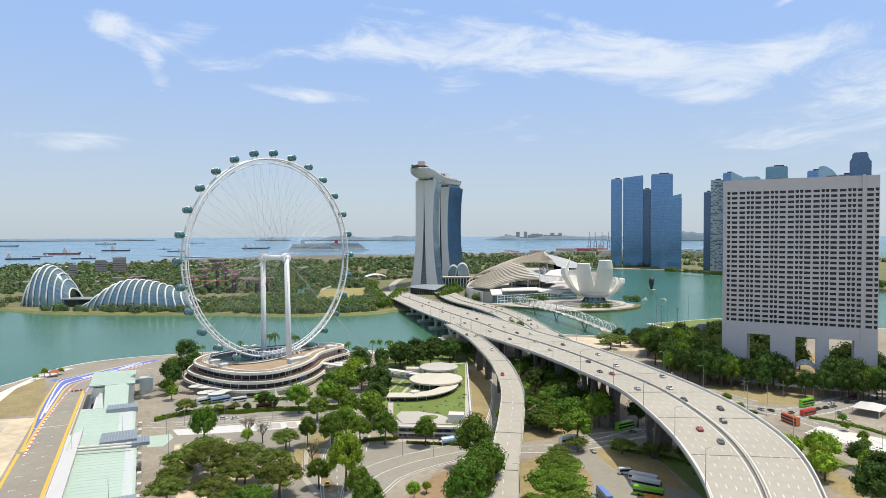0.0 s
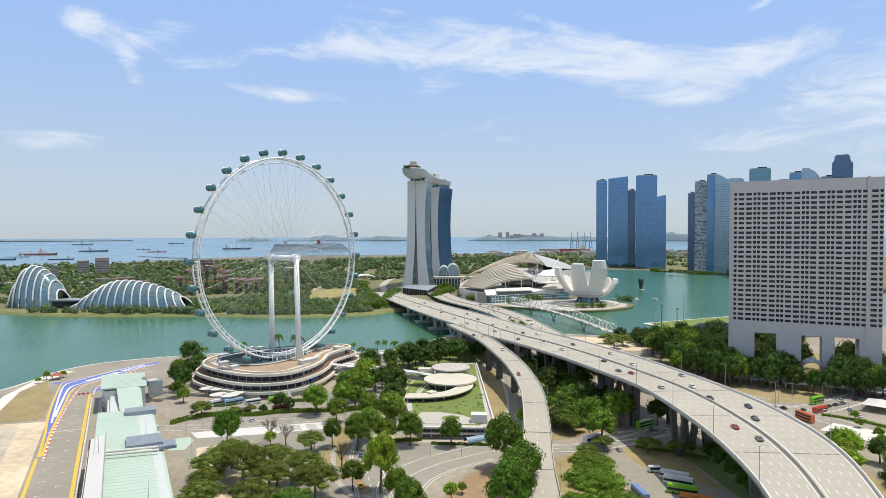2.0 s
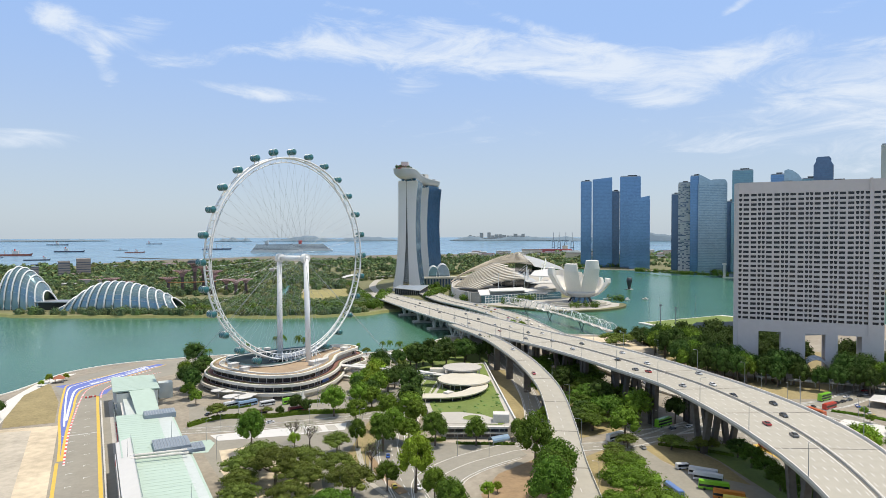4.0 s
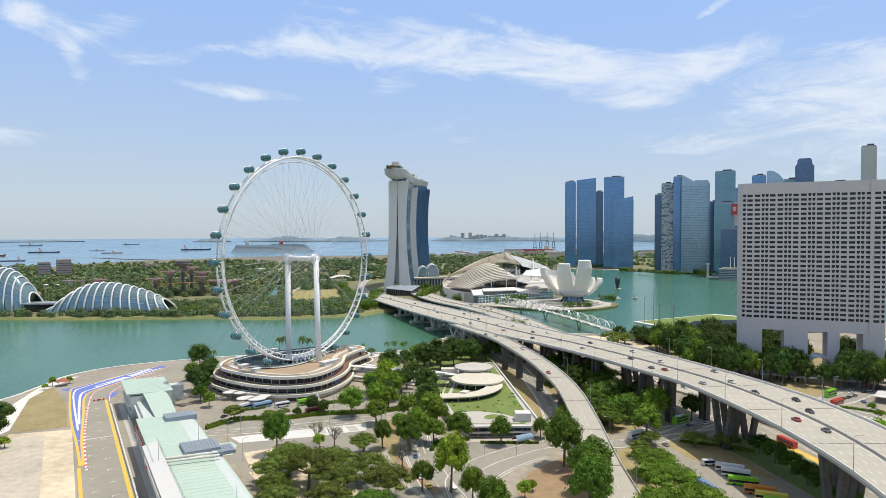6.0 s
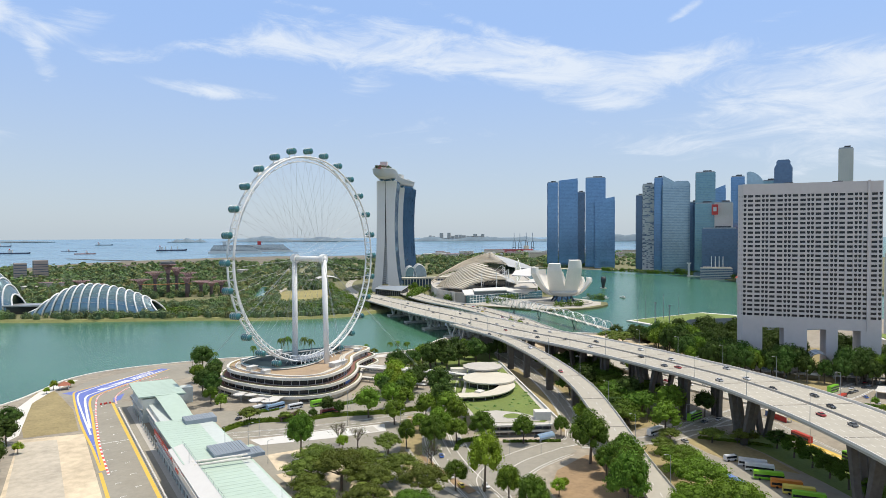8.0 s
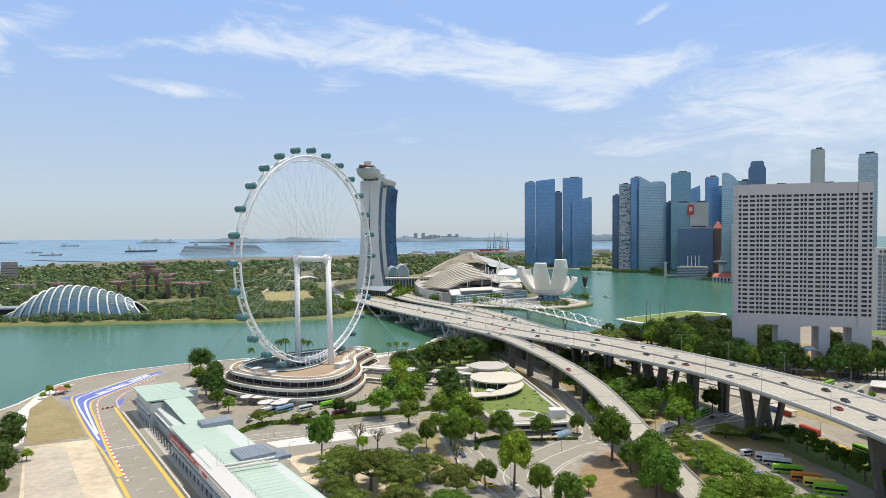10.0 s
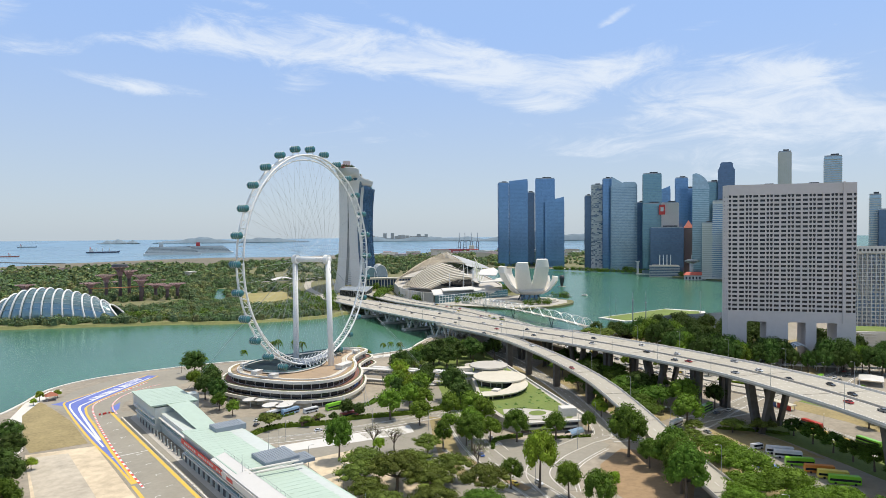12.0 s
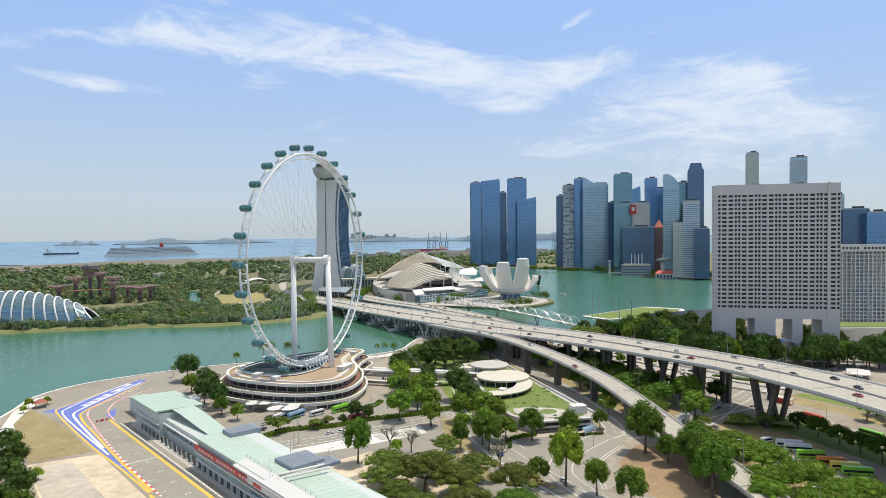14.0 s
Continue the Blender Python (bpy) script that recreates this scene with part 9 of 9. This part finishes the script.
part("deck", Mesh().tube([(-22, 6, 22), (0, -6, 22), (24, -10, 22), (52, -12, 22)], 0.7, 5), mat("orange walkway steel", (0.45, 0.20, 0.08), 0.6), aerial)
tent2 = thing("tensile_roof", (456, 1326, 2.6), "white saddle-shaped roof on a footbridge", "canopy")
part("roof", Mesh().grid(lambda i, j: (-24 + 6 * i, -12 + 6 * j, 9 + 5 * math.sin(math.pi * i / 8) - 1.2 * abs(j - 2)), 9, 5), WHITE, tent2, smooth=True)
part("bridge_deck", Mesh().box(20, 0, 5, 170, 5, 1.5, 0.2), CONCRETE, tent2)
for k in range(6):
    part("bridge_post", Mesh().box(-50 + 28 * k, -10 + 5.6 * k, 0, 1.2, 1.2, 5.2), CONCRETE, tent2)
plaza = Mesh().prism(ccw([(470, 745), (494, 704), (514, 678), (560, 667), (606, 678), (632, 702), (622, 735), (634, 800), (610, 812), (450, 806)]), 2.0, 2.72)
structure("museum_plaza", plaza, CONCRETE, "pale paved waterside plaza round the museum", "pavement")
structure("meadow", Mesh().prism(ccw(MEADOW), 2.0, 2.75), mat("yellowed meadow", (0.30, 0.26, 0.10), 0.95, var=0.25, big=0.02, small=0.15), "yellowed open meadow in the gardens", "ground")
structure("garden_canal", Mesh().prism(ccw(CANAL), 2.0, 2.72), WATER, "pale garden canal among the trees", "water")
structure("reclaimed_land", Mesh().prism(ccw([(-320, 2190), (-140, 2300), (45, 2632), (255, 2790), (432, 2840), (616, 2920), (898, 2948), (1088, 2790), (1545, 2840), (2000, 2770), (2200, 2500), (900, 2280), (240, 2270)]), 2.0, 2.9), mat("bare reclaimed land", (0.17, 0.15, 0.11), 0.95, var=0.35, big=0.004, small=0.02), "bare brown reclaimed land along the coast", "ground")
for pts, w in ((((214, 923), (283, 1122), (345, 1228), (420, 1290)), 7), (((384, 992), (396, 1045), (435, 1161), (503, 1296), (556, 1369)), 13)):
    path = spline([(x, y, 2.6) for x, y in pts], 6)
    structure("garden_road", Mesh().sweep(path, [(-w / 2, 0), (w / 2, 0), (w / 2, 0.35), (-w / 2, 0.35)]), PAVING, "pale road through the gardens", "road")
m = Mesh().sweep([(p[0], p[1] + 3.5, 2.5) for p in SHORE_FAR if p[0] < 330 and p[1] < 1300], [(-3, 0), (3, 0), (3, 0.25), (-3, 0.25)])
structure("far_promenade", m, CREAM, "pale promenade along the gardens", "pavement")
m = Mesh().sweep([(p[0], p[1] - 1, 0.0) for p in SHORE_FAR if p[0] < 330 and p[1] < 1300], [(-6, -1), (7, -1), (2.5, 2.85), (-6, 2.85)])
structure("far_bank_edge", m, mat("bank grass", (0.20, 0.205, 0.075), 0.95, var=0.3, big=0.03, small=0.3), "grassy bank sloping to the water", "ground")
rb = random.Random(31)
for k in range(26):
    x, y = rb.uniform(-300, 420), rb.uniform(1250, 2300)
    if not inside((x, y), FARPOLY):
        continue
    th = thing("garden_building", (x, y, 2.6), "small low park building among trees", "building", "park buildings", yaw=rb.uniform(0, 3))
    w, d, h = rb.uniform(16, 44), rb.uniform(10, 22), rb.uniform(7, 13)
    part("wall_block", Mesh().box(0, 0, 0, w, d, h), CONCRETE, th)
    part("roof", Mesh().box(0, 0, h, w * 1.06, d * 1.08, 1.0), CANOPY if k % 3 else CONCRETE_PALE, th)
for x, y, w, h in ((-96, 1690, 23, 42), (-58, 1730, 28, 46), (-150, 1660, 14, 32)):
    th = thing("brown_block", (x, y, 2.6), "plain brown apartment block above the woods", "building", "brown blocks", yaw=0.1)
    part("wall_block", Mesh().box(0, 0, 0, w, 22, h), mat("brown render", (0.34, 0.29, 0.26), 0.8) if x == -96 else bpy.data.materials["brown render"], th)
    for k in range(6):
        part("window_band", Mesh().box(0, 0, 9 + 5.5 * k, w + 0.3, 22.3, 1.3), GLASS_NAVY, th)
hall = thing("dome_annexe", (-80, 1035, 2.6), "low dark roofed link between the glasshouses", "building", yaw=-0.45)
part("wall_block", Mesh().box(0, 0, 0, 46, 22, 10), GLASS_DARK, hall)
part("roof", Mesh().box(0, 0, 10, 54, 28, 1.6), GREY_METAL, hall)
arena = thing("vaulted_hall", (553, 1110, 2.6), "grey and glass vaulted halls beside the resort towers", "building", yaw=radians(63))
for y0_, half, high, mt, lab in ((9, 11, 38, GLASS_MIST, "pale green glass vault"), (-9, 13, 42, GREY_METAL, "grey metal vault")):
    vault = part("vault", Mesh().grid(lambda i, j, y0_=y0_, half=half, high=high: (-6 + 7 * i, y0_ + half * math.cos(math.pi * j / 14), high * math.sin(math.pi * j / 14) ** 0.5), 9, 15), mt, arena, lab, smooth=True)
    part("end_wall", Mesh().add([(-5.8, y0_ + half * math.cos(math.pi * j / 14), high * math.sin(math.pi * j / 14) ** 0.5) for j in range(15)], [tuple(range(14, -1, -1))]), GLASS_TEAL if y0_ > 0 else GLASS_PALE, vault)
    for i in range(5):
        part("rib", Mesh().tube([(-6 + 13 * i, y0_ + (half + 0.3) * math.cos(math.pi * j / 14), (high + 0.3) * math.sin(math.pi * j / 14) ** 0.5) for j in range(15)], 0.45, 5), WHITE_STEEL, vault)
podium_th = thing("resort_podium", (560, 1070, 2.6), "pale colonnaded podium at the foot of the towers", "building", yaw=radians(-20))
part("body", Mesh().box(0, 0, 0, 120, 14, 17), GLASS_NAVY, podium_th)
part("roof_slab", Mesh().box(0, -1, 17, 126, 20, 3), CREAM, podium_th, "cream roof slab")
for k in range(22):
    part("column", Mesh().box(-60 + 5.7 * k, -9, 0, 1.4, 1.4, 17), CONCRETE_PALE, podium_th)


# ---- port, ships and islands ----
def ship(x, y, length, label, hull_rgb, deckhouse, crane=False):
    z = sea_level(math.hypot(x, y)) - 0.5
    th = thing("ship", (x, y, z), label, "ship", "ships at anchor", yaw=radians(-8))
    L, W, H = length, length * 0.14, length * 0.055
    hm = bpy.data.materials.get(label) or mat(label, hull_rgb, 0.6, var=0.1)
    part("hull", Mesh().add([(-L / 2, -W / 2, 0), (L * 0.42, -W / 2, 0), (L / 2, 0, 0), (L * 0.42, W / 2, 0), (-L / 2, W / 2, 0), (-L / 2, -W / 2, H), (L * 0.44, -W / 2, H), (L * 0.54, 0, H * 1.5), (L * 0.44, W / 2, H), (-L / 2, W / 2, H)], [(4, 3, 2, 1, 0), (5, 6, 7, 8, 9), (0, 1, 6, 5), (1, 2, 7, 6), (2, 3, 8, 7), (3, 4, 9, 8), (4, 0, 5, 9)]), hm, th)
    part("deckhouse", Mesh().box(deckhouse * L, 0, H, L * 0.12, W * 0.9, H * 1.9), WHITE, th)
    part("funnel", Mesh().box(deckhouse * L - L * 0.03, 0, H * 2.9, L * 0.03, W * 0.3, H * 0.8), RED, th)
    if crane:
        for k in range(3):
            part("deck_crane", Mesh().tube([(-0.2 * L + 0.2 * L * k, 0, H), (-0.2 * L + 0.2 * L * k, 0, H * 3.2)], L * 0.008, 5), CREAM, th)


NAVY, RUST, STEELC = (0.05, 0.06, 0.10), (0.30, 0.09, 0.06), (0.20, 0.22, 0.26)
ship(-451, 3057, 120, "dark cargo ship with deck cranes", NAVY, -0.38, True)
ship(-354, 3464, 150, "red and white container ship", RUST, 0.1, True)
ship(-232, 3013, 90, "small dark tanker at anchor", NAVY, 0.3)
ship(-214, 4316, 110, "pale car carrier ship", STEELC, 0.0)
ship(-138, 3707, 130, "long low dark barge ship", NAVY, -0.1)
ship(94, 3808, 70, "long dark barge at anchor", NAVY, 0.0)
ship(150, 3578, 90, "red supply ship at anchor", RUST, 0.1)
ship(-697, 4168, 130, "grey freighter far out", STEELC, -0.3)
ship(570, 3722, 150, "dark freighter with masts", NAVY, -0.35, True)
ship(-411, 3284, 80, "grey survey ship at anchor", STEELC, 0.2)
ship(300, 4330, 90, "small grey freighter far out", STEELC, -0.3)
for x, y, L, stack in ((812, 3355, 262, False), (1010, 3425, 250, True)):
    th = thing("cruise_ship", (x, y, 5), "huge white cruise ship with red funnel" if stack else "long white cruise ship at its berth", "ship", "cruise ships", yaw=radians(-20))
    part("hull", Mesh().box(0, 0, -1, L, 32, 14), WHITE, th)
    for k in range(5):
        part("deck_tier", Mesh().box(-4 - 2 * k, 0, 13 + 6.4 * k, L * (0.92 - 0.05 * k), 30 - k, 5.0), WHITE, th)
        part("window_strip", Mesh().box(-4 - 2 * k, 0, 18 + 6.4 * k, L * (0.91 - 0.05 * k), 29.6 - k, 1.4), GLASS_DARK, th)
    part("funnel", Mesh().box(-L * 0.2, 0, 44, 18, 12, 20), RED if stack else WHITE, th)
m = Mesh().sweep([(57, 3176, 2), (160, 3000, 0.5), (272, 2835, 0)], [(-6, -1), (6, -1), (4, 3), (-4, 3)])
structure("breakwater", m, CONCRETE_DARK, "long dark stone breakwater", "breakwater")
tk = thing("red_dock_ship", (2060, 2620, 2), "red hulled ship in dock", "ship", "ships at anchor", yaw=radians(-38))
part("hull", Mesh().box(0, 0, 0, 190, 26, 22), mat("red hull", (0.48, 0.10, 0.09), 0.6), tk)
part("deckhouse", Mesh().box(60, 0, 22, 26, 22, 18), CREAM, tk)
for k, (x, y) in enumerate(((2080, 2640), (2104, 2622), (2130, 2600), (2156, 2580), (2560, 2180), (2590, 2150), (2620, 2120))):
    th = thing("quay_crane", (x * 1.06, y * 1.06, 2), "tall ship-to-shore gantry crane", "crane", "quay cranes", yaw=radians(-35))
    for sx in (-8, 8):
        for sy in (-10, 10):
            part("leg", Mesh().tube([(sx, sy, 0), (sx * 0.7, sy * 0.7, 58)], 1.5, 5), GREY_METAL, th)
    part("boom", Mesh().box(0, -24, 56, 5, 90, 4), GREY_METAL, th)
    part("mast", Mesh().tube([(0, 0, 58), (0, 0, 108)], 1.6, 5), GREY_METAL, th)
    part("cross_beam", Mesh().box(0, 0, 24, 18, 22, 3), GREY_METAL, th)
rp = random.Random(44)
for k in range(110):
    x, y = rp.uniform(1350, 2400), rp.uniform(1350, 2550)
    if y < 2700 - x * 0.4:
        continue
    th = thing("port_shed", (x, y, 2.6), "low port or depot building", "building", "port sheds", yaw=rp.uniform(-0.8, -0.5))
    w, d, h = rp.uniform(30, 90), rp.uniform(20, 40), rp.uniform(8, 24)
    part("wall_block", Mesh().box(0, 0, 0, w, d, h), rp.choice((CONCRETE, CONCRETE_PALE, CREAM)), th)
    part("roof", Mesh().box(0, 0, h, w * 1.02, d * 1.04, 1.4), rp.choice((CANOPY, GREY_METAL, WHITE)), th)
# wooded islands, with the haze of distance put into the blue-grey colour
ISLE = mat("hazed blue island", (0.15, 0.205, 0.25), 0.95, var=0.2, big=0.004, small=0.03)


def island(name, a, b, peak, seed, label):
    r_ = random.Random(seed)
    A, B = Vector((*a, 0)), Vector((*b, 0))
    d = B - A
    nrm = Vector((d.y, -d.x, 0)).normalized() * 60
    n = 48
    vs = []
    for i in range(n + 1):
        t = i / n
        p = A + d * t
        zb = sea_level(p.length) - 1
        env = min(1, 6 * t, 6 * (1 - t))
        h = peak * env * (0.55 + 0.75 * noise.noise(Vector((t * 5 + seed, 0, 0))) + 0.25 * noise.noise(Vector((t * 22, seed, 0))))
        h = max(3.0 * env, h)
        for q, hh in ((-1, 0), (-0.55, 0.7), (0, 1), (1, 0)):
            pp = p - nrm * q
            vs.append((pp.x, pp.y, zb + hh * h))
    fs = [(i * 4 + j, i * 4 + 4 + j, i * 4 + 5 + j, i * 4 + 1 + j) for i in range(n) for j in range(3)]
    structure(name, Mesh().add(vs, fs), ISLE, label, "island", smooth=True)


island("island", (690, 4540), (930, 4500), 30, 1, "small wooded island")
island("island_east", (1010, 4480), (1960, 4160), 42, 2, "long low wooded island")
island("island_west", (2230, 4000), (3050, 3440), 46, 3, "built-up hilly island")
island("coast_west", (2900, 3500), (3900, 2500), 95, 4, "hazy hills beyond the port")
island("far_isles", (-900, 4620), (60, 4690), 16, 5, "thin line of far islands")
for k in range(16):
    t = k / 15
    x, y = 2330 + 330 * t, 3935 - 235 * t
    th = thing("island_tower", (x, y, sea_level(math.hypot(x, y))), "pale apartment slab on the far island", "building", "island towers", yaw=radians(-40))
    part("slab", Mesh().box(0, 0, 0, rp.uniform(16, 34), 14, rp.uniform(18, 58)), CONCRETE, th)
